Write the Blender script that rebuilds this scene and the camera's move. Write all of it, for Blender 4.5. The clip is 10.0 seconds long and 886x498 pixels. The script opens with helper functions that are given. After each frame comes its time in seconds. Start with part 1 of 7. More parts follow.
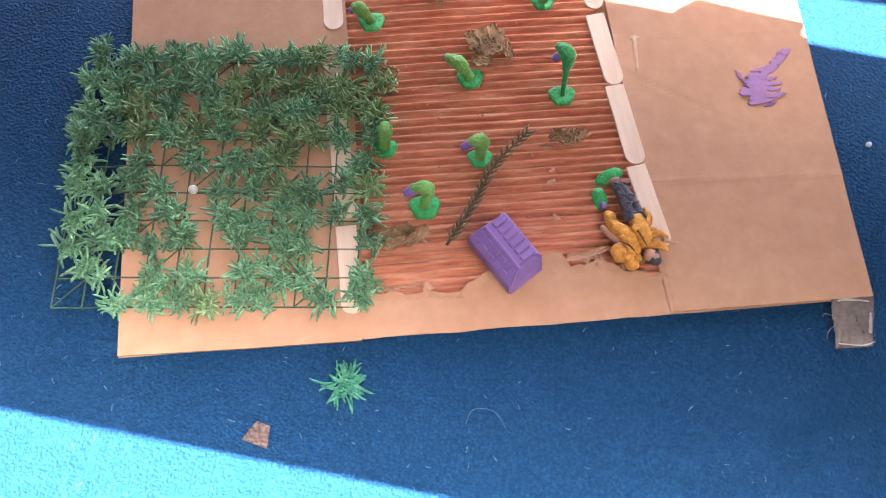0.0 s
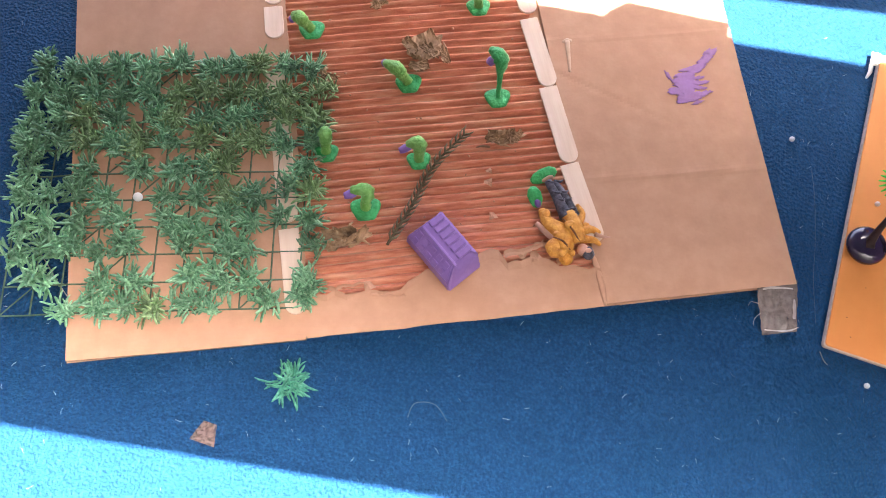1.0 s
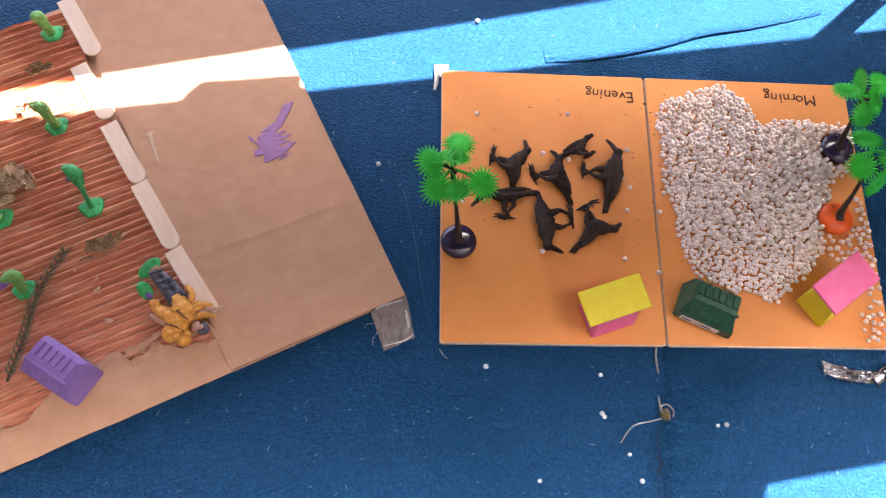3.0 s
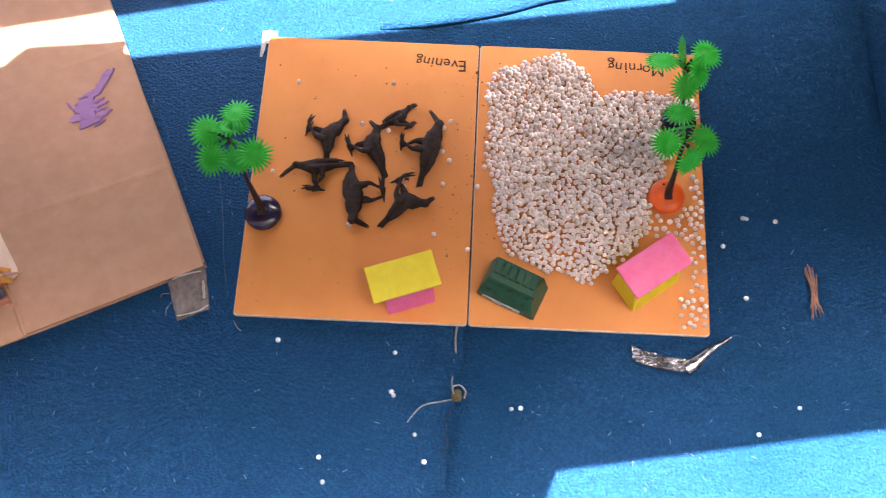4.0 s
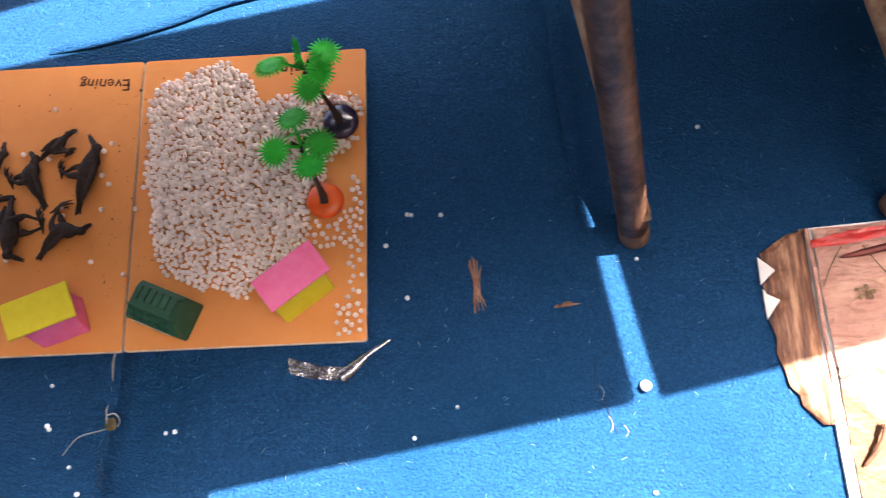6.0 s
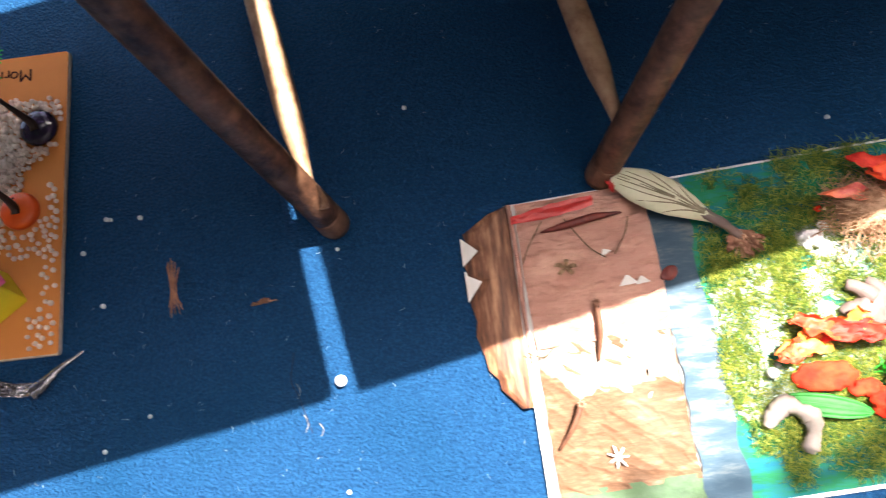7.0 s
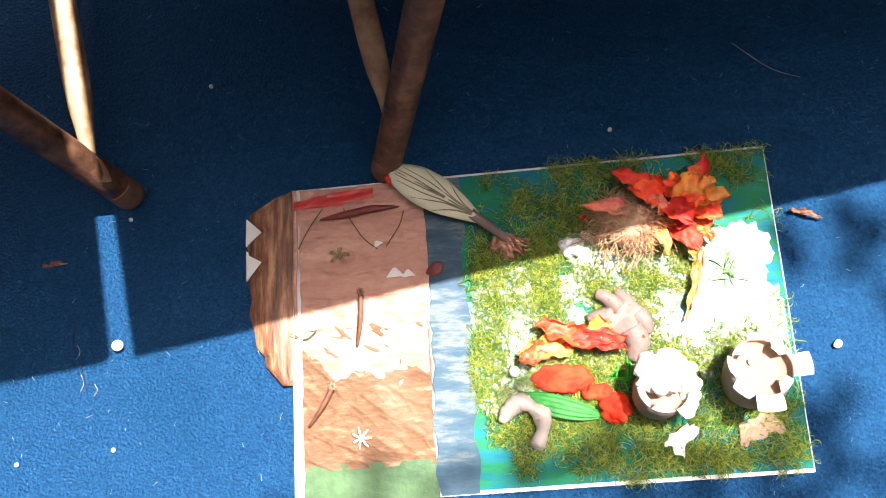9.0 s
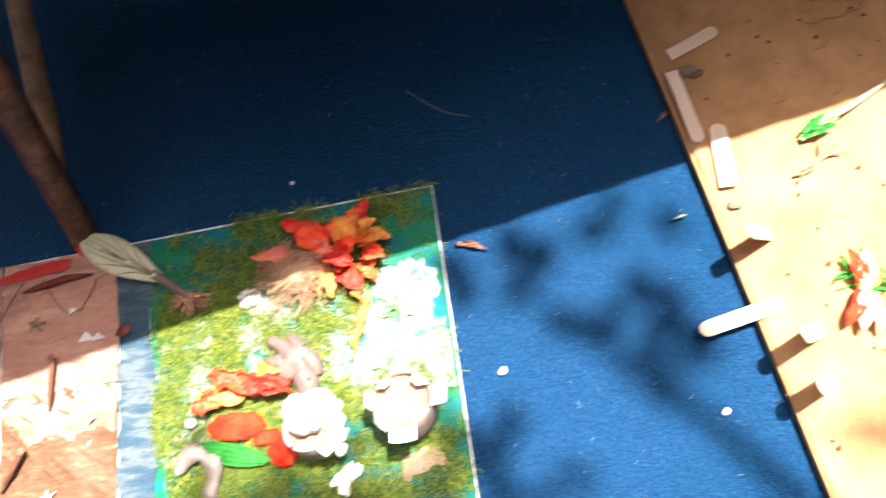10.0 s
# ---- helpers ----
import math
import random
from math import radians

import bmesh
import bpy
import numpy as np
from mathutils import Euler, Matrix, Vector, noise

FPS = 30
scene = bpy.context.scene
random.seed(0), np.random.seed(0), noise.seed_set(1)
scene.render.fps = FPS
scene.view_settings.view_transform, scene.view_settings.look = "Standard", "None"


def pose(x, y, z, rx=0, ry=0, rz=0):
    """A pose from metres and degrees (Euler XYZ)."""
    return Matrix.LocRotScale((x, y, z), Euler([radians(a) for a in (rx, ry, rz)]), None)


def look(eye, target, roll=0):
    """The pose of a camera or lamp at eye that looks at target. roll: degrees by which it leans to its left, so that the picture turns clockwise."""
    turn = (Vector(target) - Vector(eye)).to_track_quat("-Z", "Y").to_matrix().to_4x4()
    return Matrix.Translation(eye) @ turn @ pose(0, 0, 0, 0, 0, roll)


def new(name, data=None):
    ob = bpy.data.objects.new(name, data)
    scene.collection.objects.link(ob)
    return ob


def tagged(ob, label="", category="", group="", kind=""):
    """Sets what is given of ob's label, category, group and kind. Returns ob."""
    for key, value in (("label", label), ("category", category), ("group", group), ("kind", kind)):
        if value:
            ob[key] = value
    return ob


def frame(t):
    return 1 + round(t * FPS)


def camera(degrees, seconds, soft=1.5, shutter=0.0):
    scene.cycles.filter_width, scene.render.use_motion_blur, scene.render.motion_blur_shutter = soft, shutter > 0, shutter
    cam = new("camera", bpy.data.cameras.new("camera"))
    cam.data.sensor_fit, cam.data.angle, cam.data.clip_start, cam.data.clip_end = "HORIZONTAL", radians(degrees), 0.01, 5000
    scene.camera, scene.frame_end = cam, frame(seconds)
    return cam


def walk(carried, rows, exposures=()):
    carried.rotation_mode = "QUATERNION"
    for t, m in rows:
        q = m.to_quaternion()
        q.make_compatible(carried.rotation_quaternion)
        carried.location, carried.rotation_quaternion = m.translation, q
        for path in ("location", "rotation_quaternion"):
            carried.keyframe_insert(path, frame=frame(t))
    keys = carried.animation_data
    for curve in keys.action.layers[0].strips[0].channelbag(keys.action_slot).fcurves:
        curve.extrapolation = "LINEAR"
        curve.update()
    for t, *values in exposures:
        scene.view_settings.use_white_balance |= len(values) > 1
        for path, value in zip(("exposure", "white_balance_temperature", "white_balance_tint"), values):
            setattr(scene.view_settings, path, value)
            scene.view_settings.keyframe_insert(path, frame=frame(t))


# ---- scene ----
cam = camera(61.0, 10.0, soft=1.0, shutter=0.2)
PATH = [
    (0, (-0.327, -0.202, 0.579), (-0.454, 0.337, -1.343), 7.3),
    (0.5, (-0.311, -0.2, 0.595), (-0.373, 0.344, -1.329), 13.4),
    (1, (-0.294, -0.198, 0.599), (-0.375, 0.361, -1.32), 10.7),
    (1.5, (-0.242, -0.188, 0.62), (-0.352, 0.393, -1.291), 6.6),
    (2, (-0.151, -0.163, 0.653), (-0.228, 0.471, -1.242), 6.5),
    (2.5, (-0.099, -0.159, 0.652), (-0.058, 0.513, -1.231), 10.7),
    (3, (-0.045, -0.136, 0.665), (0.093, 0.508, -1.224), 12.7),
    (3.2, (-0.014, -0.142, 0.661), (0.12, 0.519, -1.222), 11.2),
    (4.3, (0.239, -0.112, 0.662), (0.199, 0.414, -1.267), -0.6),
    (4.5, (0.254, -0.11, 0.662), (0.217, 0.415, -1.268), -0.0),
    (5, (0.296, -0.106, 0.672), (0.275, 0.419, -1.258), 0.6),
    (5.5, (0.364, -0.102, 0.686), (0.385, 0.41, -1.247), 2.6),
    (5.7, (0.427, -0.087, 0.668), (0.39, 0.412, -1.269), -4.9),
    (6.8, (0.722, -0.095, 0.618), (0.62, 0.413, -1.314), -17.9),
    (7, (0.774, -0.107, 0.602), (0.683, 0.403, -1.33), -16.6),
    (7.5, (0.893, -0.13, 0.603), (0.838, 0.374, -1.332), -11.1),
    (8, (0.93, -0.12, 0.631), (0.876, 0.409, -1.297), -9.5),
    (8.5, (0.957, -0.101, 0.62), (0.866, 0.411, -1.311), -13.0),
    (9, (0.96, -0.096, 0.623), (0.862, 0.289, -1.338), -16.1),
    (9.5, (1.03, -0.094, 0.621), (0.892, 0.271, -1.341), -23.4),
    (9.7, (1.099, -0.098, 0.626), (0.955, 0.31, -1.327), -23.3),
    (9.8, (1.153, -0.113, 0.622), (0.989, 0.358, -1.316), -24.2),
    (9.9, (1.211, -0.131, 0.617), (1.024, 0.4, -1.302), -24.9),
    (10, (1.266, -0.137, 0.613), (1.074, 0.432, -1.295), -25.3),
]
walk(cam, [(t, look(eye, target, roll)) for t, eye, target, roll in PATH],
     [(0, 4.05, 6600, 12), (1.5, 4.05, 6600, 12), (2.2, 3.85, 6600, 12), (2.8, 3.65, 6600, 12), (4.4, 3.7, 6600, 12), (5.0, 3.62, 6600, 12), (5.6, 3.45, 6600, 12), (6.9, 2.55, 6600, 10), (7.5, 2.2, 6500, 10), (8.2, 2.35, 6500, 10), (8.6, 2.3, 6500, 10), (9, 2.05, 6500, 10), (10, 2.1, 6500, 10)])
# ---- light ----
SUN_AZ, SUN_EL = radians(40), radians(70)
world = bpy.data.worlds.new("world")
scene.world = world
world.use_nodes = True
wn = world.node_tree.nodes
sky = wn.new("ShaderNodeTexSky")
sky.sky_type = "NISHITA"
sky.sun_disc = False
sky.sun_elevation = SUN_EL
sky.sun_rotation = radians(90) - SUN_AZ
sky.air_density = 0.25
sky.dust_density = 3.5
sky.ozone_density = 0.2
wn["Background"].inputs["Strength"].default_value = 0.15
world.node_tree.links.new(sky.outputs[0], wn["Background"].inputs["Color"])
sun = new("sun", bpy.data.lights.new("sun", "SUN"))
sun.data.energy = 4.5
sun.data.angle = radians(0.5)
sun.data.color = (1.0, 0.95, 0.87)
TO_SUN = Vector((math.cos(SUN_AZ) * math.cos(SUN_EL), math.sin(SUN_AZ) * math.cos(SUN_EL), math.sin(SUN_EL)))
sun.matrix_world = look(TO_SUN * 5, (0, 0, 0))


# ---- materials ----
def rgb(c):
    return (c[0], c[1], c[2], 1.0)


def mat(name, colours, scale=40.0, detail=6.0, rough=0.7, bump=0.2, bump_scale=None, dist=0.001, metal=0.0, coat=0.0,
        spread=(0.35, 0.65), vary=0.0, sheen=0.0, stretch=None, transmission=0.0, alpha=1.0, stain=None, sub=0.0, spec=0.5, turn=0.0, glint=None):
    """A procedural surface: two to four colours over noise, a coarse stain, fine relief and a change of tone from piece to piece."""
    m = bpy.data.materials.new(name)
    m.use_nodes = True
    nt = m.node_tree
    n, l = nt.nodes, nt.links
    b = n["Principled BSDF"]
    tc = n.new("ShaderNodeTexCoord")
    src = tc.outputs["Object"]
    if stretch:
        mp = n.new("ShaderNodeMapping")
        mp.inputs["Scale"].default_value = stretch
        mp.inputs["Rotation"].default_value = (0, 0, radians(turn))
        l.new(src, mp.inputs["Vector"])
        src = mp.outputs["Vector"]
    nz = n.new("ShaderNodeTexNoise")
    nz.inputs["Scale"].default_value = scale
    nz.inputs["Detail"].default_value = detail
    nz.inputs["Roughness"].default_value = 0.65
    l.new(src, nz.inputs["Vector"])
    ramp = n.new("ShaderNodeValToRGB")
    els = ramp.color_ramp.elements
    els[0].position, els[1].position = spread
    els[0].color, els[1].color = rgb(colours[0]), rgb(colours[-1])
    for i, c in enumerate(colours[1:-1], 1):
        e = els.new(spread[0] + (spread[1] - spread[0]) * i / (len(colours) - 1))
        e.color = rgb(c)
    l.new(nz.outputs["Fac"], ramp.inputs["Fac"])
    out = ramp.outputs["Color"]
    if stain:
        colour, sc, amount = stain
        sz = n.new("ShaderNodeTexNoise")
        sz.inputs["Scale"].default_value = sc
        sz.inputs["Detail"].default_value = 4
        l.new(tc.outputs["Object"], sz.inputs["Vector"])
        sr = n.new("ShaderNodeMapRange")
        sr.inputs["From Min"].default_value, sr.inputs["From Max"].default_value = 0.5, 0.75
        sr.inputs["To Max"].default_value = amount
        l.new(sz.outputs["Fac"], sr.inputs["Value"])
        mx = n.new("ShaderNodeMix")
        mx.data_type = "RGBA"
        l.new(sr.outputs["Result"], mx.inputs["Factor"])
        l.new(out, mx.inputs["A"])
        mx.inputs["B"].default_value = rgb(colour)
        out = mx.outputs["Result"]
    if vary:
        oi = n.new("ShaderNodeObjectInfo")
        hs = n.new("ShaderNodeHueSaturation")
        mr = n.new("ShaderNodeMapRange")
        mr.inputs["To Min"].default_value, mr.inputs["To Max"].default_value = 1 - vary, 1 + vary
        l.new(oi.outputs["Random"], mr.inputs["Value"])
        l.new(mr.outputs["Result"], hs.inputs["Value"])
        l.new(out, hs.inputs["Color"])
        out = hs.outputs["Color"]
    l.new(out, b.inputs["Base Color"])
    b.inputs["Roughness"].default_value = rough
    b.inputs["Metallic"].default_value = metal
    b.inputs["Specular IOR Level"].default_value = spec
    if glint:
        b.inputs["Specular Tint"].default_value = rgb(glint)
    b.inputs["Coat Weight"].default_value = coat
    b.inputs["Sheen Weight"].default_value = sheen
    b.inputs["Transmission Weight"].default_value = transmission
    b.inputs["Alpha"].default_value = alpha
    if sub:
        b.inputs["Subsurface Weight"].default_value = sub
        b.inputs["Subsurface Radius"].default_value = (0.004, 0.004, 0.004)
    if bump:
        bz = n.new("ShaderNodeTexNoise")
        bz.inputs["Scale"].default_value = bump_scale or scale * 4
        bz.inputs["Detail"].default_value = 5
        l.new(src, bz.inputs["Vector"])
        bp = n.new("ShaderNodeBump")
        bp.inputs["Strength"].default_value = bump
        bp.inputs["Distance"].default_value = dist
        l.new(bz.outputs["Fac"], bp.inputs["Height"])
        l.new(bp.outputs["Normal"], b.inputs["Normal"])
    return m


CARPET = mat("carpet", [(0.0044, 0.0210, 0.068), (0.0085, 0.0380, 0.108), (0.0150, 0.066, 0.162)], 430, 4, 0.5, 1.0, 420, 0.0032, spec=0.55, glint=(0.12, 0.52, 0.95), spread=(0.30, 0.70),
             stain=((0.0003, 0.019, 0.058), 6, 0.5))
EARTH = mat("earth", [(0.16, 0.11, 0.07), (0.26, 0.19, 0.13)], 6, 8, 0.95, 0.6, 60, 0.01)
# near-black, for the unseen walls that hold back sky light and bounce
BLOCKER = mat("blocker_dark", [(0.012, 0.009, 0.007), (0.022, 0.017, 0.013)], 3, 8, 0.9, 0.4, 40, 0.004)
CARD = mat("cardboard", [(0.48, 0.268, 0.168), (0.51, 0.288, 0.182), (0.54, 0.312, 0.202)], 60, 8, 0.85, 0.25, 300, 0.0006,
           stain=((0.44, 0.238, 0.142), 9, 0.35))
CARD_EDGE = mat("cardboard_edge", [(0.26, 0.16, 0.10), (0.42, 0.28, 0.18)], 300, 4, 0.9, 0.6, 500, 0.001)
FLUTE = mat("corrugated_paper", [(0.47, 0.155, 0.092), (0.66, 0.255, 0.155), (0.76, 0.40, 0.265)], 160, 8, 0.9, 0.8, 500, 0.0016,
            stain=((0.34, 0.105, 0.055), 14, 0.5), stretch=(0.15, 1, 1))
STICK = mat("stick_wood", [(0.70, 0.52, 0.40), (0.76, 0.58, 0.46), (0.80, 0.63, 0.51)], 160, 5, 0.6, 0.15, 400, 0.0004, vary=0.06, stretch=(1, 0.08, 1))
MAT_NET = mat("net_plastic", [(0.05, 0.10, 0.06), (0.10, 0.16, 0.10)], 80, 3, 0.5, 0.1)
GRASS = mat("plastic_grass", [(0.075, 0.22, 0.115), (0.17, 0.37, 0.205), (0.30, 0.54, 0.33)], 160, 3, 0.45, 0.0, vary=0.3)
TUFT_T = mat("teal_plastic_grass", [(0.020, 0.17, 0.11), (0.07, 0.32, 0.20), (0.18, 0.48, 0.33)], 160, 3, 0.45, 0.0)
GRASS_B = mat("olive_plastic_grass", [(0.12, 0.22, 0.09), (0.22, 0.36, 0.16), (0.34, 0.50, 0.27)], 160, 3, 0.45, 0.0, vary=0.3)
CLAY_GREEN = mat("green_clay", [(0.022, 0.34, 0.085), (0.055, 0.50, 0.165)], 160, 6, 0.4, 0.8, 230, 0.003, vary=0.1)
CLAY_OLIVE = mat("yellow_green_clay", [(0.13, 0.40, 0.075), (0.26, 0.56, 0.17)], 160, 6, 0.4, 0.8, 230, 0.003, vary=0.1)
CLAY_PURPLE = mat("purple_clay", [(0.20, 0.11, 0.40), (0.27, 0.15, 0.50)], 120, 4, 0.5, 0.3, 250, 0.001)
PURPLE = mat("purple_rubber", [(0.27, 0.155, 0.44), (0.32, 0.19, 0.51)], 60, 5, 0.55, 0.15, 400, 0.0004)
PAINT = mat("purple_paint", [(0.30, 0.15, 0.34), (0.36, 0.19, 0.44)], 90, 6, 0.6, 0.5, 120, 0.002)
DRY = mat("dry_leaf", [(0.20, 0.125, 0.070), (0.34, 0.22, 0.125), (0.46, 0.31, 0.185)], 70, 8, 0.8, 0.5, 200, 0.001, vary=0.2)
DRY_R = mat("reddish_dry_leaf", [(0.20, 0.088, 0.052), (0.30, 0.145, 0.092), (0.42, 0.225, 0.15)], 70, 8, 0.75, 0.6, 160, 0.0015)
TWIG = mat("twig", [(0.06, 0.045, 0.02), (0.12, 0.09, 0.04)], 120, 5, 0.8, 0.4, 300, 0.001)
TOY_ORANGE = mat("toy_orange", [(0.62, 0.23, 0.028), (0.86, 0.44, 0.09)], 220, 6, 0.5, 0.6, 260, 0.002)
TOY_DARK = mat("toy_dark_grey", [(0.028, 0.026, 0.042), (0.13, 0.125, 0.165)], 240, 6, 0.45, 0.6, 260, 0.002)
TOY_SKIN = mat("toy_pink", [(0.55, 0.30, 0.22), (0.62, 0.36, 0.27)], 90, 5, 0.5, 0.2, 200, 0.001)
THREAD_T = mat("dull_tape_fold", [(0.36, 0.30, 0.28), (0.48, 0.42, 0.40)], 90, 4, 0.5, 0.4, 200, 0.001)
TAPE = mat("clear_tape", [(0.32, 0.25, 0.22), (0.48, 0.39, 0.36)], 60, 5, 0.18, 1.0, 70, 0.006, coat=0.5, transmission=0.55)
BOARD_O = mat("orange_board", [(0.64, 0.225, 0.048), (0.69, 0.255, 0.058), (0.73, 0.285, 0.068)], 8, 9, 0.6, 0.12, 500, 0.0004,
              stain=((0.60, 0.195, 0.05), 5, 0.6))
BOARD_EDGE = mat("board_edge", [(0.55, 0.42, 0.34), (0.7, 0.56, 0.48)], 200, 4, 0.8, 0.3)
INK = mat("marker_ink", [(0.035, 0.010, 0.006), (0.09, 0.030, 0.016)], 300, 3, 0.7, 0.0, spec=0.2)
BEAD = mat("foam_bead", [(0.86, 0.70, 0.63), (0.92, 0.79, 0.73)], 400, 3, 0.7, 0.3, 900, 0.0005, vary=0.05, sub=0.35)
CRUMB = mat("dirt_crumb", [(0.12, 0.045, 0.018), (0.24, 0.10, 0.045)], 300, 3, 0.9, 0.2)
BEAD_W = mat("white_foam_bead", [(0.78, 0.78, 0.78), (0.85, 0.85, 0.84)], 400, 3, 0.7, 0.3, 900, 0.0005)
CROW = mat("dark_rubber", [(0.022, 0.013, 0.011), (0.042, 0.026, 0.021)], 150, 5, 0.7, 0.9, 300, 0.0015, spec=0.25)
PALM_G = mat("palm_green", [(0.022, 0.50, 0.030), (0.055, 0.64, 0.065)], 60, 3, 0.36, 0.1, vary=0.14, sub=0.15, spec=0.3)
PALM_T = mat("palm_trunk", [(0.02, 0.008, 0.006), (0.05, 0.02, 0.012)], 200, 4, 0.5, 0.3)
POT_P = mat("dark_purple_plastic", [(0.022, 0.014, 0.04), (0.035, 0.022, 0.06)], 60, 3, 0.16, 0.05, coat=0.5)
POT_O = mat("orange_plastic", [(0.80, 0.10, 0.012), (0.88, 0.14, 0.02)], 60, 3, 0.28, 0.05, sub=0.1)
YELLOW = mat("yellow_rubber", [(0.78, 0.62, 0.02), (0.84, 0.70, 0.03)], 80, 5, 0.55, 0.3, 500, 0.0005)
PINK = mat("pink_rubber", [(0.93, 0.14, 0.33), (0.96, 0.20, 0.41)], 80, 5, 0.55, 0.3, 500, 0.0005)
GREEN_H = mat("dark_green_rubber", [(0.012, 0.07, 0.035), (0.02, 0.10, 0.05)], 90, 5, 0.5, 0.2, 400, 0.0005)
LABEL = mat("white_label", [(0.62, 0.58, 0.55), (0.72, 0.68, 0.64)], 90, 3, 0.6, 0.0)
RUST = mat("rusty_steel", [(0.040, 0.016, 0.009), (0.105, 0.045, 0.025), (0.20, 0.092, 0.052)], 70, 10, 0.55, 0.5, 160, 0.002, metal=0.25,
           stain=((0.30, 0.15, 0.085), 40, 0.6))
BAR = mat("worn_steel_bar", [(0.28, 0.14, 0.075), (0.44, 0.265, 0.15), (0.52, 0.35, 0.21)], 60, 8, 0.55, 0.5, 160, 0.002, metal=0.1,
          stain=((0.14, 0.07, 0.04), 34, 0.6))
CAP = mat("foot_cap", [(0.13, 0.06, 0.035), (0.22, 0.11, 0.065)], 90, 6, 0.7, 0.4)
WOOD_TOP = mat("table_wood", [(0.022, 0.012, 0.008), (0.042, 0.024, 0.015)], 14, 8, 0.6, 0.2, stretch=(1, 0.1, 1))


# ---- building helpers ----
def mesh_ob(name, bm, material, smooth=False):
    me = bpy.data.meshes.new(name)
    bm.normal_update()
    bm.to_mesh(me)
    bm.free()
    for m in (material if isinstance(material, (list, tuple)) else [material]):
        me.materials.append(m)
    if smooth:
        me.polygons.foreach_set("use_smooth", [True] * len(me.polygons))
    return new(name, me)


def part(name, bm, material, parent, label="", smooth=False):
    ob = mesh_ob(name, bm, material, smooth)
    ob.parent = parent
    return tagged(ob, label)


def piece(name, me, m, parent):
    """An object of its own on shared mesh data."""
    ob = new(name, me)
    ob.parent = parent
    ob.matrix_basis = m
    return ob


def thing(name, label, category, m=None, group="", kind=""):
    ob = new(name)
    ob.empty_display_size = 0.02
    ob.matrix_basis = m or Matrix()
    return tagged(ob, label, category, group, kind)


def frame_at(d, up=Vector((0, 0, 1))):
    d = d.normalized()
    if abs(d.dot(up)) > 0.99:
        up = Vector((1, 0, 0))
    x = d.cross(up).normalized()
    return x, x.cross(d)


def tube(bm, pts, radii, seg=8, flat=1.0, caps=True, mi=0, jitter=0.0):
    """A round limb through pts, with its own radius at each; flat squeezes it upright."""
    pts = [Vector(p) for p in pts]
    rings = []
    for i, p in enumerate(pts):
        d = (pts[min(i + 1, len(pts) - 1)] - pts[max(i - 1, 0)])
        x, y = frame_at(d)
        r = radii[i] if isinstance(radii, (list, tuple)) else radii
        rings.append([bm.verts.new(p + x * math.cos(a) * r * (1 + random.uniform(-jitter, jitter)) + y * math.sin(a) * r * flat)
                      for a in (math.tau * k / seg for k in range(seg))])
    for a, b in zip(rings, rings[1:]):
        for k in range(seg):
            f = bm.faces.new((a[k], a[(k + 1) % seg], b[(k + 1) % seg], b[k]))
            f.material_index = mi
    if caps:
        for ring in (rings[0][::-1], rings[-1]):
            bm.faces.new(ring).material_index = mi
    return bm


def bez(p, n=8):
    """Points on a smooth curve through the given ones."""
    p = [Vector(q) for q in p]
    out = []
    for i in range(len(p) - 1):
        a, b, c, d = p[max(i - 1, 0)], p[i], p[i + 1], p[min(i + 2, len(p) - 1)]
        for k in range(n):
            t = k / n
            out.append(0.5 * (2 * b + (c - a) * t + (2 * a - 5 * b + 4 * c - d) * t * t + (3 * b - a - 3 * c + d) * t ** 3))
    return out + [p[-1]]


def lerp_list(v, n):
    """Radii spread over n points."""
    out = []
    for i in range(n):
        t = i / (n - 1) * (len(v) - 1)
        k = min(int(t), len(v) - 2)
        out.append(v[k] + (v[k + 1] - v[k]) * (t - k))
    return out


def limb(bm, pts, radii, seg=8, n=6, flat=1.0, mi=0, jitter=0.0):
    q = bez(pts, n)
    return tube(bm, q, lerp_list(radii, len(q)), seg, flat, True, mi, jitter)


def slab(bm, outline, z0, z1, mi=0, edge_mi=None):
    """A flat sheet with the given outline (counter-clockwise), from z0 up to z1."""
    lo = [bm.verts.new((x, y, z0)) for x, y in outline]
    hi = [bm.verts.new((x, y, z1)) for x, y in outline]
    bm.faces.new(hi).material_index = mi
    bm.faces.new(lo[::-1]).material_index = mi
    n = len(outline)
    for i in range(n):
        bm.faces.new((lo[i], lo[(i + 1) % n], hi[(i + 1) % n], hi[i])).material_index = mi if edge_mi is None else edge_mi
    return bm


def box(bm, c, s, m=None, mi=0, bevel=0.0):
    r = bmesh.ops.create_cube(bm, size=1.0, matrix=(m or Matrix()) @ Matrix.Translation(c) @ Matrix.Diagonal((*s, 1)))
    fs = {f for v in r["verts"] for f in v.link_faces}
    for f in fs:
        f.material_index = mi
    if bevel:
        es = list({e for v in r["verts"] for e in v.link_edges})
        bmesh.ops.bevel(bm, geom=es, offset=bevel, segments=2, profile=0.5, affect="EDGES")
    return bm


def blob(bm, c, r, m=None, sub=2, rough=0.0, scale=60.0, mi=0, seed=0.0):
    """A lump: an icosphere with radii r, its skin pushed in and out by noise."""
    g = bmesh.ops.create_icosphere(bm, subdivisions=sub, radius=1.0)
    for v in g["verts"]:
        p = Vector((v.co.x * r[0], v.co.y * r[1], v.co.z * r[2]))
        if rough:
            p += v.co.normalized() * noise.noise(p * scale + Vector((seed, seed, seed))) * rough
        v.co = (m or Matrix()) @ p + Vector(c)
        for f in v.link_faces:
            f.material_index = mi
    return bm


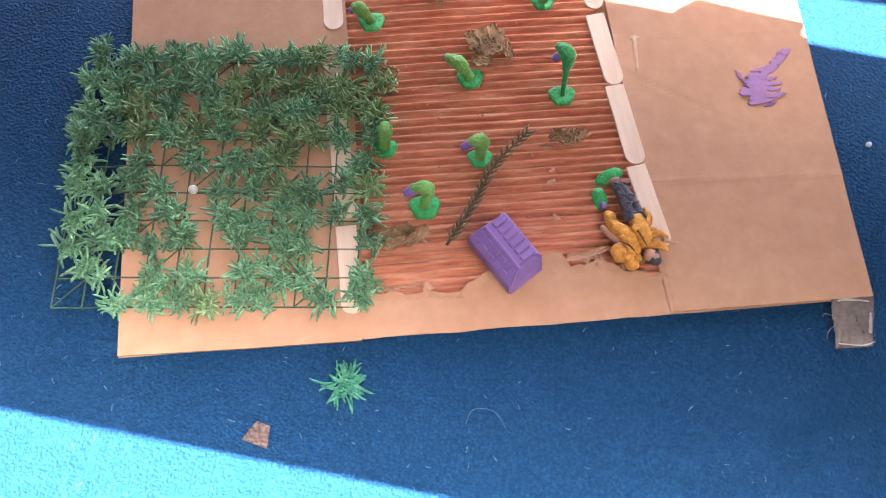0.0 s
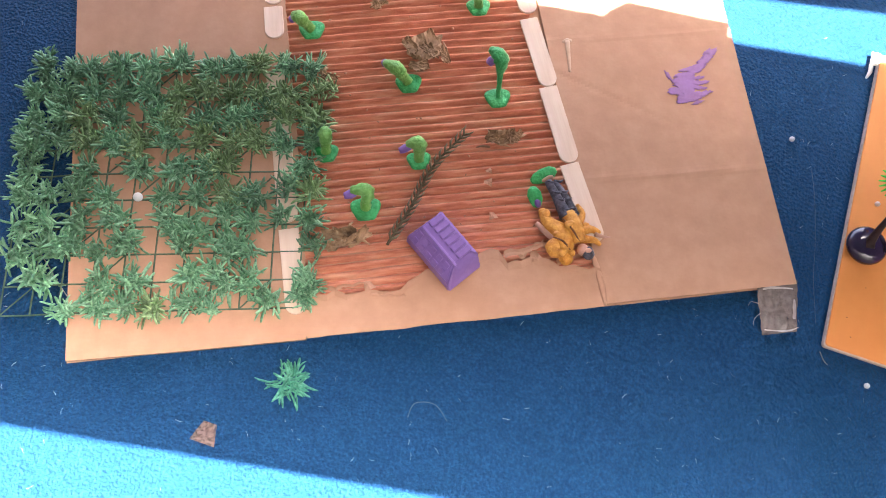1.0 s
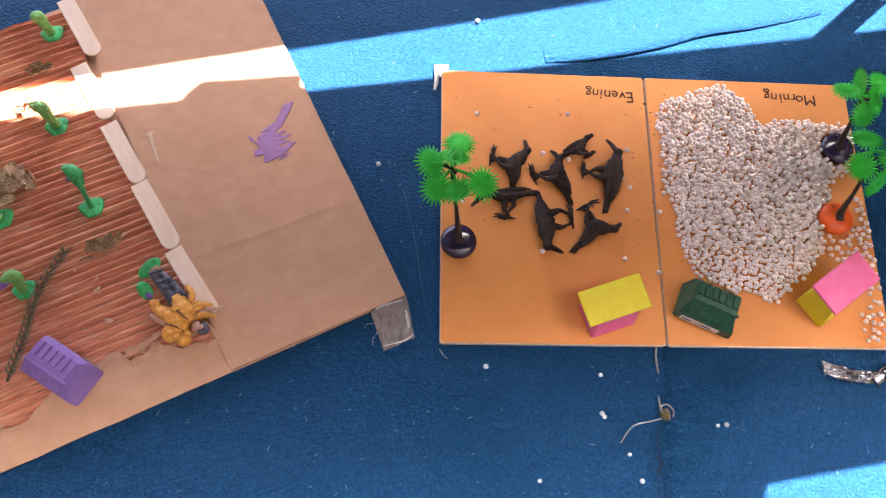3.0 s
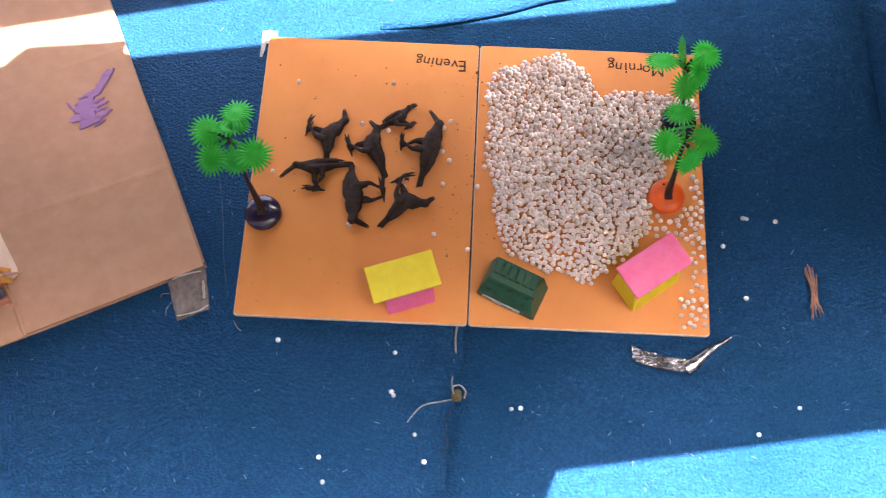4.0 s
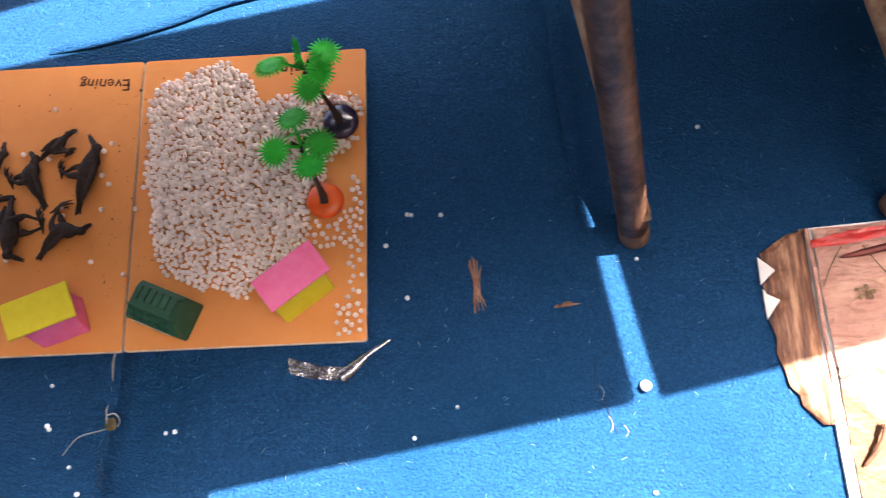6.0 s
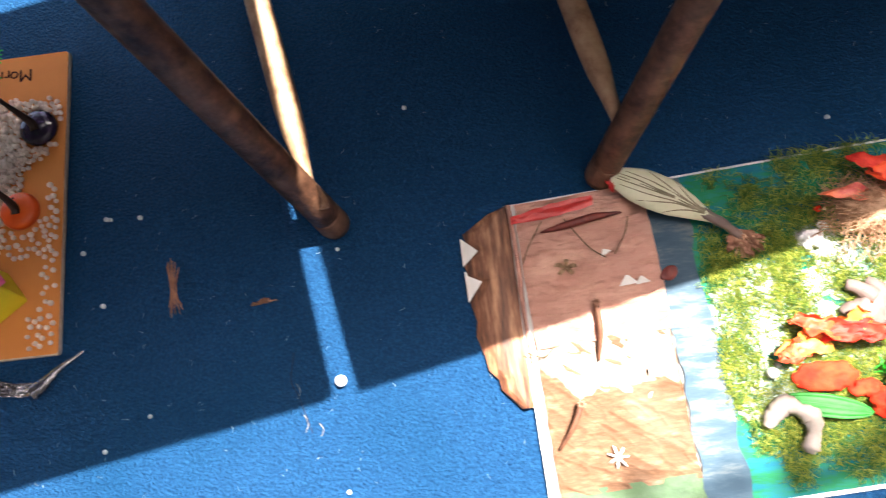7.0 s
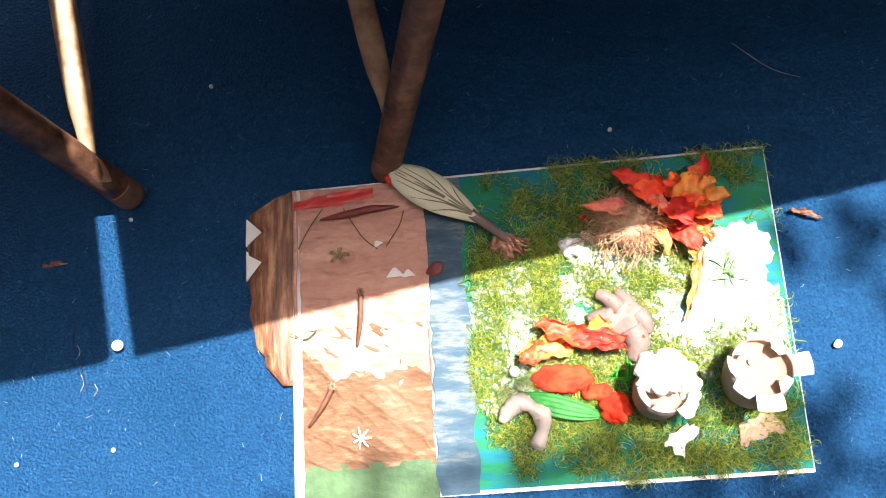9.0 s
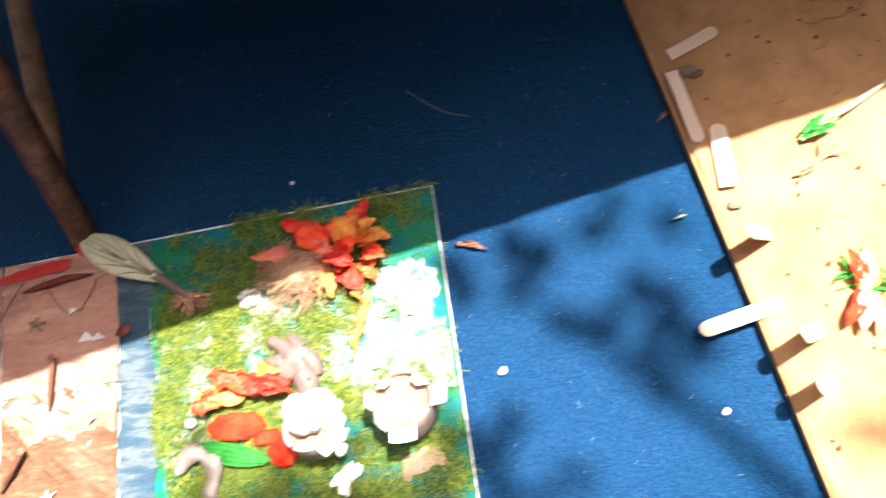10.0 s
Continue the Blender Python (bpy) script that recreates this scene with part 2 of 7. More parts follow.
def lathe(bm, profile, seg=24, c=(0, 0, 0), mi=0, wob=0.0):
    rings = []
    for r, z in profile:
        rings.append([bm.verts.new((c[0] + math.cos(a) * r * (1 + wob * math.sin(3 * a + z * 90)), c[1] + math.sin(a) * r * (1 + wob * math.cos(2 * a)), c[2] + z))
                      for a in (math.tau * k / seg for k in range(seg))])
    for a, b in zip(rings, rings[1:]):
        for k in range(seg):
            bm.faces.new((a[k], a[(k + 1) % seg], b[(k + 1) % seg], b[k])).material_index = mi
    bm.faces.new(rings[-1]).material_index = mi
    bm.faces.new(rings[0][::-1]).material_index = mi
    return bm


def sheet(bm, nx, ny, f, mi=0):
    """A grid of nx x ny faces whose points are f(u, v)."""
    g = [[bm.verts.new(f(i / nx, j / ny)) for j in range(ny + 1)] for i in range(nx + 1)]
    for i in range(nx):
        for j in range(ny):
            bm.faces.new((g[i][j], g[i + 1][j], g[i + 1][j + 1], g[i][j + 1])).material_index = mi
    return bm


def nz(x, y, s=1.0, o=0.0):
    return noise.noise(Vector((x * s + o, y * s - o, o * 0.37)))


# ---- ground ----
bm = bmesh.new()
sheet(bm, 8, 8, lambda u, v: (-150 + 300 * u, -150 + 300 * v, -0.02))
tagged(mesh_ob("ground", bm, EARTH), "bare brown earth under the carpet", "ground", kind="structure")
bm = bmesh.new()


def carpet_height(x, y):
    return -0.0008 + 0.0008 * nz(x, y, 3, 5)


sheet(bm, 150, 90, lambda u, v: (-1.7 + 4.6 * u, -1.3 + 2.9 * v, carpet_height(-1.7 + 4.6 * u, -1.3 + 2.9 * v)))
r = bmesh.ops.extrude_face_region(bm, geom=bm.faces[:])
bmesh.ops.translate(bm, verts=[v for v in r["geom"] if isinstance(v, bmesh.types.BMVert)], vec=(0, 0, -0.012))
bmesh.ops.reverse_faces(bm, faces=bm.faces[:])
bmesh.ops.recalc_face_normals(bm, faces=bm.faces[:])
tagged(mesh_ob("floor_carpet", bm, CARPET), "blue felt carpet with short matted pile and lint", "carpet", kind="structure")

# unseen walls on all sides, added to block sky light and darken the shade
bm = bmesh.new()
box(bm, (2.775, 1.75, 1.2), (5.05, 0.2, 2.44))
tagged(mesh_ob("blocker_north", bm, BLOCKER), "unseen near-black wall added to block sky light", "wall", kind="structure")

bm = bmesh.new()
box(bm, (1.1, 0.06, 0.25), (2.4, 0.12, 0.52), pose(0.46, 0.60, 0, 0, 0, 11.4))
tagged(mesh_ob("blocker_low", bm, BLOCKER), "low unseen near-black wall added behind the tables to deepen their shade", "wall", kind="structure")

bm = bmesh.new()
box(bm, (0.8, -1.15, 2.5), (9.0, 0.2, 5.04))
tagged(mesh_ob("blocker_south", bm, BLOCKER), "unseen near-black wall added to block sky light", "wall", kind="structure")

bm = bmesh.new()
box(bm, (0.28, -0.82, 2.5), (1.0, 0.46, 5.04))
tagged(mesh_ob("blocker_pier", bm, BLOCKER), "unseen near-black pier added to block sky light from the south", "wall", kind="structure")

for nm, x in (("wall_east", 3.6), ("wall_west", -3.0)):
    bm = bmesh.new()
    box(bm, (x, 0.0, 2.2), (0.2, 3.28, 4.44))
    tagged(mesh_ob(nm, bm, BLOCKER), "unseen near-black wall added to block sky light", "wall", kind="structure")

# ---- the two folding tables, and an unseen third added behind them, whose tops shade the carpet ----
TOP = 0.62
SHADE = Vector((math.cos(SUN_AZ), math.sin(SUN_AZ), 0)) / math.tan(SUN_EL)
THROW = SHADE * TOP


def crimped_bar(bm, end, joint, far):
    """A round brace bar, squeezed upright where it meets the leg and flat where it is riveted on."""
    d = far - joint
    stations = [(end, 0.0075, 0.0022), (end.lerp(joint, 0.35), 0.0085, 0.0026), (end.lerp(joint, 0.75), 0.0075, 0.0040), (joint, 0.0045, 0.0085),
                (joint + d * 0.05, 0.0062, 0.0098), (joint + d * 0.10, 0.0095, 0.0098), (joint + d * 0.16, 0.0106, 0.0096), (joint + d * 0.45, 0.0104, 0.0098), (joint + d * 0.75, 0.0106, 0.0098), (far, 0.0105, 0.0098)]
    rings = []
    for p, w, h in stations:
        x, y = frame_at(d)
        rings.append([bm.verts.new(p + x * math.cos(a) * w + y * math.sin(a) * h) for a in (math.tau * k / 20 for k in range(20))])
    for a, b in zip(rings, rings[1:]):
        for k in range(20):
            bm.faces.new((a[k], a[(k + 1) % 20], b[(k + 1) % 20], b[k]))
    bm.faces.new(rings[0][::-1])
    bm.faces.new(rings[-1])
    bmesh.ops.recalc_face_normals(bm, faces=bm.faces[:])


def table(corner, angle, length, depth, legs, thick=0.0130, high=TOP):
    """A table whose top's corner stands above and sunward of the given place; legs: foot, lean per metre, brace direction."""
    t = thing("folding_table", "folding table with rusty steel tube legs and a wooden top", "table", group="folding tables")
    p = Vector((corner[0], corner[1], 0)) + SHADE * high
    m = Matrix.Translation((p.x, p.y, high - 0.012)) @ pose(0, 0, 0, 0, 0, angle)
    bm = bmesh.new()
    box(bm, (length / 2, depth / 2, 0), (abs(length), depth, 0.024), m, bevel=0.003)
    part("tabletop", bm, WOOD_TOP, t, "plain dark wooden tabletop")
    for foot, lean, brace in legs:
        bm = bmesh.new()
        f = Vector((*foot, 0.004))
        up = Vector((*lean, 1.0))
        tube(bm, [f + up * z for z in (0.0, 0.02, 0.2, 0.45, high - 0.03)], thick, 20)
        leg = part("leg", bm, RUST, t, "rusty brown steel tube leg", smooth=True)
        bm = bmesh.new()
        tube(bm, [f + up * z for z in (-0.002, 0.003, 0.018, 0.02)], [thick * 0.96, thick * 1.04, thick * 1.03, thick * 1.01], 20)
        part("foot_cap", bm, CAP, leg, "worn brown foot cap", smooth=True)
        if brace:
            bm = bmesh.new()
            crimped_bar(bm, *(Vector(q) for q in brace))
            part("brace", bm, BAR, t, "flattened rusty steel brace bar", smooth=True)
    return t


table((0.6405, -0.062), 9.4, -2.2, 0.434,
      [((0.658, 0.0826), (-0.227, 0.209), ((0.656, 0.082, 0.049), (0.6505, 0.101, 0.063), (0.577, 0.50, 0.105))), ((-1.25, -0.22), (0.10, 0.2), None), ((-1.30, 0.18), (0.1, -0.1), None), ((0.58, 0.48), (-0.1, -0.1), None)])
table((0.6655, -0.058), 11.4, 1.9, 0.50,
      [((0.8815, 0.0963), (0.262, 0.263), ((0.898, 0.105, 0.052), (0.8925, 0.121, 0.060), (0.807, 0.52, 0.10))), ((2.3, 0.42), (-0.1, 0.05), None), ((2.25, 0.84), (-0.1, -0.05), None), ((0.86, 0.50), (0.05, 0.05), None)], 0.0125, 0.60)
# the unseen third table, added to cast the shade beyond the sunlit band
table((0.19, 0.379), 13.2, -2.0, 0.42,
      [((0.22, 0.62), (-0.05, 0.05), None), ((-1.35, 0.30), (0.1, 0.05), None), ((0.16, 0.90), (-0.05, -0.05), None), ((-1.42, 0.60), (0.1, -0.05), None)])

# ---- the cardboard farm ----
CB = pose(-0.565, -0.208, 0, 0, 0, 25.2)
rnd = random.Random(4)


def ragged(x0, y0, x1, y1, n, amp, seed):
    """A torn line from one point to another."""
    r = random.Random(seed)
    out = []
    for i in range(n + 1):
        t = i / n
        out.append((x0 + (x1 - x0) * t + r.uniform(-amp, amp) * 0.6, y0 + (y1 - y0) * t + (nz(t * 7, seed, 1.0, seed) * 2 + r.uniform(-0.6, 0.6)) * amp))
    return out


card = thing("cardboard_base", "flattened brown cardboard box, its middle torn open to the red-brown flutes", "cardboard", CB)
bm = bmesh.new()
bottom = [(0, 0)] + [(x, nz(x, 0, 40, 2) * 0.0015) for x in [0.05 * k for k in range(1, 12)]] + [(0.591, 0.0)]
slab(bm, bottom + [(0.590, 0.12), (0.586, 0.24), (0.585, 0.43), (0.40, 0.415), (0.21, 0.402), (0.19, 0.393), (0.006, 0.396), (0.004, 0.2)], 0.0006, 0.0012, 0, 1)
part("back_liner", bm, [CARD, CARD_EDGE], card)
# left panel, right panel: full board with both liners
bm = bmesh.new()
left_edge = [(0.187, 0.03), (0.189, 0.12), (0.188, 0.20), (0.186, 0.30), (0.187, 0.392)]
slab(bm, [(0.001, 0.001), (0.09, -0.001), (0.184, -0.002), (0.186, 0.003)] + left_edge + [(0.10, 0.394), (0.006, 0.396), (0.004, 0.2)], 0.0013, 0.0062, 0, 1)
part("panel", bm, [CARD, CARD_EDGE], card, "plain brown cardboard panel")


def card_warp(u, v, x0, x1, y0, y1):
    x, y = x0 + (x1 - x0) * u, y0 + (y1 - y0) * v
    crease = 0.0006 * math.exp(-((y - 0.108 + 0.03 * (x - 0.5)) / 0.0028) ** 2) + 0.0004 * math.exp(-((y - 0.245 + 0.02 * (x - 0.4)) / 0.0024) ** 2)
    diag = 0.0004 * math.exp(-((y - 0.20 + 0.62 * (x - 0.44)) / 0.0030) ** 2) * min(1.0, max(0.0, (0.53 - x) / 0.04))
    return x, y, 0.0062 + crease - diag + 0.0009 * nz(x, y, 12, 3) + 0.0004 * nz(x, y, 45, 6)


bm = bmesh.new()
sheet(bm, 60, 150, lambda u, v: card_warp(u, v, 0.408 + 0.018 * (1 - v) * (1 if v < 0.9 else 0.6), 0.590 - 0.005 * v, 0.001, 0.432))
r = bmesh.ops.extrude_face_region(bm, geom=bm.faces[:])
low = [v for v in r["geom"] if isinstance(v, bmesh.types.BMVert)]
for v in low:
    v.co.z = 0.0013
bmesh.ops.recalc_face_normals(bm, faces=bm.faces[:])
part("panel", bm, CARD, card, "plain brown cardboard panel with creases")
# the flutes
PITCH = 0.0073


def flute(u, v):
    y = 0.012 + (0.392 + 0.018 * min(1.0, u * 3.0) + 0.0025 * nz(u * 9, 0.0, 1.0, 5) - 0.012) * v
    x = 0.184 + (0.4275 - 0.105 * (min(y, 0.27) - 0.053) - 0.184) * u
    wob = 0.0010 * nz(x, y, 9, 7) + 0.0004 * nz(x * 0.4, y, 60, 3)
    flat = 0.80 + 0.20 * min(1, max(0, 0.6 + 1.4 * nz(x, y, 16, 1)))
    ph = ((y + wob) / PITCH) % 1.0
    ridge = (0.5 - 0.5 * math.cos(math.tau * ph ** 1.25)) ** 0.62
    return x, y, 0.0010 + 0.0053 * flat * ridge + 0.0004 * nz(x, y, 90, 4) - 0.0006 * max(0, nz(x * 0.3, y, 40, 8))


bm = bmesh.new()
sheet(bm, 60, 900, flute)
part("corrugated_sheet", bm, FLUTE, card, "red-brown corrugated paper with the top liner torn off", smooth=True)
# the torn liner along the lower edge, with a curled rim
bm = bmesh.new()
top_line = ragged(0.186, 0.034, 0.262, 0.029, 9, 0.0025, 3) + ragged(0.268, 0.036, 0.30, 0.046, 4, 0.003, 5) + ragged(0.31, 0.050, 0.345, 0.056, 6, 0.0022, 6) + \
    ragged(0.352, 0.046, 0.368, 0.044, 3, 0.0022, 7) + ragged(0.374, 0.046, 0.385, 0.043, 3, 0.002, 8) + ragged(0.395, 0.036, 0.4295, 0.031, 5, 0.003, 9)
rows = []
for i, (x, y) in enumerate(top_line):
    curl = 0.0012 + 0.0025 * abs(nz(x * 60, 0, 1, 9))
    rows.append([bm.verts.new((x, -0.001 + nz(x, 0, 40, 2) * 0.0015, 0.0063)), bm.verts.new((x, y * 0.5, 0.0064)), bm.verts.new((x, y * 0.85, 0.0066)), bm.verts.new((x, y, 0.0064 + curl))])
for a, b in zip(rows, rows[1:]):
    for k in range(3):
        bm.faces.new((a[k], b[k], b[k + 1], a[k + 1]))
r = bmesh.ops.extrude_face_region(bm, geom=bm.faces[:])
bmesh.ops.translate(bm, verts=[v for v in r["geom"] if isinstance(v, bmesh.types.BMVert)], vec=(0, 0, -0.0012))
bmesh.ops.recalc_face_normals(bm, faces=bm.faces[:])
part("torn_liner", bm, CARD, card, "torn strip of brown liner with curled edge")
for x, y, a, s in ((0.237, 0.036, 20, 0.010), (0.345, 0.115, 80, 0.008), (0.347, 0.125, 95, 0.006), (0.345, 0.085, 10, 0.008), (0.318, 0.058, 30, 0.009), (0.375, 0.047, 15, 0.011), (0.385, 0.055, 60, 0.008)):
    bm = bmesh.new()
    sheet(bm, 4, 3, lambda u, v: ((u - 0.5) * s * (1 - 0.5 * v), (v - 0.5) * s * 0.8, 0.0016 * math.sin(u * 3 + v * 2) + 0.001 * nz(u * 3, v * 3, 1, x * 90)))
    ob = part("liner_scrap", bm, CARD, card, "scrap of torn liner")
    ob.matrix_basis = pose(x, y, 0.0068, 0, 0, a)

for k, (x0, y0, x1, y1, w) in enumerate(((0.350, 0.050, 0.398, 0.0565, 0.0030), (0.362, 0.047, 0.384, 0.060, 0.0022), (0.238, 0.030, 0.266, 0.0235, 0.0024), (0.205, 0.0355, 0.236, 0.0385, 0.0020), (0.392, 0.040, 0.421, 0.046, 0.0026))):
    bm = bmesh.new()
    d = Vector((x1 - x0, y1 - y0, 0))
    sd_ = Vector((-d.y, d.x, 0)).normalized()
    sheet(bm, 16, 4, lambda u, v: Vector((x0, y0, 0.0072)) + d * u + sd_ * ((v - 0.5) * 2 * w * (1 - 0.75 * u) + 0.0022 * nz(u * 5, 0, 1.0, k * 3.0) + 0.0012 * nz(u * 14, v * 2, 1.0, k)) + Vector((0, 0, 0.0016 * math.sin(u * 2.8) + 0.0014 * abs(v - 0.5))))
    part("liner_shred", bm, CARD, card, "torn curled shred of liner")

bm = bmesh.new()
limb(bm, [(0.4265, -0.0005, 0.0062), (0.4262, 0.015, 0.0066), (0.4245, 0.034, 0.0066), (0.4205, 0.052, 0.0062)], [0.0012, 0.0026, 0.0024, 0.0010], 8, 8, 0.45, jitter=0.12)
part("crease", bm, CARD, card, "raised crease of the cardboard", smooth=True)

# packing tape under the corner
tape = thing("packing_tape", "wrinkled clear packing tape stuck to the cardboard corner", "tape", CB @ pose(0.552, -0.038, 0.001))
bm = bmesh.new()
sheet(bm, 14, 14, lambda u, v: (0.004 * v + u * (0.030 + 0.006 * v), 0.042 * v, 0.0035 * v * 0.6 + 0.0015 + 0.0065 * abs(nz(u * 4, v * 4, 1.3, 8)) * (1 - 0.6 * v)))
part("strip", bm, TAPE, tape, smooth=True)
for pts, w in ((((0.002, 0.004), (0.020, 0.001), (0.031, 0.003)), 0.0010), (((0.004, 0.036), (0.016, 0.038), (0.034, 0.035)), 0.0016), (((0.029, 0.010), (0.031, 0.018), (0.033, 0.026)), 0.0022), (((0.002, 0.026), (-0.004, 0.028), (-0.007, 0.025)), 0.0003), (((0.002, 0.018), (-0.004, 0.014), (-0.007, 0.008)), 0.0003)):
    bm = bmesh.new()
    limb(bm, [(x, y, 0.0046) for x, y in pts], [w * 0.5, w * 0.7, w * 0.3], 6, 5, 0.4, jitter=0.3)
    part("white_fold", bm, THREAD_T, tape, "white crumpled fold of tape")

# paint and glue on the cardboard
stain = thing("paint_splash", "dry purple paint splash brushed onto the cardboard", "paint", CB)


def splat(bm, c, rx, ry, seed, rot=0, z=0.0078, n=40, spiky=0.35):
    pts = []
    for k in range(n):
        a = math.tau * k / n
        q = 1 + spiky * nz(math.cos(a) * 2.4, math.sin(a) * 2.4, 1.0, seed) + spiky * 0.7 * nz(math.cos(a) * 6, math.sin(a) * 6, 1.0, seed + 3)
        x, y = math.cos(a) * rx * q, math.sin(a) * ry * q
        cr, sr = math.cos(rot), math.sin(rot)
        pts.append((c[0] + x * cr - y * sr, c[1] + x * sr + y * cr))
    return slab(bm, pts, z - 0.0016, z)


strokes = [(0.5335 + 0.0016 * math.sin(k * 2.3), 0.1755 + 0.0040 * k, 0.0105 + 0.0016 * math.sin(k * 1.7 + 1), 0.0027) for k in range(7)]
strokes += [(0.545 + 0.0048 * k, 0.2030 + 0.0042 * k, 0.0072 - 0.0008 * k, 0.0026) for k in range(5)]
strokes += [(0.5475, 0.1905, 0.0070, 0.0016), (0.5480, 0.1800, 0.0080, 0.0018), (0.5225, 0.1845, 0.0060, 0.0030), (0.5390, 0.2050, 0.0080, 0.0016)]
for k, (x, y, rx, ry) in enumerate(strokes):
    bm = bmesh.new()
    splat(bm, (x, y), rx, ry, 2.3 + k * 1.9, 0.12 * math.sin(k * 3.1) + 0.1, 0.0076 + 0.00004 * k, 60, 0.34)
    part("dab", bm, PAINT, stain)
for x, y, a, q in ((0.547, 0.196, 0.1, 0.006), (0.546, 0.186, -0.1, 0.007), (0.545, 0.178, 0.2, 0.006), (0.560, 0.221, 0.5, 0.006), (0.545, 0.203, 0.7, 0.006), (0.551, 0.211, 0.9, 0.006), (0.541, 0.172, 0.3, 0.006), (0.520, 0.200, 2.0, 0.006), (0.566, 0.222, 0.2, 0.005)):
    bm = bmesh.new()
    splat(bm, (x, y), q * 0.8, 0.0014, x * 40, a, 0.0075, 24, 0.7)
    part("dab", bm, PAINT, stain)
GLUE = mat("dried_glue", [(0.55, 0.36, 0.24), (0.62, 0.43, 0.30)], 80, 5, 0.35, 0.4, 150, 0.002)
glue = thing("glue_smear", "pale dried glue smear on the cardboard", "glue", CB)
bm = bmesh.new()
limb(bm, [(0.432, 0.212, 0.0066), (0.433, 0.225, 0.0068), (0.4345, 0.243, 0.0068)], [0.0012, 0.0016, 0.0024], 8, 5, 0.4)
limb(bm, [(0.4300, 0.2425, 0.0066), (0.4345, 0.2435, 0.0068), (0.439, 0.243, 0.0066)], [0.001, 0.0022, 0.001], 8, 4, 0.4)
part("smear", bm, GLUE, glue, smooth=True)


# half ice-cream sticks along the sides of the plot
def half_stick(x0, y0, x1, y1, z=0.0072, w=0.0165, m0=CB, tilt=0.0, group="ice-cream sticks", label="pale wooden half ice-cream stick glued to cardboard", roll=0.0):
    """A stick from its round end to its cut end."""
    a, b = Vector((x0, y0)), Vector((x1, y1))
    ln = (b - a).length
    bm = bmesh.new()
    out = [(math.sin(t) * w / 2, w / 2 * (1 - math.cos(t))) for t in [math.pi / 2 * (k / 6) for k in range(-6, 7)]]
    slab(bm, out + [(w / 2, ln), (-w / 2, ln)], -0.001, 0.001)
    bmesh.ops.bevel(bm, geom=[e for e in bm.edges if abs(e.verts[0].co.z - e.verts[1].co.z) < 1e-5], offset=0.0004, segments=1, affect="EDGES")
    ob = tagged(mesh_ob("ice_cream_stick", bm, STICK), label, "stick", group)
    ang = math.degrees(math.atan2(b.y - a.y, b.x - a.x)) - 90
    ob.matrix_basis = m0 @ Matrix.Translation((a.x, a.y, z)) @ pose(0, 0, 0, 0, 0, ang) @ pose(0, 0, 0, tilt, roll, 0)
    return ob


for s in ((0.4115, 0.199, 0.4025, 0.268), (0.4185, 0.1255, 0.4095, 0.1985), (0.4285, 0.053, 0.4165, 0.1245), (0.405, 0.2735, 0.3955, 0.340), (0.4145, 0.345, 0.4055, 0.418),
          (0.1755, 0.267, 0.1752, 0.2990), (0.1762, 0.3015, 0.1756, 0.372), (0.1785, 0.0185, 0.1765, 0.090), (0.1765, 0.0955, 0.1755, 0.16), (0.1745, 0.166, 0.1740, 0.235)):
    half_stick(*s)

# ---- artificial grass mat ----
MATP = CB @ pose(-0.047, 0.046, 0.0066, 0, 0, -4.6)
grass = thing("grass_mat", "dark green plastic grass mat with open net and worn gaps", "grass mat", MATP)
NX, NY, STEP = 11, 10, 0.0232
skew = 0.045


def mat_place(i, j):
    return Vector((i * STEP + skew * j * STEP, j * STEP, 0.0))


bm = bmesh.new()
for i in range(NX):
    for j in range(NY):
        a = mat_place(i, j) - Vector((0.004, 0.004, 0))
        sag = -0.0045 if a.x < 0.03 else 0.0
        for di, dj in ((1, 0), (0, 1)):
            if i + di < NX and j + dj < NY:
                b = mat_place(i + di, j + dj) - Vector((0.004, 0.004, 0))
                sb = -0.0045 if b.x < 0.03 else 0.0
                tube(bm, [a + Vector((0, 0, sag + 0.0012)), b + Vector((0, 0, sb + 0.0012))], 0.0007, 5, 1.0, False)
        if (i * 7 + j * 3) % 4 == 0 and i + 1 < NX and j + 1 < NY:
            b = mat_place(i + 1, j + 1) - Vector((0.004, 0.004, 0))
            tube(bm, [a + Vector((0, 0, sag + 0.001)), b + Vector((0, 0, sag + 0.001))], 0.0006, 5, 1.0, False)
part("net", bm, MAT_NET, grass, "thin plastic net")


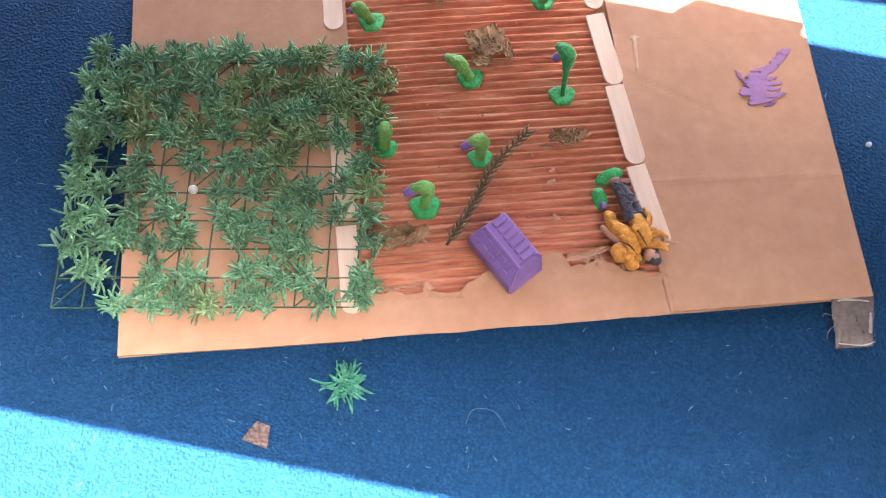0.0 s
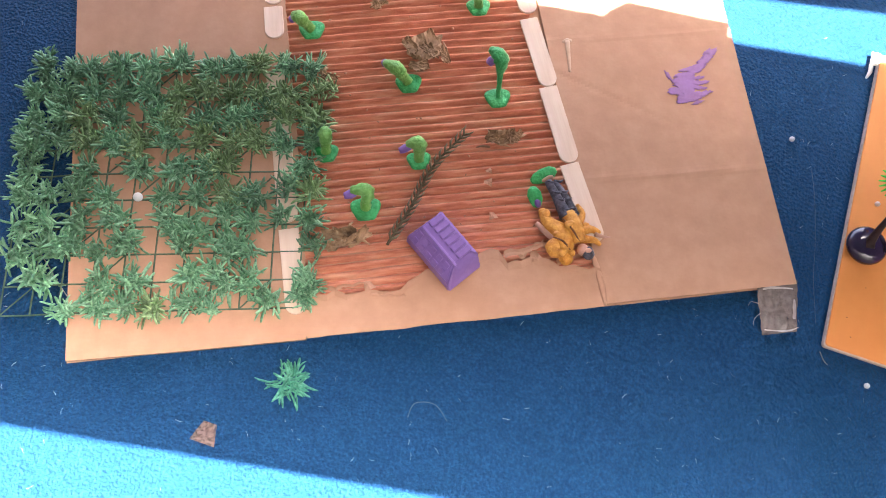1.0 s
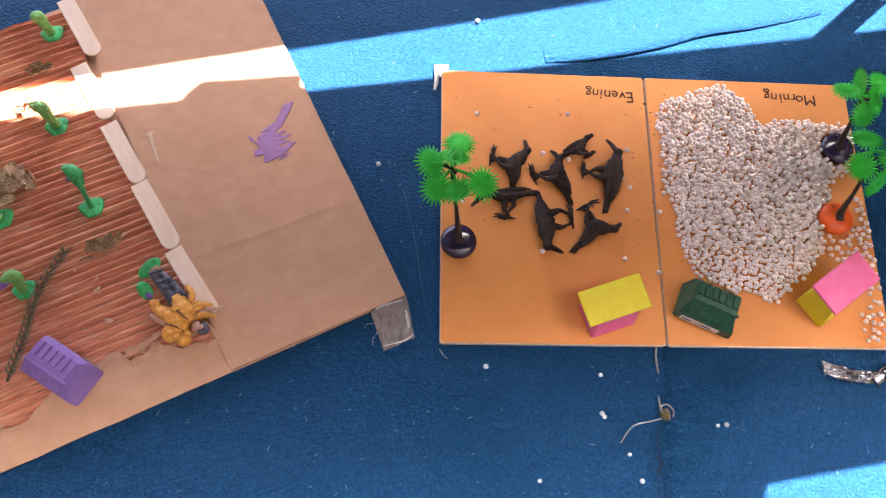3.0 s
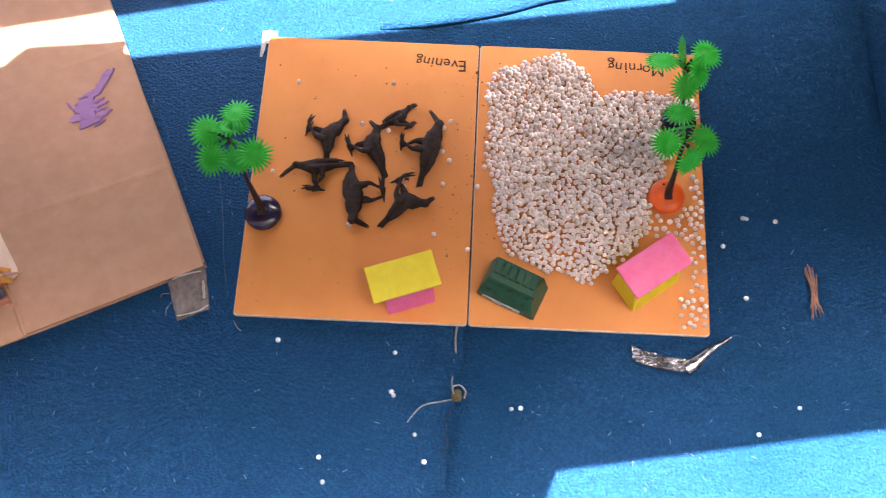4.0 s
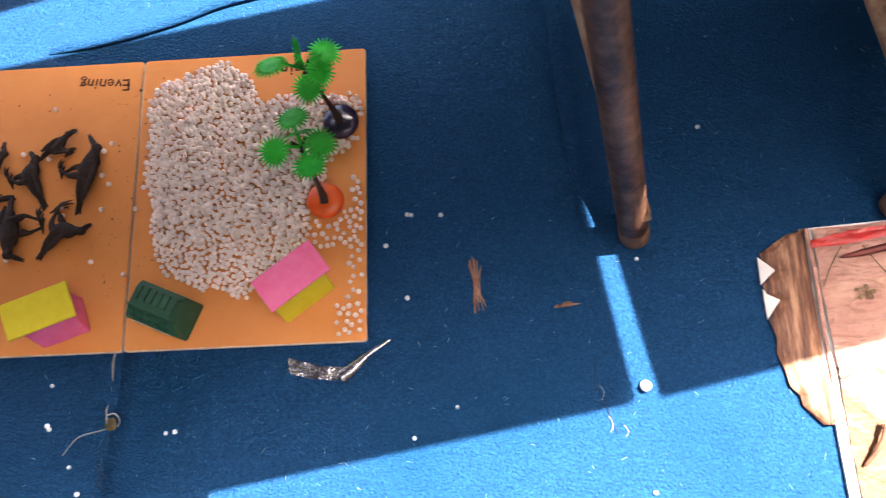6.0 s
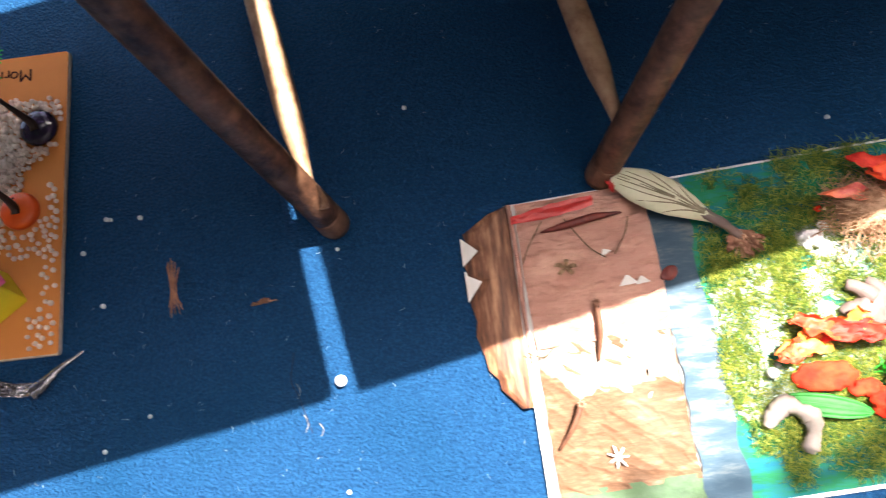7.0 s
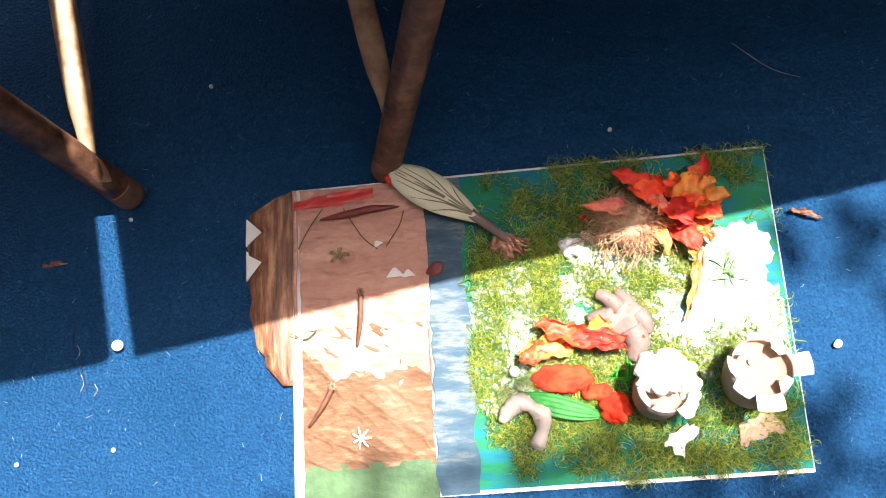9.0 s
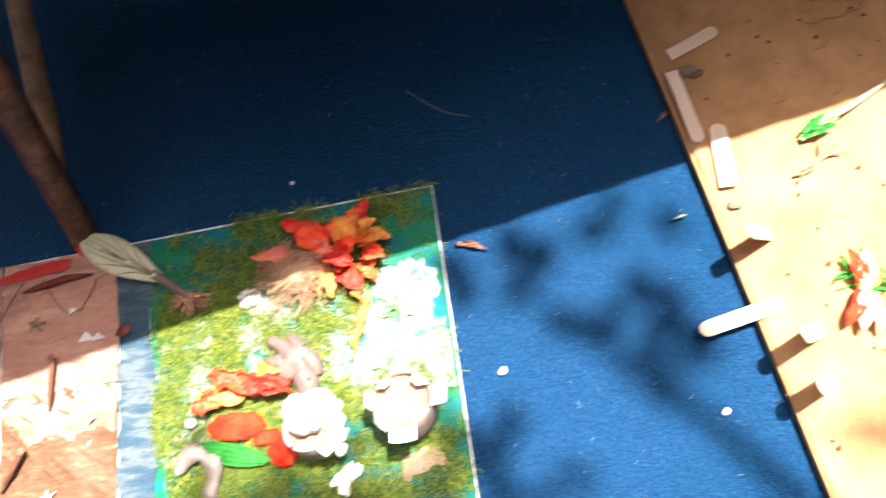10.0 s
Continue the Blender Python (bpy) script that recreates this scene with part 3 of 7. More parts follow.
def tuft_mesh(seed, blades=32, length=0.0130, wide=0.00125):
    """A sprig of thick, softly bent plastic blades, each three-sided and blunt at the tip."""
    r = random.Random(seed)
    bm = bmesh.new()
    for k in range(blades):
        a = r.uniform(0, math.tau)
        el = r.choice((0.15, 0.35, 0.6, 0.9, 1.15)) + r.uniform(-0.1, 0.1)
        ln = length * r.uniform(0.7, 1.15)
        out = Vector((math.cos(a), math.sin(a), 0))
        side = Vector((-math.sin(a), math.cos(a), 0))
        o = Vector((r.uniform(-1, 1), r.uniform(-1, 1), 0)) * length * 0.50
        bend, sway = r.uniform(-0.1, 0.45), r.uniform(-0.55, 0.55)
        w = wide * r.uniform(0.8, 1.2)
        prev = None
        for q, f in ((0.0, 0.7), (0.45, 1.0), (0.85, 0.9), (1.0, 0.5)):
            e = el - bend * q
            c = o + out * ln * q * math.cos(e) + side * ln * sway * q * q + Vector((0, 0, ln * q * math.sin(e)))
            n_ = out * -math.sin(e) + Vector((0, 0, math.cos(e)))
            ring = [bm.verts.new(c + p * w * f) for p in (side, n_ * 0.7, -side, n_ * -0.35)]
            if prev:
                for i in range(4):
                    bm.faces.new((prev[i], ring[i], ring[(i + 1) % 4], prev[(i + 1) % 4])).smooth = True
            prev = ring
        bm.faces.new(prev)
    bmesh.ops.recalc_face_normals(bm, faces=bm.faces[:])
    me = bpy.data.meshes.new("tuft")
    bm.to_mesh(me)
    bm.free()
    return me


tufts = [tuft_mesh(s) for s in range(5)]
tufts_b = [t.copy() for t in tufts]
for t in tufts:
    t.materials.append(GRASS)
for t in tufts_b:
    t.materials.append(GRASS_B)
gaps = {(4, 3), (4, 4), (5, 2), (9, 5), (3, 5), (0, 0), (1, 0), (0, 1), (2, 1), (5, 1), (8, 0), (9, 1), (8, 5), (1, 5), (9, 2)}
r = random.Random(11)
bare = MATP.inverted() @ CB @ Vector((0.058, 0.128, 0.0075))
for i in range(NX):
    for j in range(NY):
        if (i, j) in gaps:
            continue
        p = mat_place(i, j) + Vector((r.uniform(-0.004, 0.004), r.uniform(-0.004, 0.004), 0.0015 - (0.0045 if i < 1 else 0)))
        olive = j > 5 and r.random() < 0.35 or r.random() < 0.06
        k = r.randrange(5)
        for extra in range(2 if j > 4 or r.random() < 0.4 else 1):
            o = Vector((r.uniform(-0.009, 0.009), r.uniform(-0.009, 0.009), 0))
            if (p + o - bare).length < 0.021:
                o = (p - bare).normalized() * 0.006
            piece("tuft", (tufts_b if olive else tufts)[(k + 2 + extra) % 5], Matrix.Translation(p + o) @ pose(0, 0, 0, r.uniform(-20, 20), r.uniform(-20, 20), r.uniform(0, 360)) @ Matrix.Scale(r.uniform(0.7, 1.0), 4), grass)
        piece("tuft", (tufts_b if olive else tufts)[k], Matrix.Translation(p) @ pose(0, 0, 0, r.uniform(-14, 14), r.uniform(-14, 14), r.uniform(0, 360)) @ Matrix.Scale(r.uniform(0.8, 1.05), 4), grass)
loose_me = tuft_mesh(23, 64, 0.0150, 0.0010)
loose_me.materials.append(TUFT_T)
loose = new("grass_tuft", loose_me)
loose.matrix_basis = pose(-0.397, -0.167, 0.0015, 14, 6, 60)
tagged(loose, "loose tuft of green plastic grass lying on the carpet", "grass tuft")

bead_bm = bmesh.new()
bmesh.ops.create_icosphere(bead_bm, subdivisions=2, radius=0.0026)
bead_me = bpy.data.meshes.new("bead")
bead_bm.to_mesh(bead_me)
bead_bm.free()
bead_me.polygons.foreach_set("use_smooth", [True] * len(bead_me.polygons))
bead_white = bead_me.copy()
bead_me.materials.append(BEAD)
bead_white.materials.append(BEAD_W)


def loose_bead(x, y, z, s=1.0, me=None, label="tiny white foam ball lying on the blue carpet"):
    ob = new("foam_bead", me or bead_white)
    ob.matrix_basis = Matrix.Translation((x, y, z + 0.0026 * s)) @ Matrix.Scale(s, 4)
    return tagged(ob, label, "bead", "foam beads")


q = CB @ Vector((0.058, 0.128, 0.0075))
loose_bead(q.x, q.y, q.z, 1.5, label="white foam ball in a gap of the grass mat")


# ---- clay seedlings ----
def seedling(base, bend, head, purple, h=0.02, rb=0.0095, olive=True):
    """A round pad of clay, a bent stalk and a purple tip."""
    t = thing("clay_seedling", "green clay seedling with a bent stalk, purple tip and round pad", "clay model", CB @ pose(base[0], base[1], 0.0056), group="clay seedlings")
    bm = bmesh.new()
    lathe(bm, [(rb * 1.05, 0), (rb * 1.15, 0.0008), (rb * 1.08, 0.0022), (rb * 0.85, 0.0030), (rb * 0.45, 0.0026), (0.001, 0.0028)], 26, wob=0.16)
    part("pad", bm, CLAY_GREEN, t, "flat green clay pad", smooth=True)
    bx, by = bend[0] - base[0], bend[1] - base[1]
    hx, hy = head[0] - base[0], head[1] - base[1]
    bm = bmesh.new()
    limb(bm, [(0, 0, 0.003), (bx * 0.5, by * 0.5, h * 0.6), (bx, by, h), (hx, hy, h * 0.92)], [0.0044, 0.0042, 0.0056, 0.0058, 0.0026] if h < 0.03 else [0.0022, 0.0020, 0.0028, 0.0066, 0.0058, 0.0028], 12, 6, jitter=0.15)
    part("stalk", bm, CLAY_OLIVE if olive else CLAY_GREEN, t, "yellow-green clay stalk", smooth=True)
    if purple:
        px, py = purple[0] - base[0], purple[1] - base[1]
        bm = bmesh.new()
        limb(bm, [(hx * 0.6 + bx * 0.4, hy * 0.6 + by * 0.4, h * 0.72), (px, py, h * 0.6)], [0.0025, 0.0042, 0.0028], 8, 4, 0.7, jitter=0.1)
        part("tip", bm, CLAY_PURPLE, t, "purple clay tip", smooth=True)


seedling((0.208, 0.273), (0.199, 0.277), (0.193, 0.281), (0.190, 0.280), 0.016)
seedling((0.288, 0.213), (0.279, 0.221), (0.268, 0.229), (0.268, 0.233), 0.014)
seedling((0.364, 0.192), (0.366, 0.213), (0.359, 0.224), (0.357, 0.215), 0.032, olive=False)
seedling((0.212, 0.154), (0.213, 0.164), (0.2135, 0.171), None, 0.016, 0.0085)
seedling((0.289, 0.140), (0.290, 0.148), (0.279, 0.149), (0.273, 0.146), 0.019, 0.0085)
seedling((0.2405, 0.101), (0.243, 0.111), (0.230, 0.114), (0.224, 0.111), 0.017, 0.0105)
seedling((0.359, 0.284), (0.356, 0.294), (0.347, 0.302), None, 0.022, 0.009)
seedling((0.2335, 0.354), (0.236, 0.374), (0.228, 0.386), (0.238, 0.382), 0.032, 0.0105)
seedling((0.3835, 0.384), (0.380, 0.392), (0.374, 0.396), None, 0.02, 0.009)

# flat green clay leaves beside the toy figure
for x, y, a, b, rot in ((0.393, 0.1165, 0.0125, 0.0065, 18), (0.3825, 0.098, 0.0062, 0.0098, 10)):
    t = thing("clay_leaf", "flat oval green clay leaf with a pink and lilac edge", "clay model", CB @ pose(x, y, 0.0062, 18, -12, rot), group="clay leaves")
    bm = bmesh.new()
    blob(bm, (0, 0, 0.0022), (a, b, 0.0022), sub=2, rough=0.0012, scale=90)
    part("leaf", bm, CLAY_GREEN, t, smooth=True)
    bm = bmesh.new()
    blob(bm, (a * 0.1, -b * 0.6, 0.0034), (a * 0.45, b * 0.4, 0.0025), sub=2, rough=0.001, scale=90)
    part("edge_lump", bm, TOY_SKIN if a > b else CLAY_PURPLE, t, "pink and lilac clay lump", smooth=True)


# ---- toy figure: one lying plastic rider, plain shapes only ----
bm = bmesh.new()
limb(bm, [(0.394, 0.108, 0.012), (0.399, 0.092, 0.014), (0.404, 0.075, 0.014)], [0.0032, 0.0042, 0.006], 10, 5, mi=1)
limb(bm, [(0.400, 0.107, 0.010), (0.406, 0.092, 0.012), (0.410, 0.075, 0.013)], [0.003, 0.0042, 0.006], 10, 5, mi=1)
limb(bm, [(0.406, 0.078, 0.014), (0.409, 0.064, 0.015), (0.411, 0.052, 0.014)], [0.006, 0.0075, 0.0055], 10, 5)
limb(bm, [(0.386, 0.085, 0.008), (0.389, 0.073, 0.010), (0.400, 0.060, 0.011), (0.398, 0.047, 0.010)], [0.003, 0.0052, 0.009, 0.0075], 10, 5)
limb(bm, [(0.380, 0.074, 0.007), (0.386, 0.066, 0.008), (0.394, 0.058, 0.009)], [0.002, 0.003, 0.004], 8, 4, mi=2)
limb(bm, [(0.412, 0.060, 0.012), (0.422, 0.063, 0.012), (0.431, 0.060, 0.008)], [0.0042, 0.0036, 0.002], 8, 4)
limb(bm, [(0.413, 0.056, 0.010), (0.424, 0.054, 0.010), (0.430, 0.050, 0.007)], [0.004, 0.003, 0.0016], 8, 4)
limb(bm, [(0.415, 0.070, 0.010), (0.419, 0.078, 0.009), (0.416, 0.086, 0.008)], [0.0035, 0.003, 0.002], 8, 4)
blob(bm, (0.392, 0.050, 0.010), (0.0085, 0.0085, 0.007), sub=2, rough=0.002, scale=150)
blob(bm, (0.399, 0.041, 0.009), (0.0065, 0.006, 0.006), sub=2, rough=0.002, scale=150)
blob(bm, (0.4135, 0.046, 0.012), (0.0050, 0.0052, 0.005), sub=2, mi=2)
blob(bm, (0.4175, 0.0425, 0.012), (0.0056, 0.0056, 0.0056), sub=2, rough=0.0012, scale=200, mi=1)
for k in (0, 2, 3.4, 5.2):
    q = k / 6
    for x0, x1 in ((0.394 + 0.009 * q, 0.402 + 0.009 * q), (0.400 + 0.009 * q, 0.408 + 0.008 * q)):
        y = 0.106 - 0.029 * q
        limb(bm, [(x0 - 0.002, y + 0.001, 0.0165), ((x0 + x1) / 2 - 0.001, y - 0.0015, 0.0182 + 0.001 * q), (x1 - 0.002, y + 0.0005, 0.0165)], [0.0005, 0.0012, 0.0005], 6, 4, mi=1, jitter=0.2)
for x, y, z, a, b in ((0.405, 0.066, 0.0200, 0.0052, 0.0034), (0.411, 0.059, 0.0190, 0.0040, 0.0050), (0.396, 0.060, 0.0160, 0.0060, 0.0042), (0.388, 0.079, 0.0120, 0.0036, 0.0050), (0.395, 0.045, 0.0150, 0.0050, 0.0036), (0.404, 0.044, 0.0130, 0.0034, 0.0030), (0.419, 0.066, 0.0130, 0.0034, 0.0024)):
    blob(bm, (x, y, z), (a, b, 0.0026), sub=2, rough=0.0016, scale=260, seed=x * 90)
for pts in (((0.400, 0.072, 0.0185), (0.405, 0.062, 0.0215), (0.410, 0.052, 0.0190)), ((0.390, 0.058, 0.0165), (0.397, 0.053, 0.0185), (0.402, 0.046, 0.0160)), ((0.413, 0.070, 0.0150), (0.412, 0.062, 0.0200), (0.416, 0.056, 0.0150))):
    limb(bm, pts, [0.0006, 0.0009, 0.0006], 6, 5, mi=3)
blob(bm, (0.4165, 0.0435, 0.0172), (0.0030, 0.0022, 0.0012), sub=2, rough=0.0006, scale=400, mi=2)
limb(bm, [(0.426, 0.058, 0.012), (0.433, 0.056, 0.010), (0.440, 0.056, 0.006)], [0.0022, 0.0014, 0.0005], 6, 4, mi=2)
fig = mesh_ob("toy_figure", bm, [TOY_ORANGE, TOY_DARK, TOY_SKIN, CRUMB], True)
fig.matrix_basis = CB @ pose(0, 0, 0.0025)
tagged(fig, "small orange and dark grey plastic toy figure lying on the cardboard", "toy")


# ---- dry leaves and twig ----
def dry_leaf(c, size, rot, seed, squash=0.7):
    """A broken leaf: one flat flake with a folded rim, smaller curled flakes and slivers round it."""
    t = thing("dry_leaf", "crumpled brown dry leaf scrap on the corrugated paper", "dry leaf", CB @ pose(c[0], c[1], 0.0060, 0, 0, rot), group="dry leaves")
    r = random.Random(seed)
    flakes = [(0.0, 0.04, 0.62, 0.0)] + [(r.uniform(-0.42, 0.42), r.uniform(-0.38, 0.30) * squash, r.uniform(0.24, 0.42), r.uniform(0, 6.3)) for _ in range(4)]
    for k, (fx, fy, fs, fa) in enumerate(flakes):
        bm = bmesh.new()
        ca, sa = math.cos(fa), math.sin(fa)

        def f(u, v):
            p, q = u * 2 - 1, v * 2 - 1
            sc = 0.5 * size * fs * (1 + 0.45 * nz(p * 2.2, q * 2.2, 1.0, seed + k * 4.0)) / max(1.0, (abs(p) ** 3 + abs(q) ** 3) ** 0.33)
            x, y = p * sc * 1.15, q * sc * (squash if k == 0 else 0.55)
            rim = max(abs(p), abs(q)) ** 4
            return (fx * size + x * ca - y * sa, fy * size + x * sa + y * ca,
                    0.0012 + 0.0012 * k * 0.5 + size * (0.05 + 0.11 * rim * abs(nz(p * 1.6, q * 1.6, 1.0, seed + k)) * 2 + 0.04 * abs(nz(p * 4, q * 4, 1.0, seed))))
        sheet(bm, 12, 10, f)
        part("flake", bm, DRY, t)
    for k in range(6):
        a = r.uniform(0, math.tau)
        d = Vector((math.cos(a), math.sin(a) * squash, 0)) * size * r.uniform(0.22, 0.4)
        o = Vector((r.uniform(-0.4, 0.4), r.uniform(-0.35, 0.35) * squash, 0)) * size
        bm = bmesh.new()
        limb(bm, [o + Vector((0, 0, 0.0012)), o + d * 0.5 + Vector((0, 0, size * r.uniform(0.06, 0.14))), o + d + Vector((0, 0, 0.001))], [0.0011, 0.0013, 0.0004], 5, 4, 0.45)
        part("sliver", bm, DRY, t)


dry_leaf((0.308, 0.244), 0.044, 20, 1, 0.85)
dry_leaf((0.360, 0.152), 0.038, -10, 2, 0.55)
dry_leaf((0.270, 0.296), 0.022, 40, 3)
dry_leaf((0.214, 0.216), 0.034, 70, 4, 0.6)
dry_leaf((0.216, 0.076), 0.046, -5, 5, 0.5)
dry_leaf((0.272, 0.381), 0.030, 60, 6, 0.8)
dry_leaf((0.364, 0.348), 0.028, -20, 7, 0.5)
dry_leaf((0.339, 0.318), 0.022, 15, 8, 0.5)

t = thing("dry_leaf", "long curled reddish brown dry leaf lying in the sun on cardboard", "dry leaf", CB @ pose(0.124, 0.372, 0.0064), group="dry leaves")
bm = bmesh.new()


def curled(u, v):
    k = (v - 0.5) * 2
    w = 0.0085 * (0.55 + 0.45 * math.sin(0.4 + 2.4 * u)) * (1 + 0.25 * nz(u * 6, v * 2, 1.0, 3))
    return (-0.026 + 0.052 * u + k * w * 0.75, 0.034 - 0.070 * u + k * w * 0.6, 0.003 + 0.016 * math.sin(u * 2.6) + 0.006 * k * k + 0.002 * nz(u * 7, v * 5, 1.0, 6))


sheet(bm, 26, 10, curled)
part("blade", bm, DRY_R, t, smooth=True)
bm = bmesh.new()
limb(bm, [(-0.028, 0.036, 0.004), (0.0, 0.0, 0.0195), (0.026, -0.036, 0.008)], [0.0010, 0.0014, 0.0008], 6, 8)
part("rib", bm, TWIG, t, smooth=True)
NEEDLE = mat("dry_needles", [(0.10, 0.085, 0.045), (0.20, 0.17, 0.10)], 160, 4, 0.7, 0.4)
t = thing("conifer_twig", "dark olive dried conifer twig lying on the corrugated paper", "twig", CB @ pose(0, 0, 0.0075))
bm = bmesh.new()
axis = bez([(0.255, 0.068, 0.001), (0.278, 0.098, 0.003), (0.300, 0.132, 0.003), (0.331, 0.160, 0.002)], 14)
tube(bm, axis, lerp_list([0.0013, 0.0014, 0.0012, 0.0006], len(axis)), 8)
part("stem", bm, TWIG, t, smooth=True)
bm = bmesh.new()
for i, p in enumerate(axis[2:-1]):
    d = (axis[i + 3] - axis[i + 2]).normalized()
    for s in ((-1, 1) if i % 2 else ()):
        side = Vector((-d.y, d.x, 0)) * s
        tube(bm, [p, p + d * 0.0030 + side * 0.0030 + Vector((0, 0, 0.0018)), p + d * 0.0080 + side * 0.0046 + Vector((0, 0, 0.001))], [0.0011, 0.0011, 0.0003], 5)
part("needles", bm, NEEDLE, t, smooth=True)


# ---- block houses ----
def slatted_house(m, material, label, sticker=False):
    """A toy house block: a window wall, a slanted roof and a slatted top."""
    t = thing("toy_house", label, "toy house", m, group="toy houses")
    L, D = 0.056, 0.034
    prof = [(-D / 2, 0), (-D / 2, 0.016), (-D * 0.16, 0.030), (D * 0.30, 0.030), (D / 2, 0.022), (D / 2, 0)]
    bm = bmesh.new()
    a = [bm.verts.new((-L / 2 + 0.006 * max(0, z - 0.012) / 0.018, y, z)) for y, z in prof]
    b = [bm.verts.new((L / 2 - 0.011 * max(0, z - 0.010) / 0.020, y, z)) for y, z in prof]
    bm.faces.new(a)
    bm.faces.new(b[::-1])
    for i in range(len(prof)):
        bm.faces.new((a[i], b[i], b[(i + 1) % len(prof)], a[(i + 1) % len(prof)]))
    bmesh.ops.recalc_face_normals(bm, faces=bm.faces[:])
    bmesh.ops.bevel(bm, geom=bm.edges[:], offset=0.0011, segments=2, affect="EDGES")
    part("body", bm, material, t)
    for k in range(6):
        bm = bmesh.new()
        box(bm, (-L / 2 + 0.0095 + k * 0.0066, 0.0044, 0.0306), (0.0048, 0.0130, 0.0034), pose(0, 0, 0, -4, 0, 0), bevel=0.0006)
        part("roof_slat", bm, material, t)
    bm = bmesh.new()
    box(bm, (-0.001, -D * 0.16, 0.0306), (L - 0.014, 0.0022, 0.0032), bevel=0.0007)
    part("ridge_rail", bm, material, t)
    # embossed windows and a ledge on the sloped wall
    slope = math.degrees(math.atan2(0.014, D / 2 - D * 0.16))
    wm = pose(0, -D * 0.33, 0.023, slope, 0, 0)
    for row in (-0.0045, 0.003):
        for k in range(5):
            bm = bmesh.new()
            box(bm, (-0.0185 + k * 0.0080, row, 0.0), (0.0048, 0.0044, 0.0024), wm, bevel=0.0004)
            part("window", bm, material, t)
    bm = bmesh.new()
    box(bm, (0, 0.0083, 0.0002), (L - 0.018, 0.0012, 0.0014), wm, bevel=0.0003)
    part("ledge", bm, material, t)
    if sticker:
        bm = bmesh.new()
        box(bm, (-0.004, -D / 2 - 0.0004, 0.007), (0.036, 0.0008, 0.0085), bevel=0.0002)
        s = part("sticker", bm, LABEL, t, "white paper sticker")
        for k, w in ((-0.012, 0.008), (0.006, 0.010)):
            bm = bmesh.new()
            box(bm, (-0.004 + k, -D / 2 - 0.001, 0.008), (w, 0.0006, 0.0014))
            part("print_bar", bm, TOY_DARK, s, "grey printed bar")
    return t


slatted_house(CB @ pose(0.300, 0.0565, 0.0066, 0, 0, -57), PURPLE, "purple rubber toy house with slatted top on the cardboard")
slatted_house(pose(0.2465, 0.0335, 0.0066, 0, 0, -24), GREEN_H, "dark green rubber toy house with a white sticker", True)


def gable_house(m, wall, roof, label, left=-0.0205):
    """A small rubber house: a body that widens towards the front under one broad overhanging roof board."""
    t = thing("toy_house", label, "toy house", m, group="toy houses")
    H = 0.0345
    bm = bmesh.new()
    lo = [bm.verts.new(p) for p in ((left, -0.0215, 0), (0.0225, -0.0215, 0), (0.0225, 0.011, 0), (left, 0.011, 0))]
    hi = [bm.verts.new(p) for p in ((left * 0.96, -0.0125, H - 0.0015), (0.0225, -0.0125, H - 0.0015), (0.0225, 0.0125, H + 0.001), (left * 0.96, 0.0125, H + 0.001))]
    bm.faces.new(lo[::-1])
    bm.faces.new(hi)
    for i in range(4):
        bm.faces.new((lo[i], lo[(i + 1) % 4], hi[(i + 1) % 4], hi[i]))
    bmesh.ops.bevel(bm, geom=bm.edges[:], offset=0.0009, segments=2, affect="EDGES")
    part("body", bm, wall, t)
    rm = pose(0, 0, H + 0.0012, 5, 0, 0)
    bm = bmesh.new()
    box(bm, (0, 0, 0), (0.0595, 0.0318, 0.0030), rm, bevel=0.0009)
    for v in bm.verts:
        v.co.z += 9.0 * v.co.x * v.co.x * 0.12 - 0.0006 * nz(v.co.x * 50, v.co.y * 50, 1, m.translation.x * 40)
    rf = part("roof", bm, roof, t, "embossed rubber roof board")
    for row in range(4):
        for k in range(8):
            bm = bmesh.new()
            x = -0.0215 + 0.0058 * k + (0.0029 if row % 2 else 0)
            box(bm, (x, -0.0092 + 0.0052 * row, 0.0015 + 1.08 * x * x), (0.0044, 0.0009, 0.0005), rm, bevel=0.0002)
            part("tile_ridge", bm, roof, rf)
    for k in (-1, 0, 1):
        bm = bmesh.new()
        box(bm, (k * 0.014, -0.0178, 0.0125), (0.006, 0.001, 0.010), pose(0, 0, 0, -18, 0, 0) @ Matrix.Translation((0, 0.0045, -0.0045)), bevel=0.0002)
        part("window", bm, wall, t)
    return t

# ---- crumbs on the corrugated paper ----
SPECK = mat("tan_speck", [(0.34, 0.18, 0.11), (0.52, 0.32, 0.22)], 300, 3, 0.9, 0.2, vary=0.3)
r = random.Random(19)
speck_me = []
for k in range(4):
    bm = bmesh.new()
    blob(bm, (0, 0, 0), (0.0017, 0.0011, 0.0008), sub=1, rough=0.0008, scale=700, seed=k * 5.3)
    me = bpy.data.meshes.new("speck")
    bm.to_mesh(me)
    bm.free()
    me.materials.append(PAINT if k == 3 else SPECK)
    speck_me.append(me)
specks = thing("paper_crumbs", "torn tan paper crumbs strewn over the corrugated paper", "crumbs", CB)
for k in range(90):
    piece("crumb", speck_me[3 if k % 17 == 0 else k % 3], Matrix.Translation((r.uniform(0.19, 0.40), r.uniform(0.05, 0.40), 0.0064)) @ pose(0, 0, 0, 0, 0, r.uniform(0, 360)) @ Matrix.Scale(r.uniform(0.35, 1.0), 4), specks)

# ---- orange board ----
board = thing("orange_board", "orange paper-covered folded board with a dark hinge line and handwriting", "board", pose(0, 0, 0))


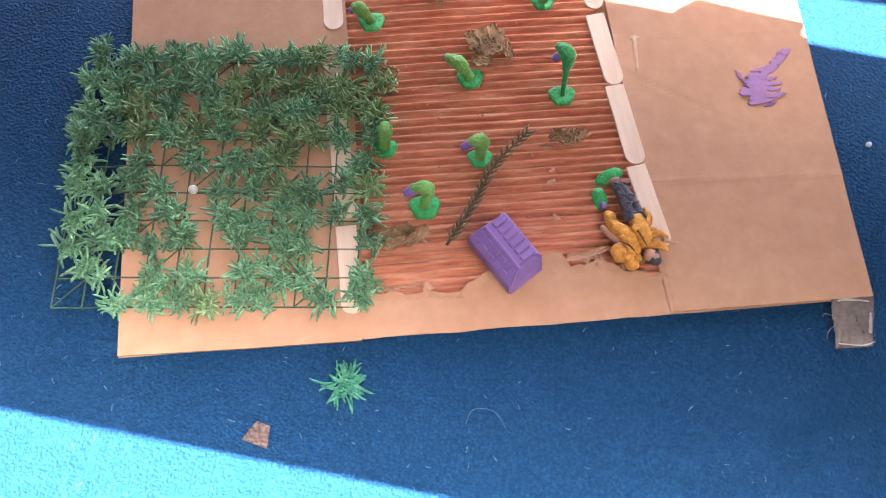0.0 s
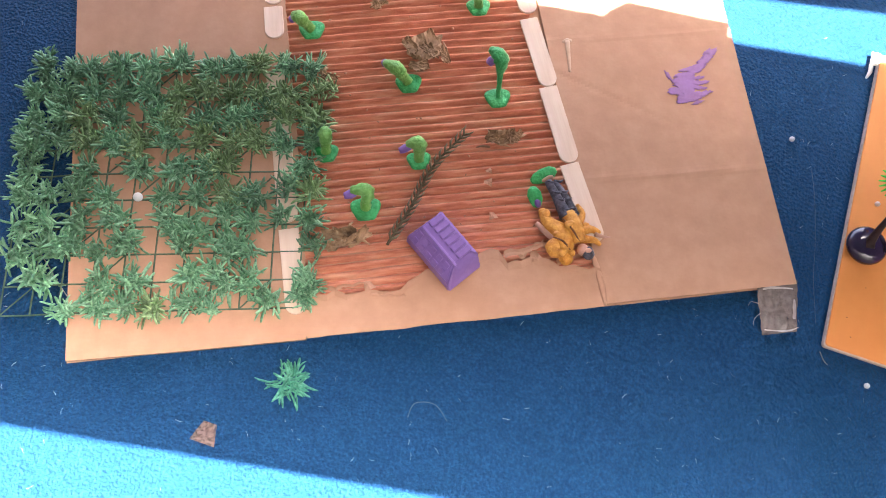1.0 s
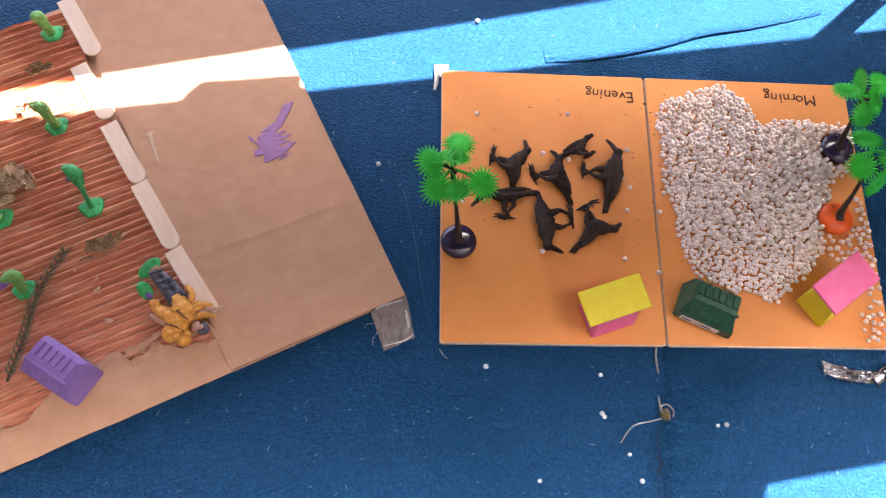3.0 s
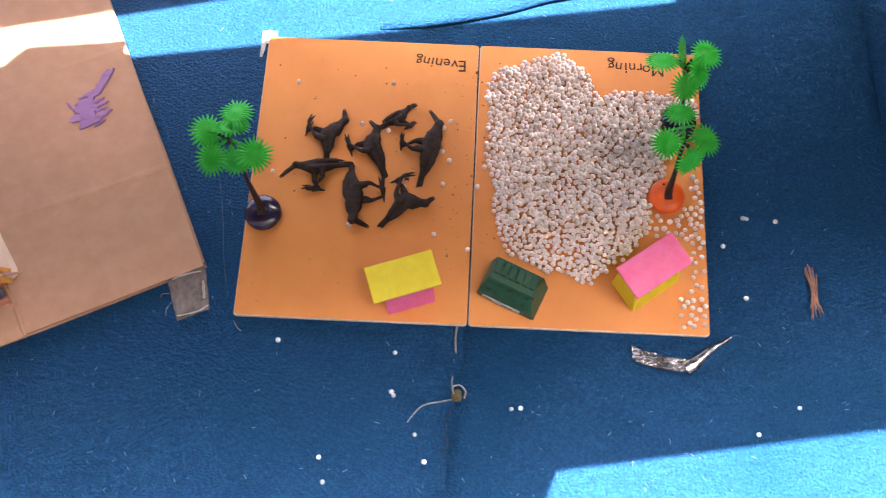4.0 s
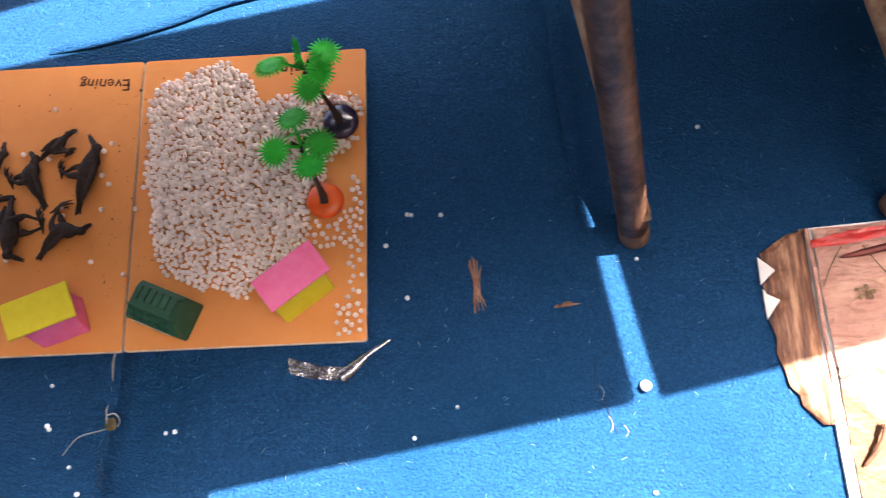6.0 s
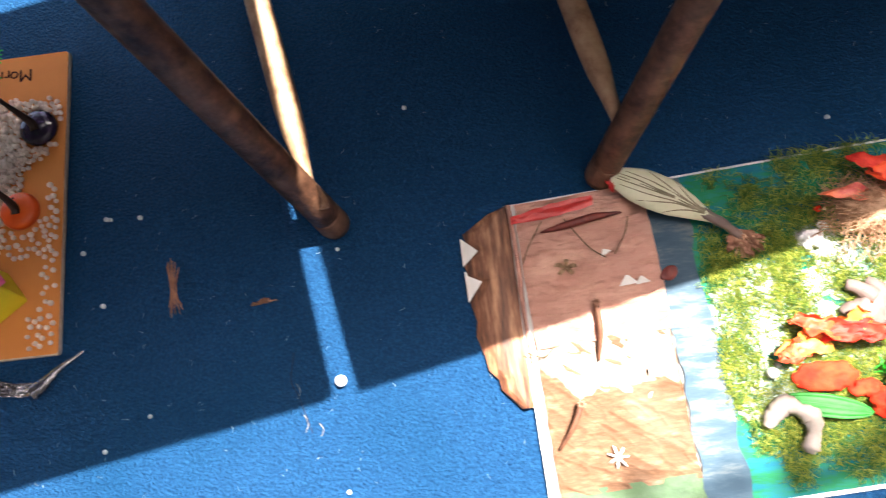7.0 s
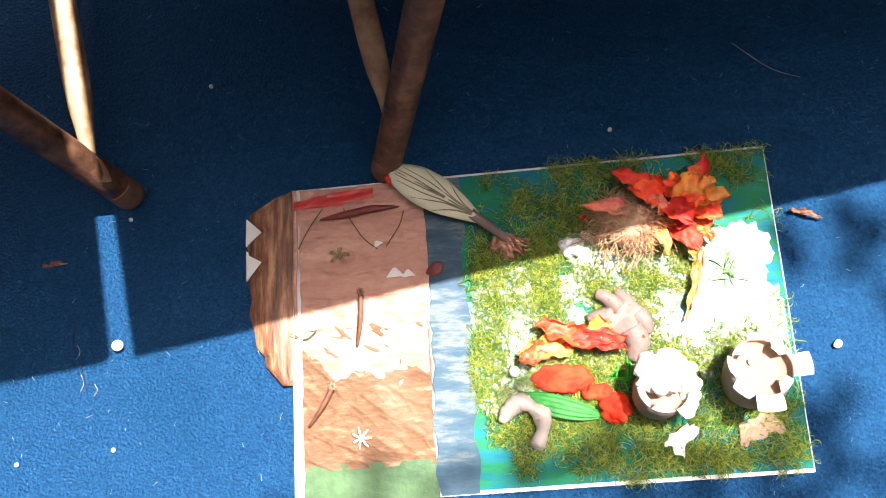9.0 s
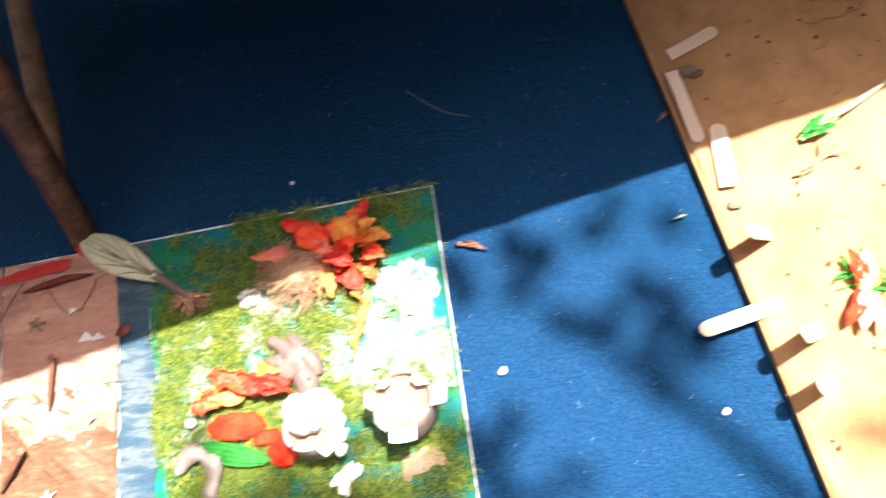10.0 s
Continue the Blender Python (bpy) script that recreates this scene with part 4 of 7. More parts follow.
def rounded(x0, y0, x1, y1, r=0.004, skew=0.0):
    pts = []
    for cx, cy, a0 in ((x1 - r, y0 + r, -90), (x1 - r, y1 - r, 0), (x0 + r, y1 - r, 90), (x0 + r, y0 + r, 180)):
        for k in range(5):
            a = radians(a0 + 22.5 * k)
            px, py = cx + r * math.cos(a), cy + r * math.sin(a)
            pts.append((px + skew * py, py))
    return pts


for x0, x1 in ((0.0, 0.2069), (0.2082, 0.4215)):
    bm = bmesh.new()
    slab(bm, rounded(x0, 0.0, x1, 0.2795, 0.003, 0.008), 0.0008, 0.0052, 0, 1)
    part("panel", bm, [BOARD_EDGE, BOARD_EDGE], board, "pale board edge")
    bm = bmesh.new()
    slab(bm, rounded(x0 + 0.0008, 0.0012, x1 - 0.0004, 0.2790, 0.003, 0.008), 0.0053, 0.0064)
    part("paper_cover", bm, BOARD_O, board, "orange paper cover")
bm = bmesh.new()
slab(bm, [(0.2060, 0.001), (0.2090, 0.001), (0.2110, 0.279), (0.2082, 0.279)], 0.0004, 0.0007)
part("hinge", bm, INK, board, "dark hinge line")
bm = bmesh.new()
blob(bm, (0.2083, 0.249, 0.0068), (0.0016, 0.0016, 0.0011), sub=2)
part("pin", bm, CAP, board)


def writing(word, start, end, size):
    """A hand-printed word: each letter a little turned, shifted and sized by hand."""
    r = random.Random(word)
    a, b = Vector(start), Vector(end)
    ang = math.degrees(math.atan2(b.y - a.y, b.x - a.x))
    up = Vector((-(b - a).y, (b - a).x)).normalized()
    width = [{"M": 1.6, "i": 0.6, "r": 0.8}.get(ch, 1.0) for ch in word]
    for k, ch in enumerate(word):
        cu = bpy.data.curves.new("letter", "FONT")
        cu.body, cu.size, cu.extrude, cu.offset = ch, size * (1.12 if k == 0 else r.uniform(0.94, 1.08)), 0.00015, 0.0
        cu.align_x = "CENTER"
        cu.materials.append(INK)
        p = a.lerp(b, (sum(width[:k]) + 0.5 * width[k]) / sum(width)) + up * (r.uniform(-0.0007, 0.0007) - size * 0.25)
        ob = new("letter", cu)
        ob.parent = board
        ob.matrix_basis = pose(p.x, p.y, 0.0068, 0, 0, ang + r.uniform(-7, 7))
        tagged(ob, "handwritten letter in dark marker" if k == 0 else "")


writing("Evening", (0.1970, 0.2565), (0.1475, 0.2605), 0.0155)
writing("Morning", (0.3900, 0.2605), (0.3345, 0.2640), 0.0155)
scrap = thing("paper_scrap", "scrap of white paper at the corner of the orange board", "paper scrap", pose(0.001, 0.279, 0.001))
bm = bmesh.new()
sheet(bm, 5, 5, lambda u, v: (-0.006 + 0.014 * u, -0.006 + 0.014 * v, 0.002 + 0.004 * abs(nz(u * 3, v * 3, 1, 4))))
part("scrap", bm, LABEL, scrap)
bm = bmesh.new()
limb(bm, [(-0.004, -0.006, 0.002), (-0.0045, -0.014, 0.003), (-0.006, -0.02, 0.001)], [0.0022, 0.002, 0.001], 6, 4, 0.5)
part("fringe", bm, LABEL, scrap)

gable_house(pose(0.1502, 0.0328, 0.0066, 0, 0, 19), PINK, YELLOW, "pink rubber toy house with a yellow roof on the orange board")
gable_house(pose(0.3640, 0.0525, 0.0066, 0, 0, 35.5), YELLOW, PINK, "yellow rubber toy house with a pink roof on the orange board", -0.0285)


# ---- crows: plain rubber birds lying on their sides ----
def crow(beak, head, mid, tail, foot_a, foot_b, size=1.0):
    """One plain mesh: a hunched body from split tail to open beak, and two bent legs with long toes."""
    bm = bmesh.new()
    r = random.Random(int(beak[0] * 9000))
    B, Hd, M, T, FA, FB = (Vector((*p, 0.0)) for p in (beak, head, mid, tail, foot_a, foot_b))
    up = Vector((0, 0, 1))
    z = 0.0072 * size
    d = (Hd - M).normalized()
    back = (M - T).normalized()
    belly = ((FA + FB) / 2 - M)
    belly = (belly - back * belly.dot(back)).normalized()
    neck = Hd - d * 0.005
    rump = M.lerp(T, 0.45)
    path = [T + up * (z - 0.005), T.lerp(rump, 0.55) + up * (z - 0.003), rump + up * (z - 0.001), M + belly * 0.0006 + up * z, M.lerp(neck, 0.6) + up * z, neck + up * (z + 0.0005), Hd + up * (z + 0.0005)]
    limb(bm, path, [0.0009, 0.0020 * size, 0.0044 * size, 0.0074 * size, 0.0068 * size, 0.0041 * size, 0.0036 * size], 14, 5, 0.72, jitter=0.08)
    blob(bm, Hd + up * (z + 0.0005), (0.0041 * size, 0.0041 * size, 0.0040 * size), sub=2, rough=0.0008, scale=320, seed=r.random() * 9)
    # beak: two halves, slightly apart
    b = (B - Hd)
    s = Vector((-b.y, b.x, 0)).normalized()
    for q in (-1, 1):
        limb(bm, [Hd + up * z, Hd + b * 0.5 + s * 0.0009 * q + up * (z + 0.0004 * q), B + s * 0.0008 * q + up * (z - 0.002)], [0.0027 * size, 0.0015, 0.0004], 7, 4)
    # wing edges folded along the back, with ragged tips past the rump
    for q, lift in ((-1, 0.004), (0.35, 0.0058)):
        e = belly * q
        limb(bm, [M.lerp(neck, 0.55) + e * 0.0035 + up * (z + lift * 0.6), M + e * 0.0058 * size + up * (z + lift * 0.75), rump + e * 0.0046 * size + up * (z + lift * 0.4), T.lerp(rump, 0.45) + e * 0.0028 + up * (z - 0.001)],
             [0.0012, 0.0030 * size, 0.0024 * size, 0.0004], 7, 5, 0.5, jitter=0.12)
    for k in range(7):
        p = M.lerp(T, 0.05 + 0.1 * k)
        limb(bm, [p - belly * (0.0050 - 0.0005 * k) + up * z, p - belly * (0.0072 - 0.0006 * k) - back * 0.002 + up * (z + 0.001)], [0.0012, 0.0009, 0.0003], 5, 2)
    for q in (-1, 1):
        limb(bm, [rump + up * (z - 0.002), T.lerp(rump, 0.3) + belly * 0.0012 * q + up * (z - 0.004), T + belly * 0.0022 * q - back * 0.001 * q + up * (z - 0.006)], [0.0030, 0.0017, 0.0005], 6, 4, 0.6)
    # legs: a stout thigh, a thin shin, a foot with long toes lying along one line
    f = FB - FA
    fd = f.normalized()
    for k, dz in ((0, 0.003), (1, 0.008)):
        hip = M + belly * 0.004 + back * (0.004 - 0.009 * k) * size + up * (dz + 0.002)
        ankle = FA + f * (0.72 - 0.3 * k) - belly * 0.001 + up * dz * 0.8
        knee = hip.lerp(ankle, 0.5) + back * (0.003 - 0.007 * k) + up * 0.001
        limb(bm, [hip - belly * 0.003, hip.lerp(knee, 0.6), knee, knee.lerp(ankle, 0.5), ankle], [0.0040 * size, 0.0030 * size, 0.0021, 0.0014, 0.0015], 8, 4)
        for a, ln in ((0.12, 0.66), (-0.18, 0.58), (0.3, 0.45)):
            e = -fd * math.cos(a) + belly * math.sin(a)
            limb(bm, [ankle, ankle + e * f.length * ln * 0.5 + up * 0.0006, ankle + e * f.length * ln - up * dz * 0.3], [0.0014, 0.0012, 0.0004], 6, 3)
        limb(bm, [ankle, ankle + fd * f.length * 0.28 - up * dz * 0.2], [0.0014, 0.0010, 0.0004], 6, 3)
    zmin = min(v.co.z for v in bm.verts)
    for v in bm.verts:
        v.co.z -= zmin
        v.co -= M
    ob = mesh_ob("toy_crow", bm, CROW, True)
    ob.matrix_basis = pose(M.x, M.y, 0.0065)
    return tagged(ob, "dark brown rubber toy crow lying on the orange board", "toy bird", "toy crows")


crow((0.083, 0.202), (0.085, 0.189), (0.070, 0.173), (0.070, 0.149), (0.052, 0.192), (0.047, 0.174))
crow((0.108, 0.191), (0.116, 0.182), (0.112, 0.165), (0.127, 0.135), (0.087, 0.173), (0.093, 0.155))
crow((0.152, 0.210), (0.145, 0.205), (0.134, 0.193), (0.117, 0.185), (0.151, 0.189), (0.141, 0.183), 0.75)
crow((0.164, 0.204), (0.174, 0.189), (0.167, 0.167), (0.158, 0.127), (0.139, 0.178), (0.138, 0.163), 1.15)
crow((0.029, 0.130), (0.043, 0.142), (0.064, 0.141), (0.096, 0.148), (0.054, 0.120), (0.072, 0.119), 0.85)
crow((0.115, 0.085), (0.100, 0.091), (0.099, 0.116), (0.094, 0.146), (0.124, 0.132), (0.128, 0.111), 1.15)
crow((0.173, 0.117), (0.165, 0.110), (0.146, 0.111), (0.124, 0.087), (0.149, 0.139), (0.130, 0.131))


# ---- plastic palms ----
def fan_leaf(bm, c, normal, radius, r):
    """A round cupped leaf whose rim is cut into long narrow fingers, thick enough to have two sides."""
    x, y = frame_at(normal, Vector((0, 1, 0)))
    n = 24
    step = math.tau / n

    def at(rad, b, h):
        return bm.verts.new(c + x * math.cos(b) * rad + y * math.sin(b) * rad + normal * h)

    mid, under = at(0, 0, 0.0014), at(0, 0, 0.0004)
    ring = [(at(radius * 0.34, step * k, 0.0004), at(radius * 0.60, step * k, 0.0), at(radius * 0.60, step * k, -0.0008)) for k in range(n)]
    for k in range(n):
        a, b = ring[k], ring[(k + 1) % n]
        m = step * (k + 0.5)
        ln = radius * r.uniform(0.92, 1.06)
        tips = [at(ln, m - step * 0.11, -0.0014), at(ln, m + step * 0.11, -0.0014)]
        ridge = at(radius * 0.64, m, 0.0006)
        bm.faces.new((mid, a[0], b[0]))
        bm.faces.new((a[0], a[1], ridge, b[1], b[0]))
        bm.faces.new((a[1], tips[0], ridge))
        bm.faces.new((ridge, tips[0], tips[1]))
        bm.faces.new((ridge, tips[1], b[1]))
        bm.faces.new((a[2], b[2], tips[1], tips[0]))
        bm.faces.new((a[1], a[2], tips[0]))
        bm.faces.new((b[2], b[1], tips[1]))
        bm.faces.new((under, b[2], a[2]))


def palm(base, hub, pot, leaves, label, seed):
    """A toy palm: domed base, thin leaning trunk to the hub, and fan leaves at the given places; the last value turns a leaf on its side or gives its normal."""
    t = thing("toy_palm", label, "toy tree", pose(base[0], base[1], 0.0066), group="toy palms")
    o = Vector((base[0], base[1], 0.0066))
    top = Vector(hub) - o
    bm = bmesh.new()
    lathe(bm, [(0.0150, 0), (0.0166, 0.0018), (0.0168, 0.0045), (0.0160, 0.0068), (0.0138, 0.0086), (0.008, 0.0098), (0.0005, 0.0102)], 40)
    part("base", bm, pot, t, "round domed plastic base", smooth=True)
    bm = bmesh.new()
    tube(bm, [(top.x * 0.1 - 0.003, 0.010, 0.0080), (top.x * 0.1 - 0.003, 0.010, 0.0094)], 0.0013, 10)
    part("peg_hole", bm, INK, t, "small dark peg hole")
    bm = bmesh.new()
    limb(bm, [(0, -0.004, 0.009), (top.x * 0.10, top.y * 0.10, 0.014), (top.x * 0.42, top.y * 0.42, top.z * 0.5), top], [0.0040, 0.0036, 0.0019, 0.0017], 10, 6)
    part("trunk", bm, PALM_T, t, "thin dark brown trunk", smooth=True)
    for k in range(3):
        bm = bmesh.new()
        a = 2.1 * k + seed
        limb(bm, [top - Vector((0, 0, 0.004)), top + Vector((math.cos(a) * 0.004, math.sin(a) * 0.004, 0.001)), top + Vector((math.cos(a) * 0.007, math.sin(a) * 0.007, 0.004))], [0.0016, 0.0014, 0.0018], 7, 4)
        part("stub", bm, PALM_T, t, "dark brown trunk stub", smooth=True)
    r = random.Random(seed)
    for x, y, z, edge in leaves:
        c = Vector((x, y, z)) - o
        d = c - top
        flat = Vector((d.x, d.y, 0)).normalized()
        normal = Vector(edge).normalized() if isinstance(edge, tuple) else (flat * (0.22 + 1.6 * edge) + Vector((r.uniform(-0.12, 0.12), r.uniform(-0.12, 0.12), 1.0 - 0.8 * edge))).normalized()
        bm = bmesh.new()
        limb(bm, [top - Vector((0, 0, 0.003)), top.lerp(c, 0.5) + Vector((0, 0, 0.003)), c - normal * 0.0006], [0.0016, 0.0014, 0.0012], 6, 4)
        fan_leaf(bm, c, normal, 0.0150 * r.uniform(0.95, 1.05), r)
        bmesh.ops.recalc_face_normals(bm, faces=bm.faces[:])
        part("leaf", bm, PALM_G, t, "bright green fan leaf with toothed rim")
    return t


palm((0.0175, 0.0950), (0.004, 0.130, 0.096), POT_P,
     [(0.010, 0.149, 0.103, 0), (-0.008, 0.112, 0.094, 0.1), (0.029, 0.113, 0.103, 0), (-0.013, 0.134, 0.097, -0.42), (0.006, 0.140, 0.097, 0.25), (0.010, 0.113, 0.086, 0.5)],
     "small plastic palm with green fan leaves on a dark purple base", 3)
palm((0.3865, 0.1275), (0.381, 0.151, 0.083), POT_O,
     [(0.398, 0.151, 0.087, 0), (0.363, 0.142, 0.096, 0), (0.376, 0.172, 0.092, 0.1), (0.388, 0.135, 0.078, 0.5), (0.379, 0.162, 0.085, 0.6)],
     "small plastic palm with green fan leaves on a bright orange base", 5)
palm((0.4005, 0.2035), (0.384, 0.219, 0.086), POT_P,
     [(0.402, 0.230, 0.090, 0), (0.360, 0.2145, 0.102, (-0.12, 0.42, 0.90)), (0.386, 0.203, 0.080, 0.25), (0.397, 0.215, 0.085, 0.2), (0.3805, 0.229, 0.092, (1.0, 0.05, 0.06))],
     "small green plastic palm on a dark purple base among beads", 7)

# ---- foam beads on the board ----
heap_edge = [(0.232, 0.249), (0.268, 0.258), (0.290, 0.268), (0.310, 0.251), (0.317, 0.230), (0.330, 0.222), (0.350, 0.231), (0.381, 0.229), (0.405, 0.225), (0.414, 0.230), (0.417, 0.212), (0.410, 0.185),
             (0.385, 0.172), (0.381, 0.150), (0.372, 0.130), (0.366, 0.100), (0.352, 0.082), (0.330, 0.064), (0.311, 0.046), (0.300, 0.055), (0.276, 0.056), (0.252, 0.068), (0.240, 0.078),
             (0.231, 0.110), (0.232, 0.140), (0.222, 0.165), (0.226, 0.205), (0.222, 0.225)]


def inside(x, y, poly):
    c = False
    for i in range(len(poly)):
        (x1, y1), (x2, y2) = poly[i - 1], poly[i]
        if (y1 > y) != (y2 > y) and x < (x2 - x1) * (y - y1) / (y2 - y1) + x1:
            c = not c
    return c


r = random.Random(21)
spots = []
grid = {}


def free(x, y, d):
    gx, gy = int(x / 0.006), int(y / 0.006)
    for i in (-1, 0, 1):
        for j in (-1, 0, 1):
            for p in grid.get((gx + i, gy + j), ()):
                if (p[0] - x) ** 2 + (p[1] - y) ** 2 < d * d:
                    return False
    grid.setdefault((gx, gy), []).append((x, y))
    return True


blocked = [(0.3865, 0.1275, 0.019), (0.4005, 0.2035, 0.019)]


def clear_of_pots(x, y):
    return all((x - a) ** 2 + (y - b) ** 2 > c * c for a, b, c in blocked)


for k in range(60000):
    x, y = r.uniform(0.214, 0.420), r.uniform(0.040, 0.272)
    if inside(x + r.uniform(-0.006, 0.006), y + r.uniform(-0.006, 0.006), heap_edge) and clear_of_pots(x, y) and free(x, y, 0.0035):
        spots.append((x, y))
for k in range(1500):
    x, y = r.uniform(0.376, 0.4185), r.uniform(0.006, 0.155)
    band = (y < 0.036 and x > 0.396) or (y < 0.085 and x > 0.405 and r.random() < 0.5) or (0.085 < y < 0.12 and x > 0.36) or (x > 0.41 and r.random() < 0.25)
    if band and clear_of_pots(x, y) and r.random() < 0.5 and free(x, y, 0.0046):
        spots.append((x, y))
heap = thing("bead_heap", "heap of off-white foam beads spread over the orange board", "beads", pose(0, 0, 0))
near = sorted(spots, key=lambda p: p[1])[:280]
rest = sorted(spots, key=lambda p: p[1])[280:]
for x, y in near:
    s = r.uniform(0.78, 0.98)
    piece("bead", bead_me, Matrix.Translation((x, y, 0.0066 + 0.0025 * s)) @ pose(0, 0, 0, r.uniform(0, 360), r.uniform(0, 360), 0) @ Matrix.Scale(s, 4), heap)
ico = bmesh.new()
bmesh.ops.create_icosphere(ico, subdivisions=2, radius=0.0026)
iv = np.array([v.co[:] for v in ico.verts])
ifc = np.array([[v.index for v in f.verts] for f in ico.faces])
ico.free()
top_layer = [(x + r.uniform(-0.0015, 0.0015), y + r.uniform(-0.0015, 0.0015)) for x, y in rest if r.random() < 0.7 and inside(x, y, heap_edge)]
verts, faces = [], []
for n_, (x, y) in enumerate(rest + top_layer):
    s = r.uniform(0.78, 1.02)
    lift = 0.0031 if n_ >= len(rest) else 0.0
    verts.append(iv * s * np.array([r.uniform(0.92, 1.08), r.uniform(0.92, 1.08), 0.95]) + np.array([x, y, 0.0066 + 0.0025 * s + lift]))
    faces.append(ifc + n_ * len(iv))
me = bpy.data.meshes.new("packed_bead_layer")
me.from_pydata(np.concatenate(verts).tolist(), [], np.concatenate(faces).tolist())
me.polygons.foreach_set("use_smooth", [True] * len(me.polygons))
me.materials.append(BEAD)
pk = new("packed_bead_layer", me)
pk.parent = heap
tagged(pk, "packed off-white foam beads", kind="stuff")

on_board = [(0.037, 0.230), (0.128, 0.233), (0.149, 0.209), (0.101, 0.189), (0.126, 0.183), (0.178, 0.188), (0.178, 0.164), (0.185, 0.155), (0.180, 0.131), (0.0215, 0.1365), (0.096, 0.0875), (0.142, 0.135), (0.144, 0.127),
            (0.174, 0.082), (0.185, 0.195), (0.205, 0.069), (0.212, 0.130), (0.218, 0.150)]
for x, y in on_board:
    loose_bead(x, y, 0.0064, r.uniform(0.85, 1.0), bead_me, "small off-white foam ball on the orange board")
on_floor = [(0.0415, -0.0195), (0.145, -0.026), (0.146, -0.063), (0.144, -0.060), (0.040, 0.343), (-0.059, 0.175), (0.439, 0.085), (0.489, 0.111), (0.4625, 0.1125), (0.459, 0.113), (0.457, 0.037), (0.497, -0.058), (0.460, -0.082),
            (0.086, -0.117), (0.091, -0.137), (0.248, -0.070), (0.256, -0.069), (0.658, 0.062), (0.654, -0.132), (0.573, -0.142), (0.166, -0.095), (0.725, 0.182), (1.075, 0.125), (0.175, -0.117)]
for x, y in on_floor:
    loose_bead(x, y, 0.0, r.uniform(0.7, 0.95))
loose_bead(0.654, -0.047, 0.0, 1.9, label="white foam ball in the sunlit strip of the carpet")

# ---- crumbs of dirt on the orange board ----
r = random.Random(77)
crumb_me = []
for k in range(4):
    bm = bmesh.new()
    blob(bm, (0, 0, 0), (0.0011, 0.0008, 0.0006), sub=1, rough=0.0005, scale=900, seed=k * 3.1)
    me = bpy.data.meshes.new("crumb")
    bm.to_mesh(me)
    bm.free()
    me.materials.append(CRUMB)
    crumb_me.append(me)
dirt = thing("crumb_scatter", "scattered brown crumbs of dirt on the orange board", "crumbs", pose(0, 0, 0.0066))
for k in range(110):
    x, y = (r.gauss(0.207, 0.014), r.uniform(0.05, 0.26)) if k < 60 else (r.uniform(0.01, 0.20), r.uniform(0.01, 0.265))
    if abs(x - 0.2085 - y * 0.008) > 0.003 and 0.005 < x:
        piece("crumb", crumb_me[k % 4], Matrix.Translation((x, y, 0.0002)) @ pose(0, 0, 0, 0, 0, r.uniform(0, 360)) @ Matrix.Scale(r.choice((0.35, 0.45, 0.6, 0.6, 1.0)), 4), dirt)

# ---- the meadow board ----
WOODGRAIN = mat("wood_grain_paper", [(0.055, 0.016, 0.008), (0.20, 0.078, 0.038), (0.46, 0.235, 0.125)], 150, 8, 0.6, 0.6, 260, 0.001, stretch=(1, 0.12, 1))
BROWN_P = mat("brown_painted_paper", [(0.52, 0.28, 0.215), (0.48, 0.235, 0.175), (0.60, 0.34, 0.25)], 30, 9, 0.5, 1.0, 50, 0.008, stretch=(0.5, 1.5, 1), stain=((0.27, 0.115, 0.08), 18, 0.7))
MARBLE = mat("marbled_tan_paper", [(0.34, 0.22, 0.155), (0.205, 0.112, 0.065), (0.125, 0.063, 0.035), (0.19, 0.104, 0.060), (0.28, 0.172, 0.115)], 70, 12, 0.7, 0.6, 120, 0.0025, spec=0.2, spread=(0.30, 0.70),
              stain=((0.24, 0.165, 0.12), 22, 0.55), stretch=(0.45, 1.6, 1), turn=-28)
STRIP_B = mat("brushed_blue_strip", [(0.011, 0.046, 0.084), (0.028, 0.068, 0.108), (0.115, 0.14, 0.155), (0.015, 0.056, 0.096)], 60, 7, 0.7, 0.2, 100, 0.001, stretch=(0.25, 1, 1))
TEAL = mat("teal_green_paint", [(0.004, 0.10, 0.20), (0.005, 0.15, 0.19), (0.010, 0.17, 0.060), (0.014, 0.19, 0.15), (0.16, 0.30, 0.17)], 55, 10, 0.7, 0.5, 140, 0.001, spec=0.2, spread=(0.30, 0.78),
           stain=((0.006, 0.095, 0.045), 16, 0.6), stretch=(0.4, 1.6, 1), turn=15)
GREEN_P = mat("green_paint", [(0.022, 0.065, 0.022), (0.055, 0.12, 0.045)], 40, 7, 0.6, 0.5)
WHITE_P = mat("white_paper", [(0.70, 0.68, 0.66), (0.78, 0.76, 0.74)], 60, 5, 0.7, 0.3, 200, 0.0006)
COTTON = mat("cotton", [(0.74, 0.72, 0.71), (0.82, 0.80, 0.79)], 90, 6, 0.95, 0.8, 200, 0.003)
CLAY_W = mat("white_clay", [(0.26, 0.215, 0.195), (0.33, 0.28, 0.255)], 60, 5, 0.5, 0.3)
CLAY_G = mat("grey_pink_clay", [(0.13, 0.088, 0.078), (0.19, 0.132, 0.118)], 60, 5, 0.6, 0.4)
CLAY_R = mat("red_clay", [(0.60, 0.022, 0.010), (0.72, 0.060, 0.020)], 60, 5, 0.75, 0.7, vary=0.05, spec=0.15)
PETAL = mat("orange_petal", [(0.70, 0.04, 0.02), (0.82, 0.11, 0.03), (0.86, 0.30, 0.05)], 45, 7, 0.55, 0.5, 160, 0.001, spread=(0.36, 0.74), vary=0.18)
